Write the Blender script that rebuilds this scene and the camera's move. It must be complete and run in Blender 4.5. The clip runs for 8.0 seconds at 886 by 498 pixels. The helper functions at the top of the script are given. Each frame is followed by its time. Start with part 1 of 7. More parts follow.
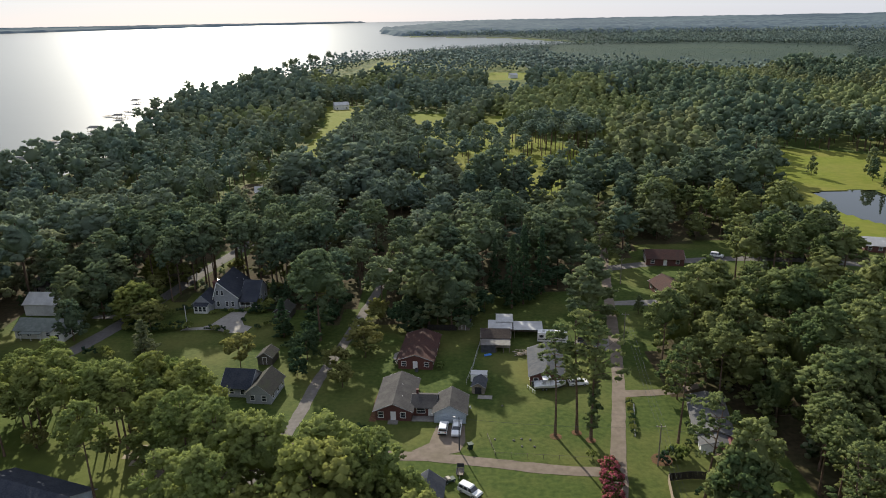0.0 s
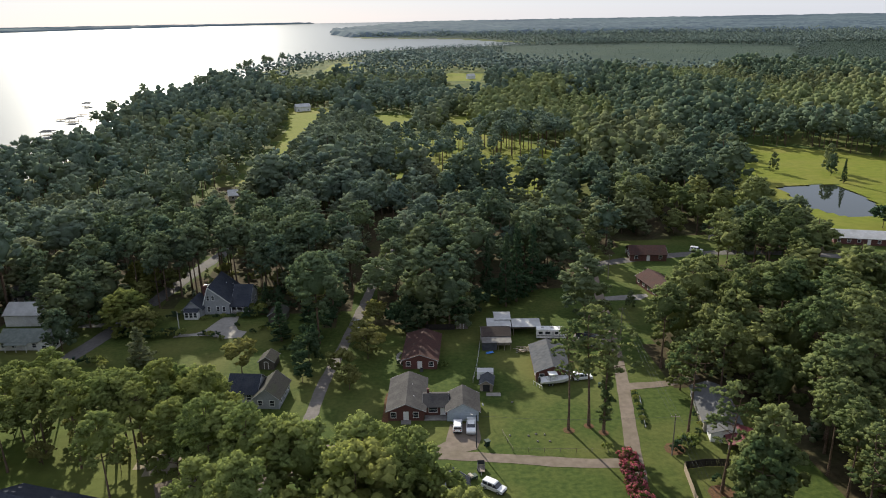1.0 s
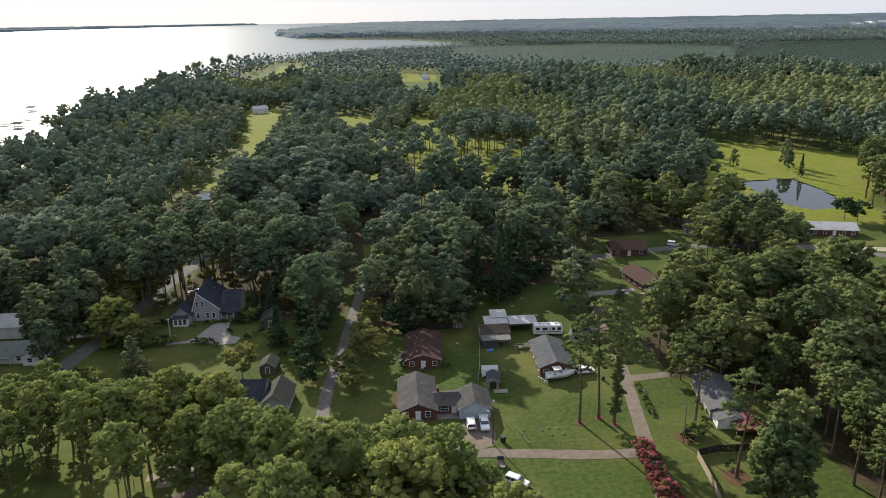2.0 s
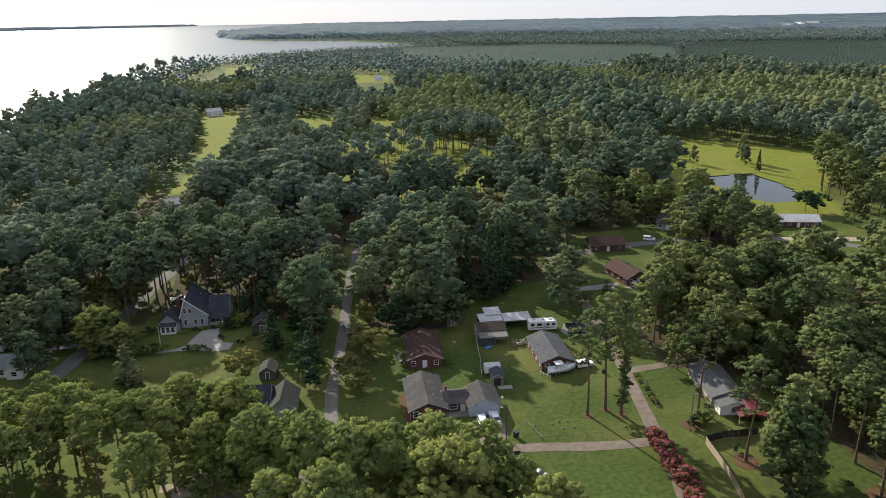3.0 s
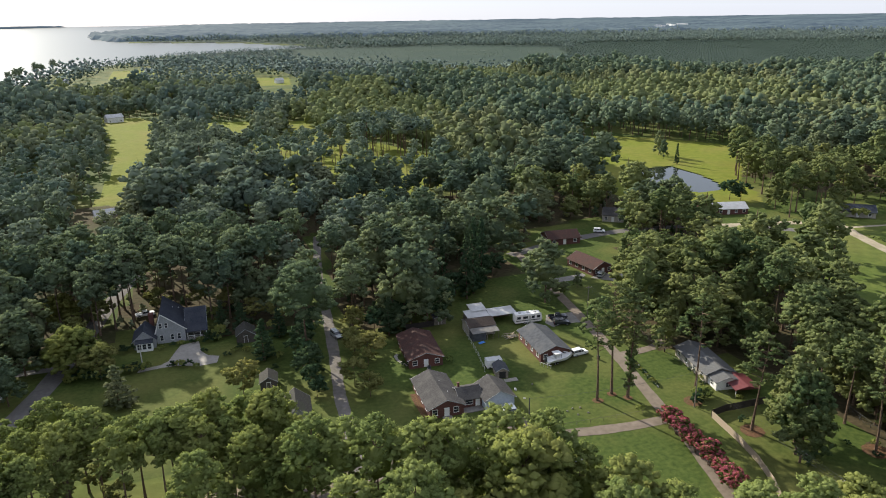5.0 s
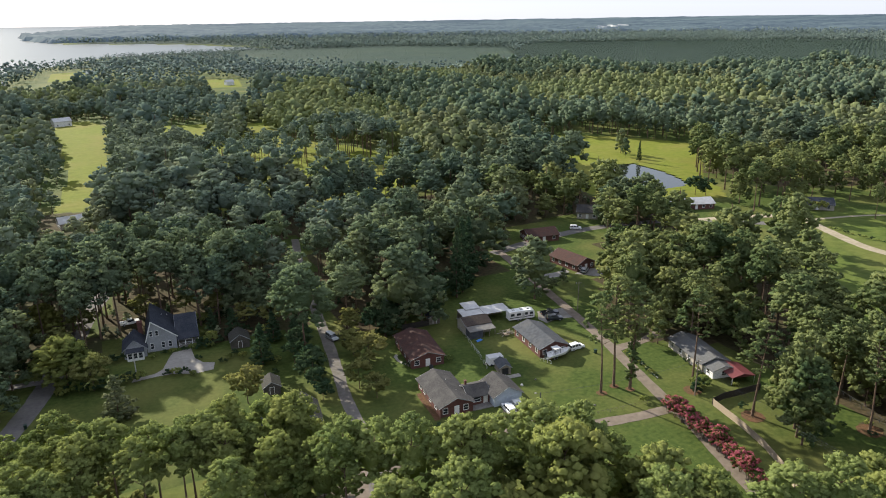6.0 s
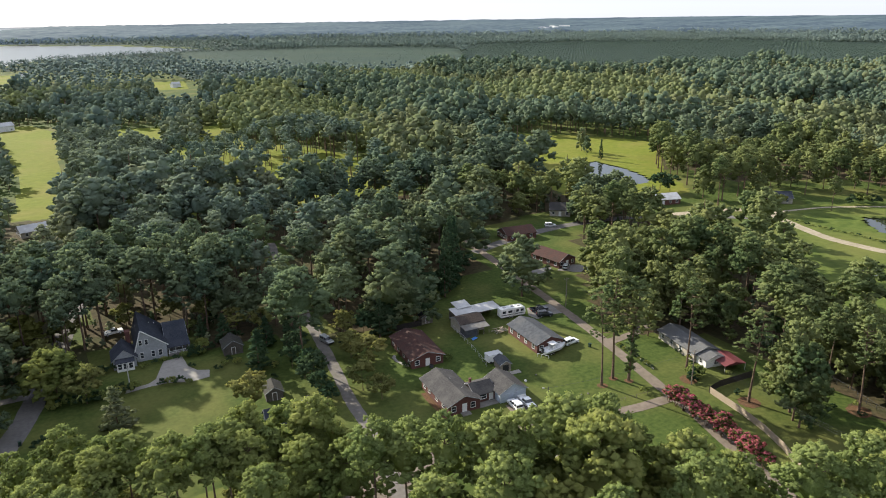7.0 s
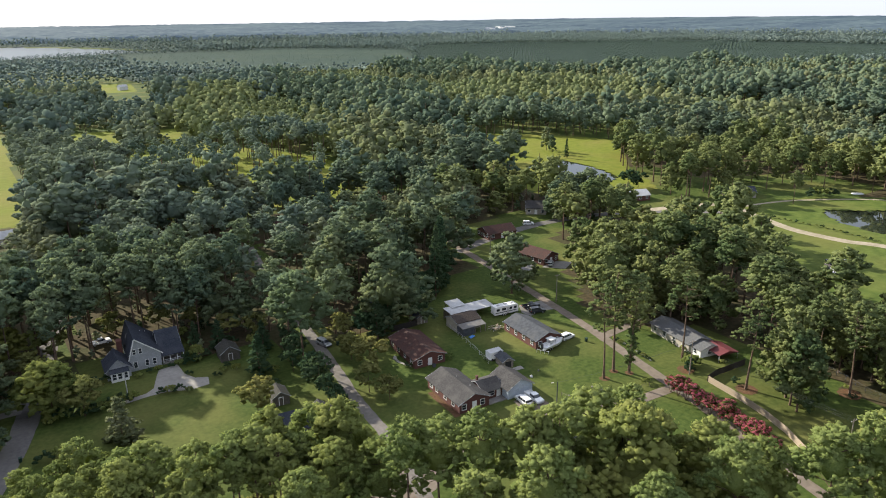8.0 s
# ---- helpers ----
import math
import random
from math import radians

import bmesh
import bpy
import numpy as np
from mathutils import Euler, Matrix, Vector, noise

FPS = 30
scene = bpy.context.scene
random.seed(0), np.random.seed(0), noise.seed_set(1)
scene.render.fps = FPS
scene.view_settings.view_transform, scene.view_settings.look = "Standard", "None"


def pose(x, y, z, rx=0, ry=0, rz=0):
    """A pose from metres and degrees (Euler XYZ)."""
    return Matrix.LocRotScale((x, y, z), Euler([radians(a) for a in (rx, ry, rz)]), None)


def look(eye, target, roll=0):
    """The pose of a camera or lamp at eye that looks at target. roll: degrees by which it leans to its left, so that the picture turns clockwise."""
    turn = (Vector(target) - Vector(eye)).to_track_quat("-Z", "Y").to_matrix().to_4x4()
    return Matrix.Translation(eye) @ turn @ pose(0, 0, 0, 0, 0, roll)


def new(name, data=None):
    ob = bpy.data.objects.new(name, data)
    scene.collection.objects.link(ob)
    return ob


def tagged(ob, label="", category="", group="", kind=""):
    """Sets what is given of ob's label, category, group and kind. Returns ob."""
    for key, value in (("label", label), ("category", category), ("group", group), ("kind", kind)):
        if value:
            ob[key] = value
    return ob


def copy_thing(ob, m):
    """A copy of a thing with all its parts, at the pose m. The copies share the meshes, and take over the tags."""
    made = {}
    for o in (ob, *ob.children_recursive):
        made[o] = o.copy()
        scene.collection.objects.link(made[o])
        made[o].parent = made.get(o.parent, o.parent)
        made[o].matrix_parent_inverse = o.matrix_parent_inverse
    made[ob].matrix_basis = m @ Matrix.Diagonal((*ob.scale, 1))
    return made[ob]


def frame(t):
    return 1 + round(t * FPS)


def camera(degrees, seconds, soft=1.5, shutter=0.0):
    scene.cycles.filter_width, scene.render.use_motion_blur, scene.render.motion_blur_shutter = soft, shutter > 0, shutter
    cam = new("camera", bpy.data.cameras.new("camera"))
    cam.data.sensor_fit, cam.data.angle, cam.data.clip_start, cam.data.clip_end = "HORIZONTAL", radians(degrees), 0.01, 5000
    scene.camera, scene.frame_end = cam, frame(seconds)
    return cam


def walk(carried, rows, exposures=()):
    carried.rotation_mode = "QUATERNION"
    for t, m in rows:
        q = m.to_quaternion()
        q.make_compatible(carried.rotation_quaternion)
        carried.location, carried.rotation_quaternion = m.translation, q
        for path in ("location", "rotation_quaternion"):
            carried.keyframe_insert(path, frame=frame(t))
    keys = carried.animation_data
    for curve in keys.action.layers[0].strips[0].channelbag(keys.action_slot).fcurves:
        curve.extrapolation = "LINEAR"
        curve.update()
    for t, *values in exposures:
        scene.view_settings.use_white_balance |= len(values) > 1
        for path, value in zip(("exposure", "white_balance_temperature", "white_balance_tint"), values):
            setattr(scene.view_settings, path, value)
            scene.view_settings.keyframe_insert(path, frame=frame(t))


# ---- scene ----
cam = camera(63.7, 8.0, soft=1.0)
METRES, EYE, TILT, LEAN, TURN = 105.0, 85.8, -18.1, 1.0, 0.0
ROWS = [
    (0.0, 0.0, 0.0, 0.0, 0.0, 0.0, -0.0),
    (0.5, -0.0622, -0.0031, -0.0012, -2.0, 0.02, 0.64),
    (1.0, -0.1208, -0.0038, -0.0022, -3.81, 0.04, 1.18),
    (1.5, -0.1835, -0.0019, -0.0021, -5.8, 0.02, 1.82),
    (3.0, -0.3709, 0.0193, 0.0004, -12.12, -0.18, 3.86),
    (3.5, -0.4323, 0.0301, 0.0035, -14.19, -0.31, 4.51),
    (4.0, -0.4934, 0.043, 0.007, -16.34, -0.46, 5.16),
    (4.5, -0.5539, 0.0582, 0.0114, -18.56, -0.64, 5.82),
    (6.0, -0.7331, 0.1177, 0.0278, -24.98, -1.29, 7.67),
    (6.5, -0.7904, 0.1417, 0.0349, -27.18, -1.56, 8.3),
    (7.0, -0.8468, 0.1676, 0.0428, -29.37, -1.86, 8.92),
    (7.5, -0.9021, 0.1956, 0.0513, -31.46, -2.16, 9.5),
    (8.0, -0.9565, 0.2259, 0.06, -33.57, -2.48, 10.08),
]
walk(cam, [(t, pose(0, 0, EYE, TILT, LEAN, TURN) @ pose(METRES * x, METRES * y, METRES * z, 90 + pitch, roll, yaw)) for t, x, y, z, yaw, pitch, roll in ROWS],
     exposures=[(0.0, 0.67), (2.0, 0.80), (4.0, 0.90), (6.0, 1.10), (8.0, 1.19)])

# ---- world, sun, exposure ----
SUN_AZ, SUN_EL = -18.0, 26.0          # degrees; azimuth from +y, minus: towards -x
world = bpy.data.worlds.new("world")
scene.world = world
world.use_nodes = True
wn = world.node_tree
sky = wn.nodes.new("ShaderNodeTexSky")
sky.sky_type = "NISHITA"
sky.sun_disc = False
sky.sun_elevation = radians(SUN_EL)
sky.sun_rotation = radians(SUN_AZ)
sky.air_density, sky.dust_density, sky.ozone_density = 1.0, 0.3, 3.0
haze = wn.nodes.new("ShaderNodeMix")      # thin white haze over the clear sky
haze.data_type = "RGBA"
haze.inputs[0].default_value = 0.83
haze.inputs[7].default_value = (4.0, 4.3, 5.15, 1)
wn.links.new(sky.outputs[0], haze.inputs[6])
wn.links.new(haze.outputs[2], wn.nodes["Background"].inputs[0])
wn.nodes["Background"].inputs[1].default_value = 0.098
sun_data = bpy.data.lights.new("sun", "SUN")
sun_data.energy, sun_data.angle, sun_data.color = 4.8, radians(1.0), (0.98, 0.92, 0.79)
sun = new("sun", sun_data)
_d = Vector((math.sin(radians(SUN_AZ)) * math.cos(radians(SUN_EL)), math.cos(radians(SUN_AZ)) * math.cos(radians(SUN_EL)), math.sin(radians(SUN_EL))))
sun.matrix_world = look(_d * 300, (0, 0, 0))

# ---- materials ----


def mat(name, c1, c2, scale=1.0, rough=0.8, metal=0.0, bump=0.0, detail=6.0, c3=None, scale3=0.1, spec=0.3, coords="Object", amount3=0.6):
    """Two colours mixed by fine noise, a third by broad noise; bump from the fine noise. Scales are per metre."""
    m = bpy.data.materials.new(name)
    m.use_nodes = True
    n, l = m.node_tree.nodes, m.node_tree.links
    b = n["Principled BSDF"]
    b.inputs["Roughness"].default_value, b.inputs["Metallic"].default_value = rough, metal
    b.inputs["Specular IOR Level"].default_value = spec
    co = n.new("ShaderNodeTexCoord")
    tx = n.new("ShaderNodeTexNoise")
    tx.inputs["Scale"].default_value, tx.inputs["Detail"].default_value = scale, detail
    l.new(co.outputs[coords], tx.inputs["Vector"])
    r = n.new("ShaderNodeValToRGB")
    r.color_ramp.elements[0].position, r.color_ramp.elements[1].position = 0.32, 0.68
    r.color_ramp.elements[0].color, r.color_ramp.elements[1].color = (*c1, 1), (*c2, 1)
    l.new(tx.outputs["Fac"], r.inputs[0])
    out = r.outputs[0]
    if c3:
        t3 = n.new("ShaderNodeTexNoise")
        t3.inputs["Scale"].default_value, t3.inputs["Detail"].default_value = scale3, 4
        l.new(co.outputs[coords], t3.inputs["Vector"])
        r3 = n.new("ShaderNodeMapRange")
        r3.inputs["From Min"].default_value, r3.inputs["From Max"].default_value, r3.inputs["To Max"].default_value = 0.45, 0.68, amount3
        l.new(t3.outputs["Fac"], r3.inputs["Value"])
        mx = n.new("ShaderNodeMix")
        mx.data_type = "RGBA"
        l.new(r3.outputs[0], mx.inputs[0])
        l.new(out, mx.inputs[6])
        mx.inputs[7].default_value = (*c3, 1)
        out = mx.outputs[2]
    l.new(out, b.inputs["Base Color"])
    if bump:
        bp = n.new("ShaderNodeBump")
        bp.inputs["Strength"].default_value = bump
        bp.inputs["Distance"].default_value = 0.3 / scale
        l.new(tx.outputs["Fac"], bp.inputs["Height"])
        l.new(bp.outputs[0], b.inputs["Normal"])
    return m


def leaf_mat(name, dark, light, tint, trans=0.35, scale=0.11, grain=2.2, depth=0.9):
    """Foliage: colour varies leaf by leaf, tree by tree; some light comes through."""
    m = bpy.data.materials.new(name)
    m.use_nodes = True
    n, l = m.node_tree.nodes, m.node_tree.links
    b = n["Principled BSDF"]
    b.inputs["Roughness"].default_value = 0.9
    b.inputs["Specular IOR Level"].default_value = 0.0
    g = n.new("ShaderNodeNewGeometry")
    co = n.new("ShaderNodeTexCoord")
    info = n.new("ShaderNodeObjectInfo")
    tx = n.new("ShaderNodeTexNoise")
    tx.inputs["Scale"].default_value, tx.inputs["Detail"].default_value = scale, 2
    l.new(g.outputs["Position"], tx.inputs["Vector"])
    mx = n.new("ShaderNodeMix")
    mx.data_type = "RGBA"
    mx.inputs[6].default_value, mx.inputs[7].default_value = (*dark, 1), (*light, 1)
    fine = n.new("ShaderNodeTexNoise")
    fine.inputs["Scale"].default_value, fine.inputs["Detail"].default_value, fine.inputs["Roughness"].default_value = grain, 3, 0.65
    l.new(g.outputs["Position"], fine.inputs["Vector"])
    spray = n.new("ShaderNodeMapRange")
    spray.inputs["From Min"].default_value, spray.inputs["From Max"].default_value = 0.36, 0.66
    l.new(fine.outputs["Fac"], spray.inputs["Value"])
    both = n.new("ShaderNodeMix")
    both.inputs[0].default_value = 0.6
    l.new(g.outputs["Random Per Island"], both.inputs[2])
    l.new(spray.outputs[0], both.inputs[3])
    l.new(both.outputs[0], mx.inputs[0])
    relief = n.new("ShaderNodeBump")
    relief.inputs["Strength"].default_value, relief.inputs["Distance"].default_value = depth, 1.1 / grain
    l.new(fine.outputs["Fac"], relief.inputs["Height"])
    l.new(relief.outputs[0], b.inputs["Normal"])
    tone = n.new("ShaderNodeAttribute")
    tone.attribute_name = "tree_tone"
    either = n.new("ShaderNodeMath")
    either.operation = "ADD"
    l.new(info.outputs["Random"], either.inputs[0])
    l.new(tone.outputs["Fac"], either.inputs[1])
    ad = n.new("ShaderNodeMath")
    ad.operation = "MULTIPLY_ADD"
    l.new(either.outputs[0], ad.inputs[0])
    ad.inputs[1].default_value = 0.35
    l.new(tx.outputs["Fac"], ad.inputs[2])
    mr = n.new("ShaderNodeMapRange")
    mr.inputs["From Min"].default_value, mr.inputs["From Max"].default_value = 0.42, 0.95
    l.new(ad.outputs[0], mr.inputs["Value"])
    m2 = n.new("ShaderNodeMix")
    m2.data_type = "RGBA"
    l.new(mr.outputs[0], m2.inputs[0])
    l.new(mx.outputs[2], m2.inputs[6])
    m2.inputs[7].default_value = (*tint, 1)
    l.new(m2.outputs[2], b.inputs["Base Color"])
    dim = n.new("ShaderNodeMix")
    dim.data_type, dim.blend_type = "RGBA", "MULTIPLY"
    dim.inputs[0].default_value = 1.0
    dim.inputs[7].default_value = (2.0 * trans, 2.0 * trans, 1.6 * trans, 1)
    l.new(m2.outputs[2], dim.inputs[6])
    tr = n.new("ShaderNodeBsdfTranslucent")
    l.new(dim.outputs[2], tr.inputs["Color"])
    ms = n.new("ShaderNodeAddShader")
    l.new(b.outputs[0], ms.inputs[0])
    l.new(tr.outputs[0], ms.inputs[1])
    l.new(ms.outputs[0], n["Material Output"].inputs["Surface"])
    return m


GRASS = mat("grass", (0.038, 0.060, 0.015), (0.072, 0.096, 0.024), 0.9, 0.9, bump=0.4, detail=8, c3=(0.150, 0.140, 0.046), scale3=0.035, spec=0.05, amount3=0.65)
FAIRWAY = mat("fairway_grass", (0.118, 0.142, 0.024), (0.158, 0.174, 0.032), 0.25, 0.9, bump=0.3, c3=(0.200, 0.165, 0.056), scale3=0.022, spec=0.03, amount3=0.5)
DIRT = mat("dirt_road", (0.145, 0.116, 0.093), (0.195, 0.160, 0.130), 0.7, 0.95, bump=0.15, c3=(0.12, 0.105, 0.07), scale3=0.25, spec=0.1, amount3=0.4)
ASPHALT = mat("worn_asphalt", (0.105, 0.098, 0.094), (0.140, 0.132, 0.124), 1.0, 0.9, bump=0.1, c3=(0.16, 0.148, 0.13), scale3=0.2, spec=0.1)
GRAVEL = mat("grey_gravel", (0.135, 0.120, 0.108), (0.180, 0.163, 0.148), 0.9, 0.95, bump=0.15, c3=(0.115, 0.11, 0.085), scale3=0.3, spec=0.1, amount3=0.5)
GREY_PAINT = mat("grey_white_siding", (0.26, 0.27, 0.285), (0.34, 0.35, 0.365), 3.0, 0.7, bump=0.1, c3=(0.22, 0.225, 0.235), scale3=0.5)
CONCRETE = mat("concrete", (0.17, 0.158, 0.145), (0.235, 0.22, 0.20), 1.5, 0.85, bump=0.2, c3=(0.14, 0.13, 0.115), scale3=0.3, spec=0.15)
SAND = mat("pale_sand", (0.27, 0.225, 0.16), (0.36, 0.31, 0.23), 0.7, 0.95, bump=0.15, c3=(0.20, 0.18, 0.11), scale3=0.15, spec=0.1)
# darker than the fairway: shade on the pond-side grass is put into the colour
ROUGH = mat("golf_rough", (0.060, 0.088, 0.020), (0.100, 0.128, 0.030), 0.25, 0.9, bump=0.3, c3=(0.15, 0.14, 0.045), scale3=0.02, spec=0.05)
SCRUB = mat("low_young_growth", (0.034, 0.054, 0.044), (0.052, 0.074, 0.058), 0.05, 0.95, bump=0.3, c3=(0.060, 0.078, 0.054), scale3=0.008, spec=0.03)
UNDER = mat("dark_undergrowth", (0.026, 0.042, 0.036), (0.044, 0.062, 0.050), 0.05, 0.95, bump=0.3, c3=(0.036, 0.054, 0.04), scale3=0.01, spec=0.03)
STRAW = mat("pine_straw", (0.085, 0.045, 0.026), (0.15, 0.082, 0.046), 2.5, 0.95, bump=0.5, c3=(0.07, 0.065, 0.03), scale3=0.6, spec=0.1)
BRICK = mat("red_brick", (0.088, 0.036, 0.030), (0.142, 0.062, 0.050), 9.0, 0.85, bump=0.25, c3=(0.080, 0.044, 0.038), scale3=0.8)
SHINGLE = mat("grey_shingle", (0.040, 0.038, 0.038), (0.070, 0.067, 0.066), 3.0, 0.9, bump=0.3, c3=(0.092, 0.087, 0.082), scale3=0.35, spec=0.1)
SHINGLE_PALE = mat("pale_grey_shingle", (0.085, 0.086, 0.088), (0.130, 0.130, 0.130), 3.0, 0.9, bump=0.3, c3=(0.11, 0.105, 0.098), scale3=0.35, spec=0.1)
SHINGLE_DARK = mat("dark_shingle", (0.026, 0.031, 0.042), (0.050, 0.056, 0.070), 3.0, 0.9, bump=0.3, c3=(0.066, 0.068, 0.078), scale3=0.35, spec=0.1)
SHINGLE_BROWN = mat("rusty_brown_roof", (0.052, 0.029, 0.025), (0.088, 0.048, 0.040), 2.5, 0.9, bump=0.3, c3=(0.05, 0.038, 0.034), scale3=0.4, spec=0.1)
METAL = mat("grey_metal_roof", (0.050, 0.054, 0.062), (0.076, 0.081, 0.090), 1.2, 0.8, bump=0.1, c3=(0.092, 0.092, 0.092), scale3=0.3, spec=0.08)
METAL_WHITE = mat("white_metal_roof", (0.40, 0.395, 0.385), (0.52, 0.515, 0.505), 1.2, 0.5, bump=0.1, c3=(0.31, 0.295, 0.27), scale3=0.3, spec=0.5)
METAL_GREEN = mat("pale_green_roof", (0.13, 0.15, 0.135), (0.18, 0.20, 0.18), 1.2, 0.7, bump=0.1, c3=(0.11, 0.125, 0.11), scale3=0.4, spec=0.15)
METAL_RED = mat("red_metal_roof", (0.105, 0.026, 0.028), (0.15, 0.04, 0.042), 1.2, 0.5, bump=0.1, c3=(0.12, 0.035, 0.035), scale3=0.5, spec=0.3)
SIDING = mat("pale_blue_siding", (0.36, 0.41, 0.47), (0.45, 0.50, 0.56), 3.0, 0.6, bump=0.15, c3=(0.33, 0.36, 0.40), scale3=0.4)
WHITE = mat("white_paint", (0.66, 0.655, 0.64), (0.78, 0.775, 0.76), 3.0, 0.55, bump=0.05, c3=(0.54, 0.53, 0.50), scale3=0.6)
BEIGE = mat("beige_siding", (0.30, 0.27, 0.225), (0.39, 0.355, 0.30), 3.0, 0.7, bump=0.1, c3=(0.26, 0.23, 0.19), scale3=0.5)
WOOD_GREY = mat("weathered_wood", (0.15, 0.125, 0.10), (0.28, 0.24, 0.195), 4.0, 0.85, bump=0.3, c3=(0.09, 0.08, 0.07), scale3=0.7)
BARK = mat("pine_bark", (0.085, 0.055, 0.038), (0.20, 0.14, 0.10), 3.0, 0.95, bump=0.6, c3=(0.055, 0.045, 0.038), scale3=0.6, spec=0.1)
GLASS = mat("window_glass", (0.02, 0.024, 0.03), (0.035, 0.04, 0.05), 0.8, 0.06, spec=0.8)
RUBBER = mat("tyre_rubber", (0.012, 0.012, 0.012), (0.03, 0.03, 0.03), 8.0, 0.9)
CAR_WHITE = mat("white_car_paint", (0.72, 0.72, 0.72), (0.80, 0.80, 0.79), 1.0, 0.22, spec=0.6)
CAR_DARK = mat("dark_car_paint", (0.018, 0.02, 0.024), (0.03, 0.033, 0.04), 1.0, 0.22, spec=0.6)
CAR_SILVER = mat("silver_car_paint", (0.36, 0.37, 0.38), (0.46, 0.47, 0.48), 1.0, 0.3, metal=0.5, spec=0.6)
PLASTIC_GREEN = mat("dark_green_plastic", (0.012, 0.03, 0.022), (0.02, 0.045, 0.032), 3.0, 0.5)
BLUE = mat("blue_tarp", (0.04, 0.14, 0.42), (0.07, 0.22, 0.55), 2.0, 0.5)
LEAF_PINE = leaf_mat("pine_needles", (0.050, 0.076, 0.026), (0.156, 0.192, 0.070), (0.166, 0.184, 0.062), 0.42, 0.11, 2.6)
LEAF_HARD = leaf_mat("broad_leaves", (0.048, 0.074, 0.024), (0.148, 0.182, 0.060), (0.168, 0.174, 0.056), 0.42, 0.11, 2.6)
# blue-tinted needles: haze over the woods put into the base colour
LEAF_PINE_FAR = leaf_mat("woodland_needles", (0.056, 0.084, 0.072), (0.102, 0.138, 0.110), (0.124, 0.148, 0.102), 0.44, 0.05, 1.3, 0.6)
# paler and bluer: the haze of distance is put into this colour
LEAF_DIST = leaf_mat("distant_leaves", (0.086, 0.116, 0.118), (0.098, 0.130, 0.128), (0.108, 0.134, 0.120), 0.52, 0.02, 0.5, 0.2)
# broad-leaf copy with the same haze tint in its colour
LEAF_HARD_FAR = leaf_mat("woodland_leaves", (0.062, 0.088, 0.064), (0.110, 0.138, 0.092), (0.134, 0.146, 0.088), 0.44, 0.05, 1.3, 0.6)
# darker, bluer copies of the front trees' leaves: shade and haze put in
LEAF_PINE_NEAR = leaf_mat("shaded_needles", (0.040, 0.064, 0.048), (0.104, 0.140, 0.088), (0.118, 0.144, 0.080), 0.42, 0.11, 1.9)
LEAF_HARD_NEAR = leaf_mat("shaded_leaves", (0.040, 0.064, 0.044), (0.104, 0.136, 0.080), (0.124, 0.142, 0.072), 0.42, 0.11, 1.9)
LEAF_ROWS = leaf_mat("planted_pine_needles", (0.050, 0.078, 0.066), (0.070, 0.102, 0.084), (0.080, 0.108, 0.084), 0.3, 0.02, 0.6, 0.5)
# warmer copies without the haze's blue, for trees to the east
LEAF_PINE_EAST = leaf_mat("warm_pine_needles", (0.032, 0.054, 0.026), (0.090, 0.118, 0.050), (0.146, 0.162, 0.066), 0.40, 0.11, 1.9)
LEAF_HARD_EAST = leaf_mat("warm_leaves", (0.030, 0.052, 0.025), (0.084, 0.112, 0.046), (0.144, 0.154, 0.060), 0.40, 0.11, 1.9)
# lighter, low-contrast leaves: haze towards the river put into the base colour
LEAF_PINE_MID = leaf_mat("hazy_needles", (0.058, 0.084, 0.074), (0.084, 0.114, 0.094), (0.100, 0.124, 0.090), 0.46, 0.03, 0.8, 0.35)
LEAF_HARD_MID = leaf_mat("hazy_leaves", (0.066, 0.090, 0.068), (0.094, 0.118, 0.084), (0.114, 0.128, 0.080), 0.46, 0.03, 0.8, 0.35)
# copies with less haze in the colour, for the woods farther right
LEAF_PINE_CENTRE = leaf_mat("deep_green_needles", (0.044, 0.070, 0.054), (0.080, 0.112, 0.080), (0.104, 0.128, 0.078), 0.42, 0.05, 1.3, 0.5)
LEAF_HARD_CENTRE = leaf_mat("deep_green_leaves", (0.048, 0.072, 0.048), (0.088, 0.114, 0.070), (0.116, 0.128, 0.068), 0.42, 0.05, 1.3, 0.5)
LEAF_OLIVE = leaf_mat("olive_leaves", (0.082, 0.106, 0.056), (0.116, 0.138, 0.068), (0.132, 0.144, 0.068), 0.46, 0.03, 0.8, 0.35)
LITTER = mat("forest_litter", (0.045, 0.038, 0.022), (0.085, 0.066, 0.038), 0.8, 0.95, bump=0.4, c3=(0.045, 0.058, 0.02), scale3=0.08, spec=0.05)
LEAF_YELLOW = leaf_mat("yellowing_leaves", (0.080, 0.096, 0.034), (0.138, 0.150, 0.052), (0.148, 0.140, 0.050), 0.4)
LEAF_DARK = leaf_mat("dark_evergreen_leaves", (0.022, 0.045, 0.024), (0.042, 0.072, 0.038), (0.048, 0.070, 0.036), 0.27)
LEAF_PALE = leaf_mat("pale_leaves", (0.060, 0.088, 0.050), (0.105, 0.140, 0.074), (0.120, 0.150, 0.080), 0.36)
LEAF_GOLD = leaf_mat("golden_leaves", (0.060, 0.084, 0.030), (0.135, 0.152, 0.044), (0.140, 0.144, 0.042), 0.42)
LEAF_SILVER = leaf_mat("magnolia_leaves", (0.040, 0.070, 0.022), (0.10, 0.125, 0.055), (0.13, 0.14, 0.08), 0.22)
LEAF_MYRTLE = leaf_mat("crape_myrtle_leaves", (0.035, 0.060, 0.016), (0.060, 0.085, 0.022), (0.09, 0.07, 0.03), 0.32, 0.4)
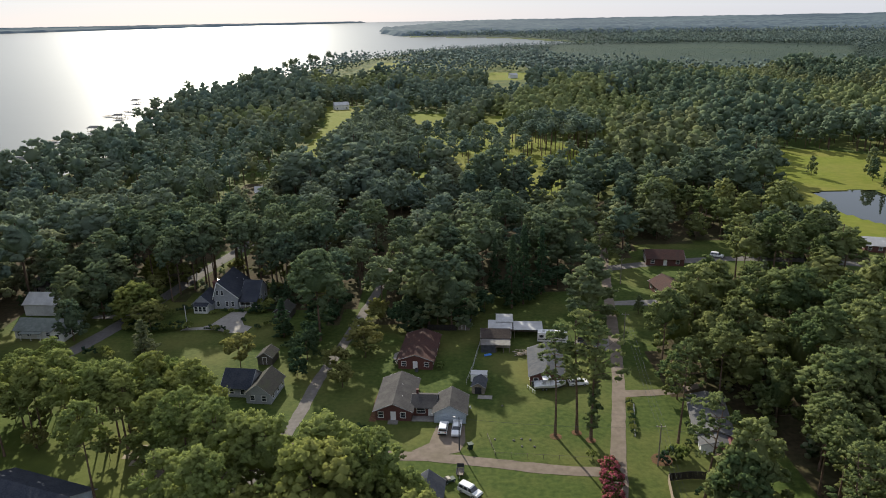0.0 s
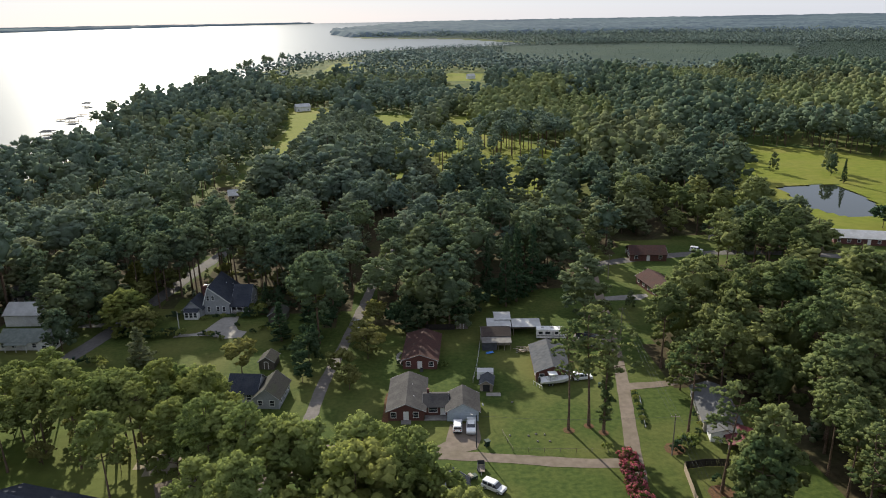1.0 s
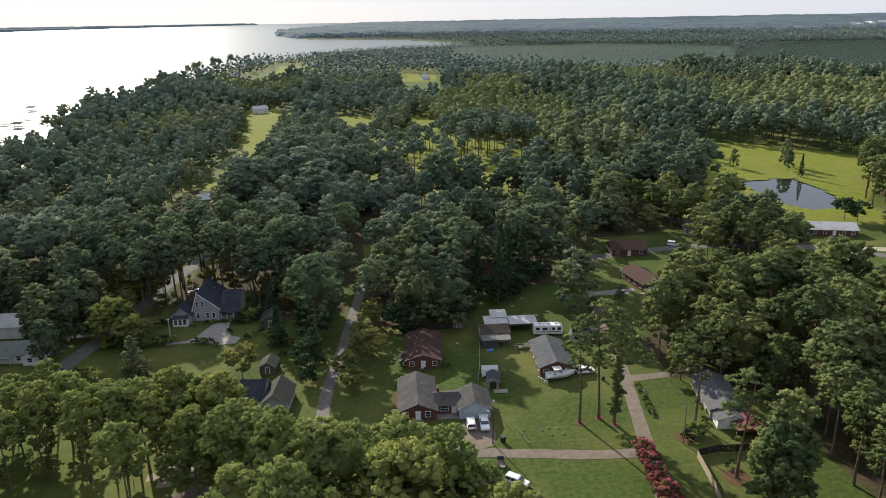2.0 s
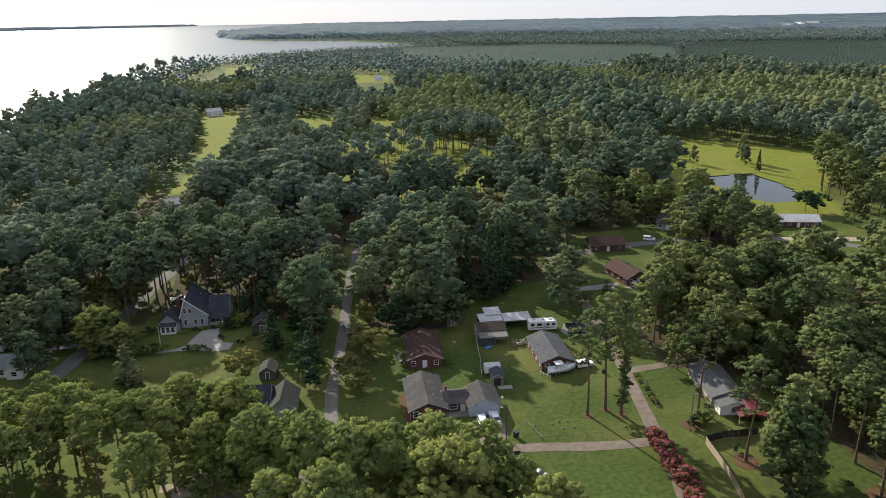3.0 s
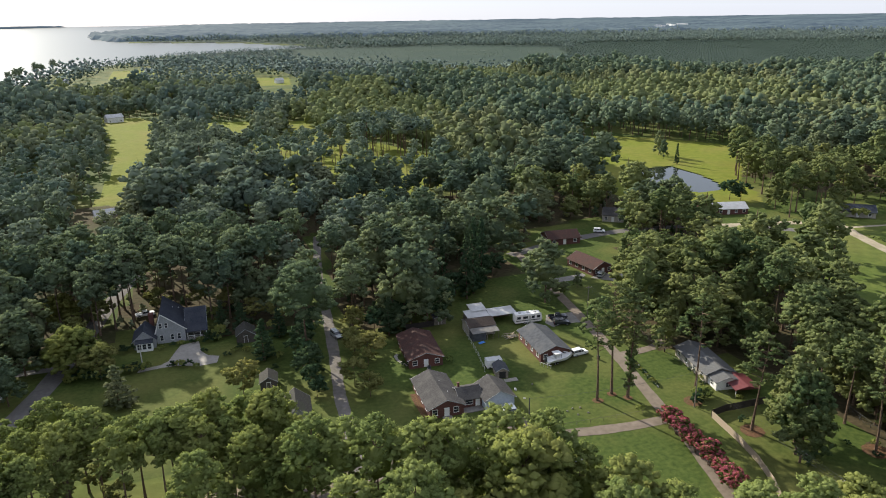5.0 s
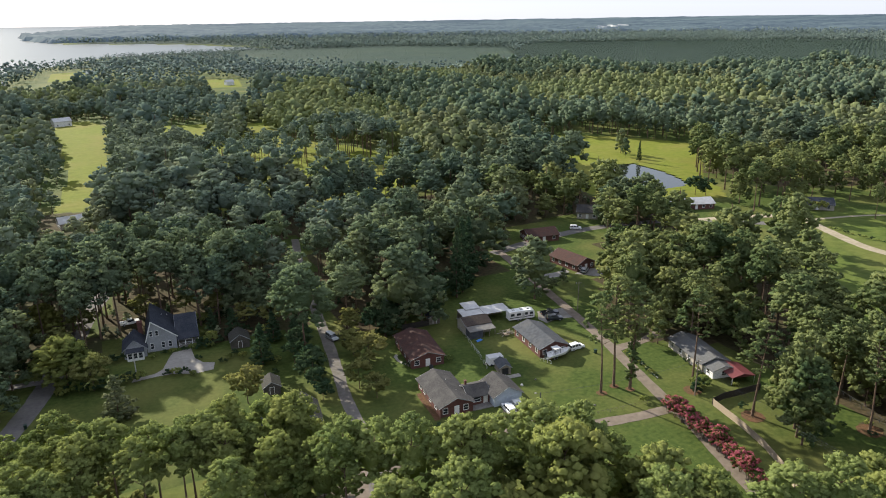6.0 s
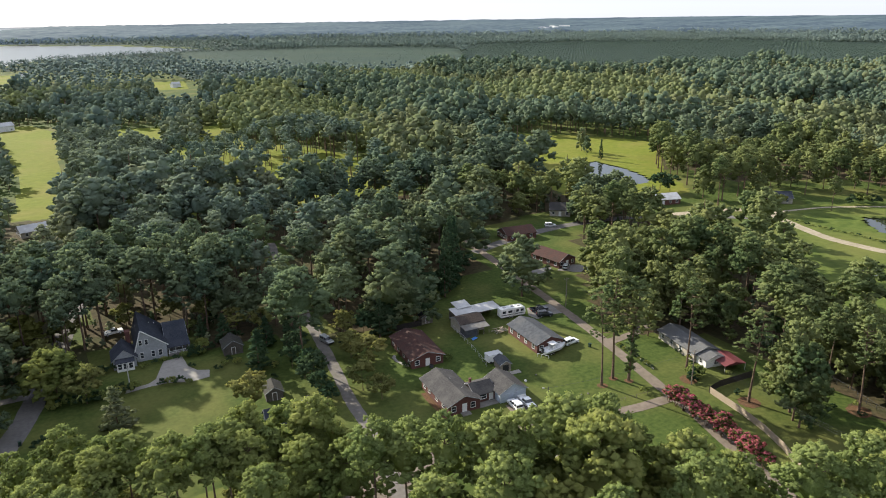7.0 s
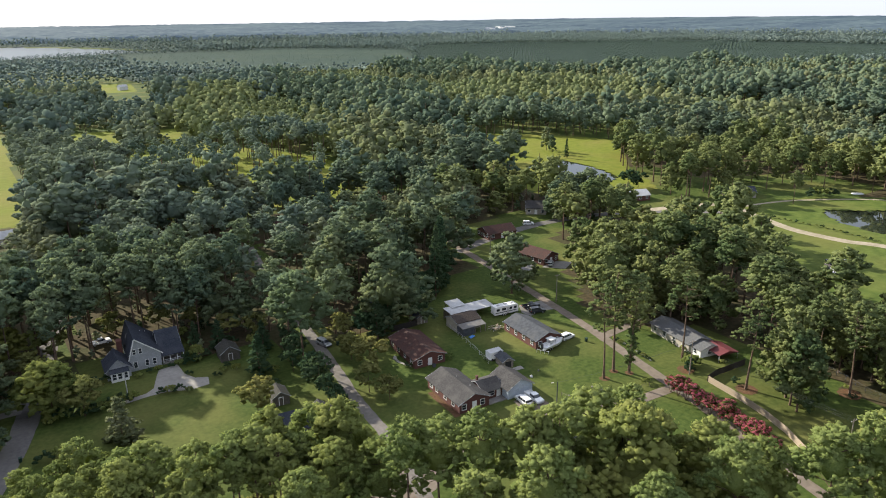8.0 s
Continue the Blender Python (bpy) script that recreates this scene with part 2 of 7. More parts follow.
FLOWER = leaf_mat("pink_red_blossom", (0.185, 0.042, 0.064), (0.35, 0.108, 0.146), (0.24, 0.078, 0.090), 0.5, 0.4, 3.0)

WATER = bpy.data.materials.new("water")
WATER.use_nodes = True
_n, _l = WATER.node_tree.nodes, WATER.node_tree.links
_b = _n["Principled BSDF"]
_b.inputs["Base Color"].default_value = (0.07, 0.075, 0.06, 1)
_b.inputs["Roughness"].default_value = 0.29
_b.inputs["Specular IOR Level"].default_value = 0.4
_b.inputs["IOR"].default_value = 1.33
_c = _n.new("ShaderNodeTexCoord")
_w = _n.new("ShaderNodeTexNoise")
_w.inputs["Scale"].default_value, _w.inputs["Detail"].default_value = 0.012, 7
_bp = _n.new("ShaderNodeBump")
_bp.inputs["Strength"].default_value, _bp.inputs["Distance"].default_value = 0.10, 2.0
_l.new(_c.outputs["Object"], _w.inputs["Vector"])
_l.new(_w.outputs["Fac"], _bp.inputs["Height"])
_l.new(_bp.outputs[0], _b.inputs["Normal"])
POND = bpy.data.materials.new("pond_water")
POND.use_nodes = True
_b = POND.node_tree.nodes["Principled BSDF"]
_b.inputs["Base Color"].default_value = (0.02, 0.025, 0.018, 1)
_b.inputs["Roughness"].default_value = 0.03
_b.inputs["IOR"].default_value = 1.33

# ---- mesh helpers ----


class Build:
    """Collects boxes and faces of one part."""

    def __init__(self):
        self.v, self.f = [], []

    def add(self, verts, faces):
        k = len(self.v)
        self.v += [tuple(p) for p in verts]
        self.f += [tuple(i + k for i in q) for q in faces]
        return self

    def box(self, cx, cy, cz, sx, sy, sz, rz=0.0, ry=0.0, rx=0.0):
        m = pose(cx, cy, cz, rx, ry, rz)
        p = [m @ Vector((a * sx / 2, b * sy / 2, c * sz / 2)) for c in (-1, 1) for b in (-1, 1) for a in (-1, 1)]
        return self.add(p, [(0, 2, 3, 1), (4, 5, 7, 6), (0, 1, 5, 4), (2, 6, 7, 3), (0, 4, 6, 2), (1, 3, 7, 5)])

    def prism(self, outline, z0, z1):
        """An upright prism over an outline that runs against the clock."""
        n = len(outline)
        p = [(x, y, z0) for x, y in outline] + [(x, y, z1) for x, y in outline]
        return self.add(p, [tuple(range(n - 1, -1, -1)), tuple(range(n, 2 * n))] + [(i, (i + 1) % n, n + (i + 1) % n, n + i) for i in range(n)])

    def slab(self, a, b, c, d, t):
        """A slab of thickness t below the quad a b c d (against the clock seen from above)."""
        q = [Vector(p) for p in (a, b, c, d)]
        nrm = (q[1] - q[0]).cross(q[3] - q[0]).normalized() * t
        lo = [p - nrm for p in q]
        return self.add(q + lo, [(0, 1, 2, 3), (7, 6, 5, 4), (0, 4, 5, 1), (1, 5, 6, 2), (2, 6, 7, 3), (3, 7, 4, 0)])

    def tube(self, p, q, r0, r1, n=6):
        p, q = Vector(p), Vector(q)
        t = (q - p).to_track_quat("Z", "Y").to_matrix()
        ring = [t @ Vector((math.cos(2 * math.pi * i / n), math.sin(2 * math.pi * i / n), 0)) for i in range(n)]
        v = [p + r * r0 for r in ring] + [q + r * r1 for r in ring]
        return self.add(v, [(i, (i + 1) % n, n + (i + 1) % n, n + i) for i in range(n)] + [tuple(range(n - 1, -1, -1)), tuple(range(n, 2 * n))])

    def mesh(self, name, material):
        me = bpy.data.meshes.new(name)
        me.from_pydata(self.v, [], self.f)
        me.materials.append(material)
        return me


def part(name, build, material, parent, label=""):
    ob = new(name, build.mesh(name, material))
    ob.parent = parent
    if label:
        tagged(ob, label)
    return ob


def empty(name, x, y, rz=0.0, z=0.0):
    ob = new(name)
    ob.matrix_basis = pose(x, y, z, 0, 0, rz)
    ob.empty_display_size = 0.3
    return ob


def np_mesh(name, verts, quads, material, smooth=False, normals=None):
    me = bpy.data.meshes.new(name)
    n = quads.shape[1]
    me.vertices.add(len(verts))
    me.vertices.foreach_set("co", np.ascontiguousarray(verts, dtype=np.float32).ravel())
    me.loops.add(quads.size)
    me.loops.foreach_set("vertex_index", np.ascontiguousarray(quads, dtype=np.int32).ravel())
    me.polygons.add(len(quads))
    me.polygons.foreach_set("loop_start", np.arange(0, quads.size, n, dtype=np.int32))
    if smooth:
        me.polygons.foreach_set("use_smooth", np.ones(len(quads), dtype=bool))
    me.update(calc_edges=True)
    if normals is not None:
        at = me.attributes.new("custom_normal", "FLOAT_VECTOR", "POINT")
        at.data.foreach_set("vector", np.ascontiguousarray(normals, dtype=np.float32).ravel())
    me.materials.append(material)
    return me


# ---- the land ----
EYE_Z = 85.8


def far_map(x, y):
    """Land past 1.8 km is drawn together towards 4.8 km and lifted, as the flat land beyond would lie in the view."""
    d = np.hypot(x, y)
    r = np.where(d > 1800, 1800 + 3000 * (1 - np.exp(-(d - 1800) / 3000)), d)
    k = np.where(d > 1800, r / np.maximum(d, 1e-6), 1.0)
    return x * k, y * k, EYE_Z * (1 - k), k


SHORE = [(-420, -400), (-290, 100), (-238, 330), (-230, 470), (-238, 560), (-264, 720), (-242, 850), (-250, 1080), (-222, 1480), (-120, 1720), (-30, 2020), (200, 2140), (420, 2300),
         (230, 2880), (-150, 3250), (-330, 4100), (-420, 5200), (-200, 7000), (400, 12000)]


def inside(poly, x, y):
    """Which of the places lie in the polygon."""
    r = np.zeros(np.shape(x), bool)
    n = len(poly)
    for i in range(n):
        (x0, y0), (x1, y1) = poly[i], poly[(i + 1) % n]
        if y0 == y1:
            continue
        c = ((y0 > y) != (y1 > y)) & (x < (x1 - x0) * (y - y0) / (y1 - y0) + x0)
        r ^= c
    return r


LAND = SHORE + [(40000, 12000), (40000, -400)]
POND_R = [(180, 344), (190, 344.5), (197, 345), (203, 348), (214, 345), (213, 332), (212, 318), (208, 302), (203, 290), (194, 284.5), (184, 284.5), (179.5, 291), (176, 302), (174, 309), (176, 318), (179.5, 330)]
POND_SE = [(222, 185), (230, 178), (243, 167), (262, 150), (250, 128), (222, 126), (205.5, 146), (204.7, 158), (206.6, 168), (214, 178)]
FAIR_R = [(214, 462), (247, 450), (268, 428), (288, 396), (296, 370), (262, 338), (232, 310), (215, 290), (208, 272), (196, 258), (176, 262), (160, 264), (146, 272), (140, 286), (146, 312), (146, 334), (158, 358), (180, 395), (200, 425)]
FAIR_L = [(-100, 386), (-80, 380), (-79, 400), (-74, 480), (-69, 590), (-66, 680), (-82, 735), (-120, 735), (-101, 600), (-95, 470), (-98, 410)]
FAIR_SE = [(186, 215), (208, 222), (226, 209), (240, 201), (254, 192), (268, 178), (284, 150), (288, 110), (260, 80), (170, 80), (118, 92), (104, 112), (110, 140), (130, 165), (160, 190)]
GROVE = [(-34, 352), (58, 338), (92, 380), (98, 440), (80, 500), (40, 560), (-2, 545), (-4, 650), (-26, 655), (-30, 540), (-36, 440)]
CLEAR_5 = [(490, 400), (530, 385), (545, 420), (505, 440)]
PLANTATION = [(574, 1041), (595, 945), (659, 850), (746, 798), (864, 775), (1300, 650), (1900, 800), (1900, 1620), (1500, 1800), (1145, 1880), (985, 1700), (760, 1380)]
LOW_GAP = [(196, 1507), (243, 1356), (376, 1172), (533, 1010), (574, 1060), (640, 1180), (819, 1452), (959, 1740), (870, 1900), (724, 2040), (567, 2030), (306, 2060)]
ROWS_FLOOR = [(574, 1041), (595, 945), (659, 850), (746, 798), (864, 775), (1300, 650), (1960, 780), (1960, 1720), (1500, 1900), (1160, 1990), (975, 1740), (830, 1450), (660, 1180)]
CLEAR_1 = [(-40, 640), (-24, 590), (-4, 566), (6, 600), (10, 660), (-34, 668)]
CLEAR_2 = [(24, 560), (50, 556), (56, 640), (30, 646)]
CLEAR_3 = [(56, 1010), (108, 1005), (128, 1130), (74, 1160)]
CLEAR_4 = [(-130, 1240), (-62, 1260), (-60, 1460), (-130, 1440)]
CLEAR_6 = [(-205, 1120), (-180, 1120), (-176, 1215), (-196, 1220)]


def axis(lo, hi, fine_lo, fine_hi, step, grow):
    out, x, s = list(np.arange(fine_lo, fine_hi, step)), fine_hi, step
    while x < hi:
        out.append(x)
        s *= grow
        x += s
    out.append(hi)
    x, s = fine_lo - step, step
    while x > lo:
        out.insert(0, x)
        s *= grow
        x -= s
    return np.array([lo] + out if out[0] > lo else out)


gx, gy = axis(-13000, 13000, -330, 330, 8, 1.08), axis(-400, 13500, -60, 820, 8, 1.07)
X, Y = np.meshgrid(gx, gy)
wet = ~inside(LAND, X, Y)
pw = inside(POND_R, X, Y) | inside(POND_SE, X, Y)
px, py, pz, pk = far_map(X, Y)
pz = pz + np.where(wet, -4.0, 0.0) * pk + np.where(pw, -1.6, 0.0)
nx, ny = len(gx), len(gy)
ii = (np.arange(ny - 1)[:, None] * nx + np.arange(nx - 1)[None, :]).ravel()
QUADS = np.stack([ii, ii + 1, ii + nx + 1, ii + nx], 1)
ground = new("ground", np_mesh("ground", np.stack([px, py, pz], -1).reshape(-1, 3), QUADS, GRASS, True))
tagged(ground, "green and tan grassy ground of a flat wooded shore", "ground", kind="structure")

gx, gy = np.concatenate([-np.geomspace(13000, 430, 40), [-400, -300, -200, -100, 0, 200, 400, 700]]), np.concatenate([np.arange(-400, 1800, 100), np.geomspace(1800, 13500, 60)])
X, Y = np.meshgrid(gx, gy)
px, py, pz, pk = far_map(X, Y)
nx, ny = len(gx), len(gy)
ii = (np.arange(ny - 1)[:, None] * nx + np.arange(nx - 1)[None, :]).ravel()
river = new("water", np_mesh("water", np.stack([px, py, pz - 1.0 * pk], -1).reshape(-1, 3), np.stack([ii, ii + 1, ii + nx + 1, ii + nx], 1), WATER, True))
tagged(river, "wide pale river with low glittering ripples", "river", kind="structure")


def sheet(name, outline, z, material, label, category, step=4.0, wobble=0.8, kind="structure"):
    """A flat patch of ground with a wavering edge."""
    pts = []
    n = len(outline)
    for i in range(n):
        a, b = Vector((*outline[i], 0)), Vector((*outline[(i + 1) % n], 0))
        m = max(1, int((b - a).length / step))
        for j in range(m):
            p = a.lerp(b, j / m)
            w = noise.noise_vector(p * 0.13) * wobble
            pts.append((p.x + w.x, p.y + w.y, z))
    bm = bmesh.new()
    f = bm.faces.new([bm.verts.new(p) for p in pts])
    bmesh.ops.triangulate(bm, faces=[f])
    bmesh.ops.recalc_face_normals(bm, faces=bm.faces)
    if bm.faces and sum(fc.normal.z for fc in bm.faces) < 0:
        bmesh.ops.reverse_faces(bm, faces=bm.faces)
    me = bpy.data.meshes.new(name)
    bm.to_mesh(me)
    bm.free()
    me.materials.append(material)
    return tagged(new(name, me), label, category, kind=kind)


def spline(points, step):
    """Points along a smooth line through the given ones."""
    p = [Vector((*q, 0)) for q in points]
    out = []
    for i in range(len(p) - 1):
        a, b, c, d = p[max(i - 1, 0)], p[i], p[i + 1], p[min(i + 2, len(p) - 1)]
        m = max(2, int((c - b).length / step))
        for j in range(m):
            t = j / m
            out.append(0.5 * ((2 * b) + (c - a) * t + (2 * a - 5 * b + 4 * c - d) * t * t + (3 * b - a - 3 * c + d) * t ** 3))
    return out + [p[-1]]


def road(name, points, width, z, material, label, category="road", wobble=0.3):
    q = spline(points, 2.0)
    v, f = [], []
    for i, p in enumerate(q):
        t = (q[min(i + 1, len(q) - 1)] - q[max(i - 1, 0)]).normalized()
        s = Vector((-t.y, t.x, 0))
        for k in range(5):
            u = k / 2 - 1
            e = noise.noise(p * 0.3 + Vector((0, 0, 7 * u))) * wobble if abs(u) == 1 else 0
            w = p + s * (u * width / 2 + u * e)
            v.append((w.x, w.y, z + 0.03 * (1 - u * u)))
    for i in range(len(q) - 1):
        for k in range(4):
            a = i * 5 + k
            f.append((a, a + 5, a + 6, a + 1))
    return tagged(new(name, Build().add(v, f).mesh(name, material)), label, category, kind="structure")


LANE_A = [(-44, 106), (-38, 124), (-34.5, 141), (-32.7, 158), (-29.2, 178), (-25.8, 200), (-22.5, 222), (-19, 246), (-10, 290)]
ROAD_R = [(18, 62), (25, 90), (31.5, 112), (34, 124), (37.3, 138), (40.6, 152), (43.4, 166), (46.3, 182), (50, 204), (54, 228), (60, 262), (66, 300)]
CROSS = [(-13, 126.4), (-2, 125.2), (10, 122.8), (22, 120.4), (33, 119.5)]
ROAD_L = [(-122, 120), (-110, 160), (-101, 184), (-96, 202), (-90.5, 225), (-86.5, 244), (-81, 265), (-70, 310)]
ROAD_J = [(52, 236), (80, 243), (112, 245), (150, 235), (186, 207)]
ROAD_SE = [(150, 235), (186, 224), (195, 214), (191, 204), (186.6, 192), (181.6, 176), (181.5, 164), (183, 153), (188, 141), (190, 110), (180, 70)]
PATH_SE = [(195, 211), (208, 208.5), (224, 204), (237, 197), (250.6, 188), (263, 176), (276, 150)]
road("lane", LANE_A, 3.0, 0.05, GRAVEL, "narrow pale gravel lane between trees", "lane")
road("road_east", ROAD_R, 3.1, 0.055, DIRT, "pale sandy dirt road past the lawns")
road("cross_lane", CROSS, 3.1, 0.045, DIRT, "short pale dirt lane across the lawn", "lane")
road("road_west", ROAD_L, 5.2, 0.05, ASPHALT, "worn grey asphalt road under trees")
road("road_north", ROAD_J, 5.0, 0.04, ASPHALT, "grey asphalt road behind the houses")
road("golf_path", PATH_SE, 2.0, 0.05, SAND, "pale narrow path round the pond", "path")
road("road_golf", ROAD_SE, 5.0, 0.06, SAND, "sandy track beside the golf course")
sheet("pond_east", POND_R, -0.25, POND, "still dark pond that mirrors two trees", "pond", 3, 1.0)
sheet("pond_south", POND_SE, -0.25, POND, "dark still golf course pond", "pond", 3, 1.0)


def ring_sheet(name, outline, holes, z, material, label, category="fairway"):
    """A patch cut in strips, with the ponds left out."""
    xs = [p[0] for p in outline]
    ys = [p[1] for p in outline]
    s = 2.5
    gx, gy = np.arange(min(xs), max(xs), s), np.arange(min(ys), max(ys), s)
    A, B = np.meshgrid(gx, gy)
    ok = inside(outline, A + s / 2, B + s / 2)
    for h in holes:
        ok &= ~inside(h, A + s / 2, B + s / 2)
    q = ok.ravel().nonzero()[0]
    x, y = A.ravel()[q], B.ravel()[q]
    v = np.stack([np.stack([x, x + s, x + s, x], 1), np.stack([y, y, y + s, y + s], 1), np.full((len(q), 4), z)], -1).reshape(-1, 3)
    f = np.arange(len(v)).reshape(-1, 4)
    return tagged(new(name, np_mesh(name, v, f, material)), label, category, kind="structure")


ring_sheet("fairway_east", FAIR_R, [POND_R], 0.03, FAIRWAY, "sunlit yellow-green golf fairway round a pond")
ring_sheet("fairway_west", FAIR_L, [], 0.03, FAIRWAY, "long sunlit golf fairway between pines")
ring_sheet("front_floor", [(-112, 130), (-88, 118), (-62, 106), (-46, 112), (-50, 130), (-62, 139), (-84, 143), (-104, 152), (-112, 150)], [], 0.022, ROUGH, "rough yellow-green grass under the front trees", "grass")
ring_sheet("sandy_patch", [(-68, 126), (-62, 124), (-57, 128), (-60, 133), (-66, 131)], [], 0.034, SAND, "bare sandy ground between the front trees", "sand")
ring_sheet("bare_yard", [(-112, 318), (-80, 318), (-78, 378), (-100, 384), (-110, 384)], [], 0.026, LITTER, "bare brown ground at the foot of the fairway", "bare ground")
ring_sheet("fairway_north", GROVE, [], 0.03, FAIRWAY, "golf grass under scattered pines")
ring_sheet("fairway_south", FAIR_SE, [POND_SE], 0.03, ROUGH, "mown golf grass beside a pond")
for nm, pl in (("clearing_1", CLEAR_1), ("clearing_2", CLEAR_2), ("clearing_3", CLEAR_3), ("clearing_4", CLEAR_4), ("clearing_5", CLEAR_6)):
    ring_sheet(nm, pl, [], 0.034, FAIRWAY, "sunlit grass clearing in the woods", "clearing")


def far_sheet(name, outline, step, z, material, label, category="field"):
    """A patch of far land that follows the lie of the ground."""
    xs, ys = [p[0] for p in outline], [p[1] for p in outline]
    A, B = np.meshgrid(np.arange(min(xs), max(xs), step), np.arange(min(ys), max(ys), step))
    ok = (inside(outline, A + step / 2, B + step / 2) & inside(LAND, A - step, B)).ravel()
    a, b = A.ravel()[ok], B.ravel()[ok]
    q = np.stack([np.stack([a, a + step, a + step, a], 1), np.stack([b, b, b + step, b + step], 1)], -1).reshape(-1, 2)
    X, Y, Z, K = far_map(q[:, 0], q[:, 1])
    tagged(new(name, np_mesh(name, np.stack([X, Y, Z + z * K], 1), np.arange(len(q)).reshape(-1, 4), material)), label, category, kind="structure")


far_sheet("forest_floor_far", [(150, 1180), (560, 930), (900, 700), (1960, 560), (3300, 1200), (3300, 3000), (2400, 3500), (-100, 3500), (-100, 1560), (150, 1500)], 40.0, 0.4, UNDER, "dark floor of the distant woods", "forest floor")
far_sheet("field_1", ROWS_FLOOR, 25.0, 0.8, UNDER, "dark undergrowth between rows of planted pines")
far_sheet("field_2", LOW_GAP, 25.0, 1.2, SCRUB, "flat grey-green field of low young growth")

# ---- houses ----


def window(parent, x, y, z, w, h, face, frame_mat=None, bars=True):
    """A window on a wall; face: the degrees by which its outside is turned from -y."""
    m = pose(x, y, 0, 0, 0, face)
    win = new("window")
    win.parent = parent
    win.matrix_basis = m
    b = Build()
    t = 0.09
    b.box(0, -0.03, z + h / 2 + t / 2, w + 2 * t, 0.1, t).box(0, -0.03, z - h / 2 - t / 2, w + 2 * t, 0.14, t)
    b.box(-w / 2 - t / 2, -0.03, z, t, 0.1, h).box(w / 2 + t / 2, -0.03, z, t, 0.1, h)
    if bars:
        b.box(0, -0.03, z, w, 0.06, 0.06)
    part("window_frame", b, frame_mat or WHITE, win)
    part("pane", Build().box(0, -0.01, z, w, 0.05, h), GLASS, win)
    return win


def door(parent, x, y, w, h, face, material=None, name="door"):
    d = new(name)
    d.parent = parent
    d.matrix_basis = pose(x, y, 0, 0, 0, face)
    b = Build().box(-w / 2 - 0.06, -0.03, h / 2 + 0.15, 0.12, 0.1, h).box(w / 2 + 0.06, -0.03, h / 2 + 0.15, 0.12, 0.1, h).box(0, -0.03, h + 0.21, w + 0.24, 0.1, 0.12)
    part("door_frame", b, WHITE, d)
    part("door_leaf", Build().box(0, -0.02, h / 2 + 0.15, w, 0.07, h), material or WHITE, d)
    return d


def block(parent, x0, x1, y0, y1, h, rise, along, wall, roof, over=0.5, base=0.0, gable=None, trim=None, ridge_cap=True, hip=0.0):
    """One gabled block: walls, gables, two roof slopes, fascia boards. along: the axis of the ridge. hip: how far the ridge stops short of the ends."""
    t = 0.2
    b = Build()
    b.box((x0 + x1) / 2, y0 + t / 2, base + h / 2, x1 - x0, t, h).box((x0 + x1) / 2, y1 - t / 2, base + h / 2, x1 - x0, t, h)
    b.box(x0 + t / 2, (y0 + y1) / 2, base + h / 2, t, y1 - y0 - 2 * t, h).box(x1 - t / 2, (y0 + y1) / 2, base + h / 2, t, y1 - y0 - 2 * t, h)
    part("wall", b, wall, parent)
    H = base + h
    if along == "y":
        w, c = (x1 - x0) / 2, (x0 + x1) / 2
        P = lambda u, v, z: (c + u, v, z)
        a0, a1 = y0, y1
    else:
        w, c = (y1 - y0) / 2, (y0 + y1) / 2
        P = lambda u, v, z: (v, c - u, z)
        a0, a1 = x0, x1
    s = rise / w
    if not hip:
        for a, d in ((a0, 1), (a1, -1)):
            g = Build()
            p = [P(-w, a, H), P(w, a, H), P(0, a, H + rise), P(-w, a + d * t, H), P(w, a + d * t, H), P(0, a + d * t, H + rise)]
            g.add(p, [(0, 1, 2), (5, 4, 3), (0, 3, 4, 1), (1, 4, 5, 2), (2, 5, 3, 0)])
            part("gable", g, gable or wall, parent)
    lo = H - s * over + 0.12
    e0, e1 = a0 - over * 0.7, a1 + over * 0.7
    r0, r1 = e0 + hip, e1 - hip
    for k in (-1, 1):
        q = [P(k * (w + over), e0, lo), P(k * (w + over), e1, lo), P(0, r1, H + rise + 0.14), P(0, r0, H + rise + 0.14)]
        part("roof", Build().slab(*(q if k > 0 else q[::-1]), 0.14), roof, parent)
    if hip:
        for e, r, k in ((e0, r0, 1), (e1, r1, -1)):
            q = [P(-(w + over), e, lo), P((w + over), e, lo), P(0.01, r, H + rise + 0.14), P(-0.01, r, H + rise + 0.14)]
            part("roof", Build().slab(*(q if k > 0 else q[::-1]), 0.14), roof, parent)
    elif ridge_cap:
        for a in (e0 - 0.012, e1 + 0.012):
            for k in (-1, 1):
                n = math.hypot(w + over, s * (w + over))
                mid = P(k * (w + over) / 2, a, (lo + H + rise) / 2 - 0.02)
                if along == "y":
                    f = Build().box(*mid, n, 0.05, 0.15, 0, k * math.degrees(math.atan(s)), 0)
                else:
                    f = Build().box(*mid, 0.05, n, 0.15, 0, 0, k * math.degrees(math.atan(s)))
                part("fascia", f, trim or GREY_PAINT, parent)


def vent(parent, x, y, z, h=0.5, r=0.07):
    part("vent_pipe", Build().tube((x, y, z), (x, y, z + h), r, r), WHITE, parent)


def chimney(parent, x, y, z0, z1, w=0.7, material=None):
    part("chimney", Build().box(x, y, (z0 + z1) / 2, w, w, z1 - z0).box(x, y, z1 + 0.05, w + 0.15, w + 0.15, 0.1), material or BRICK, parent)


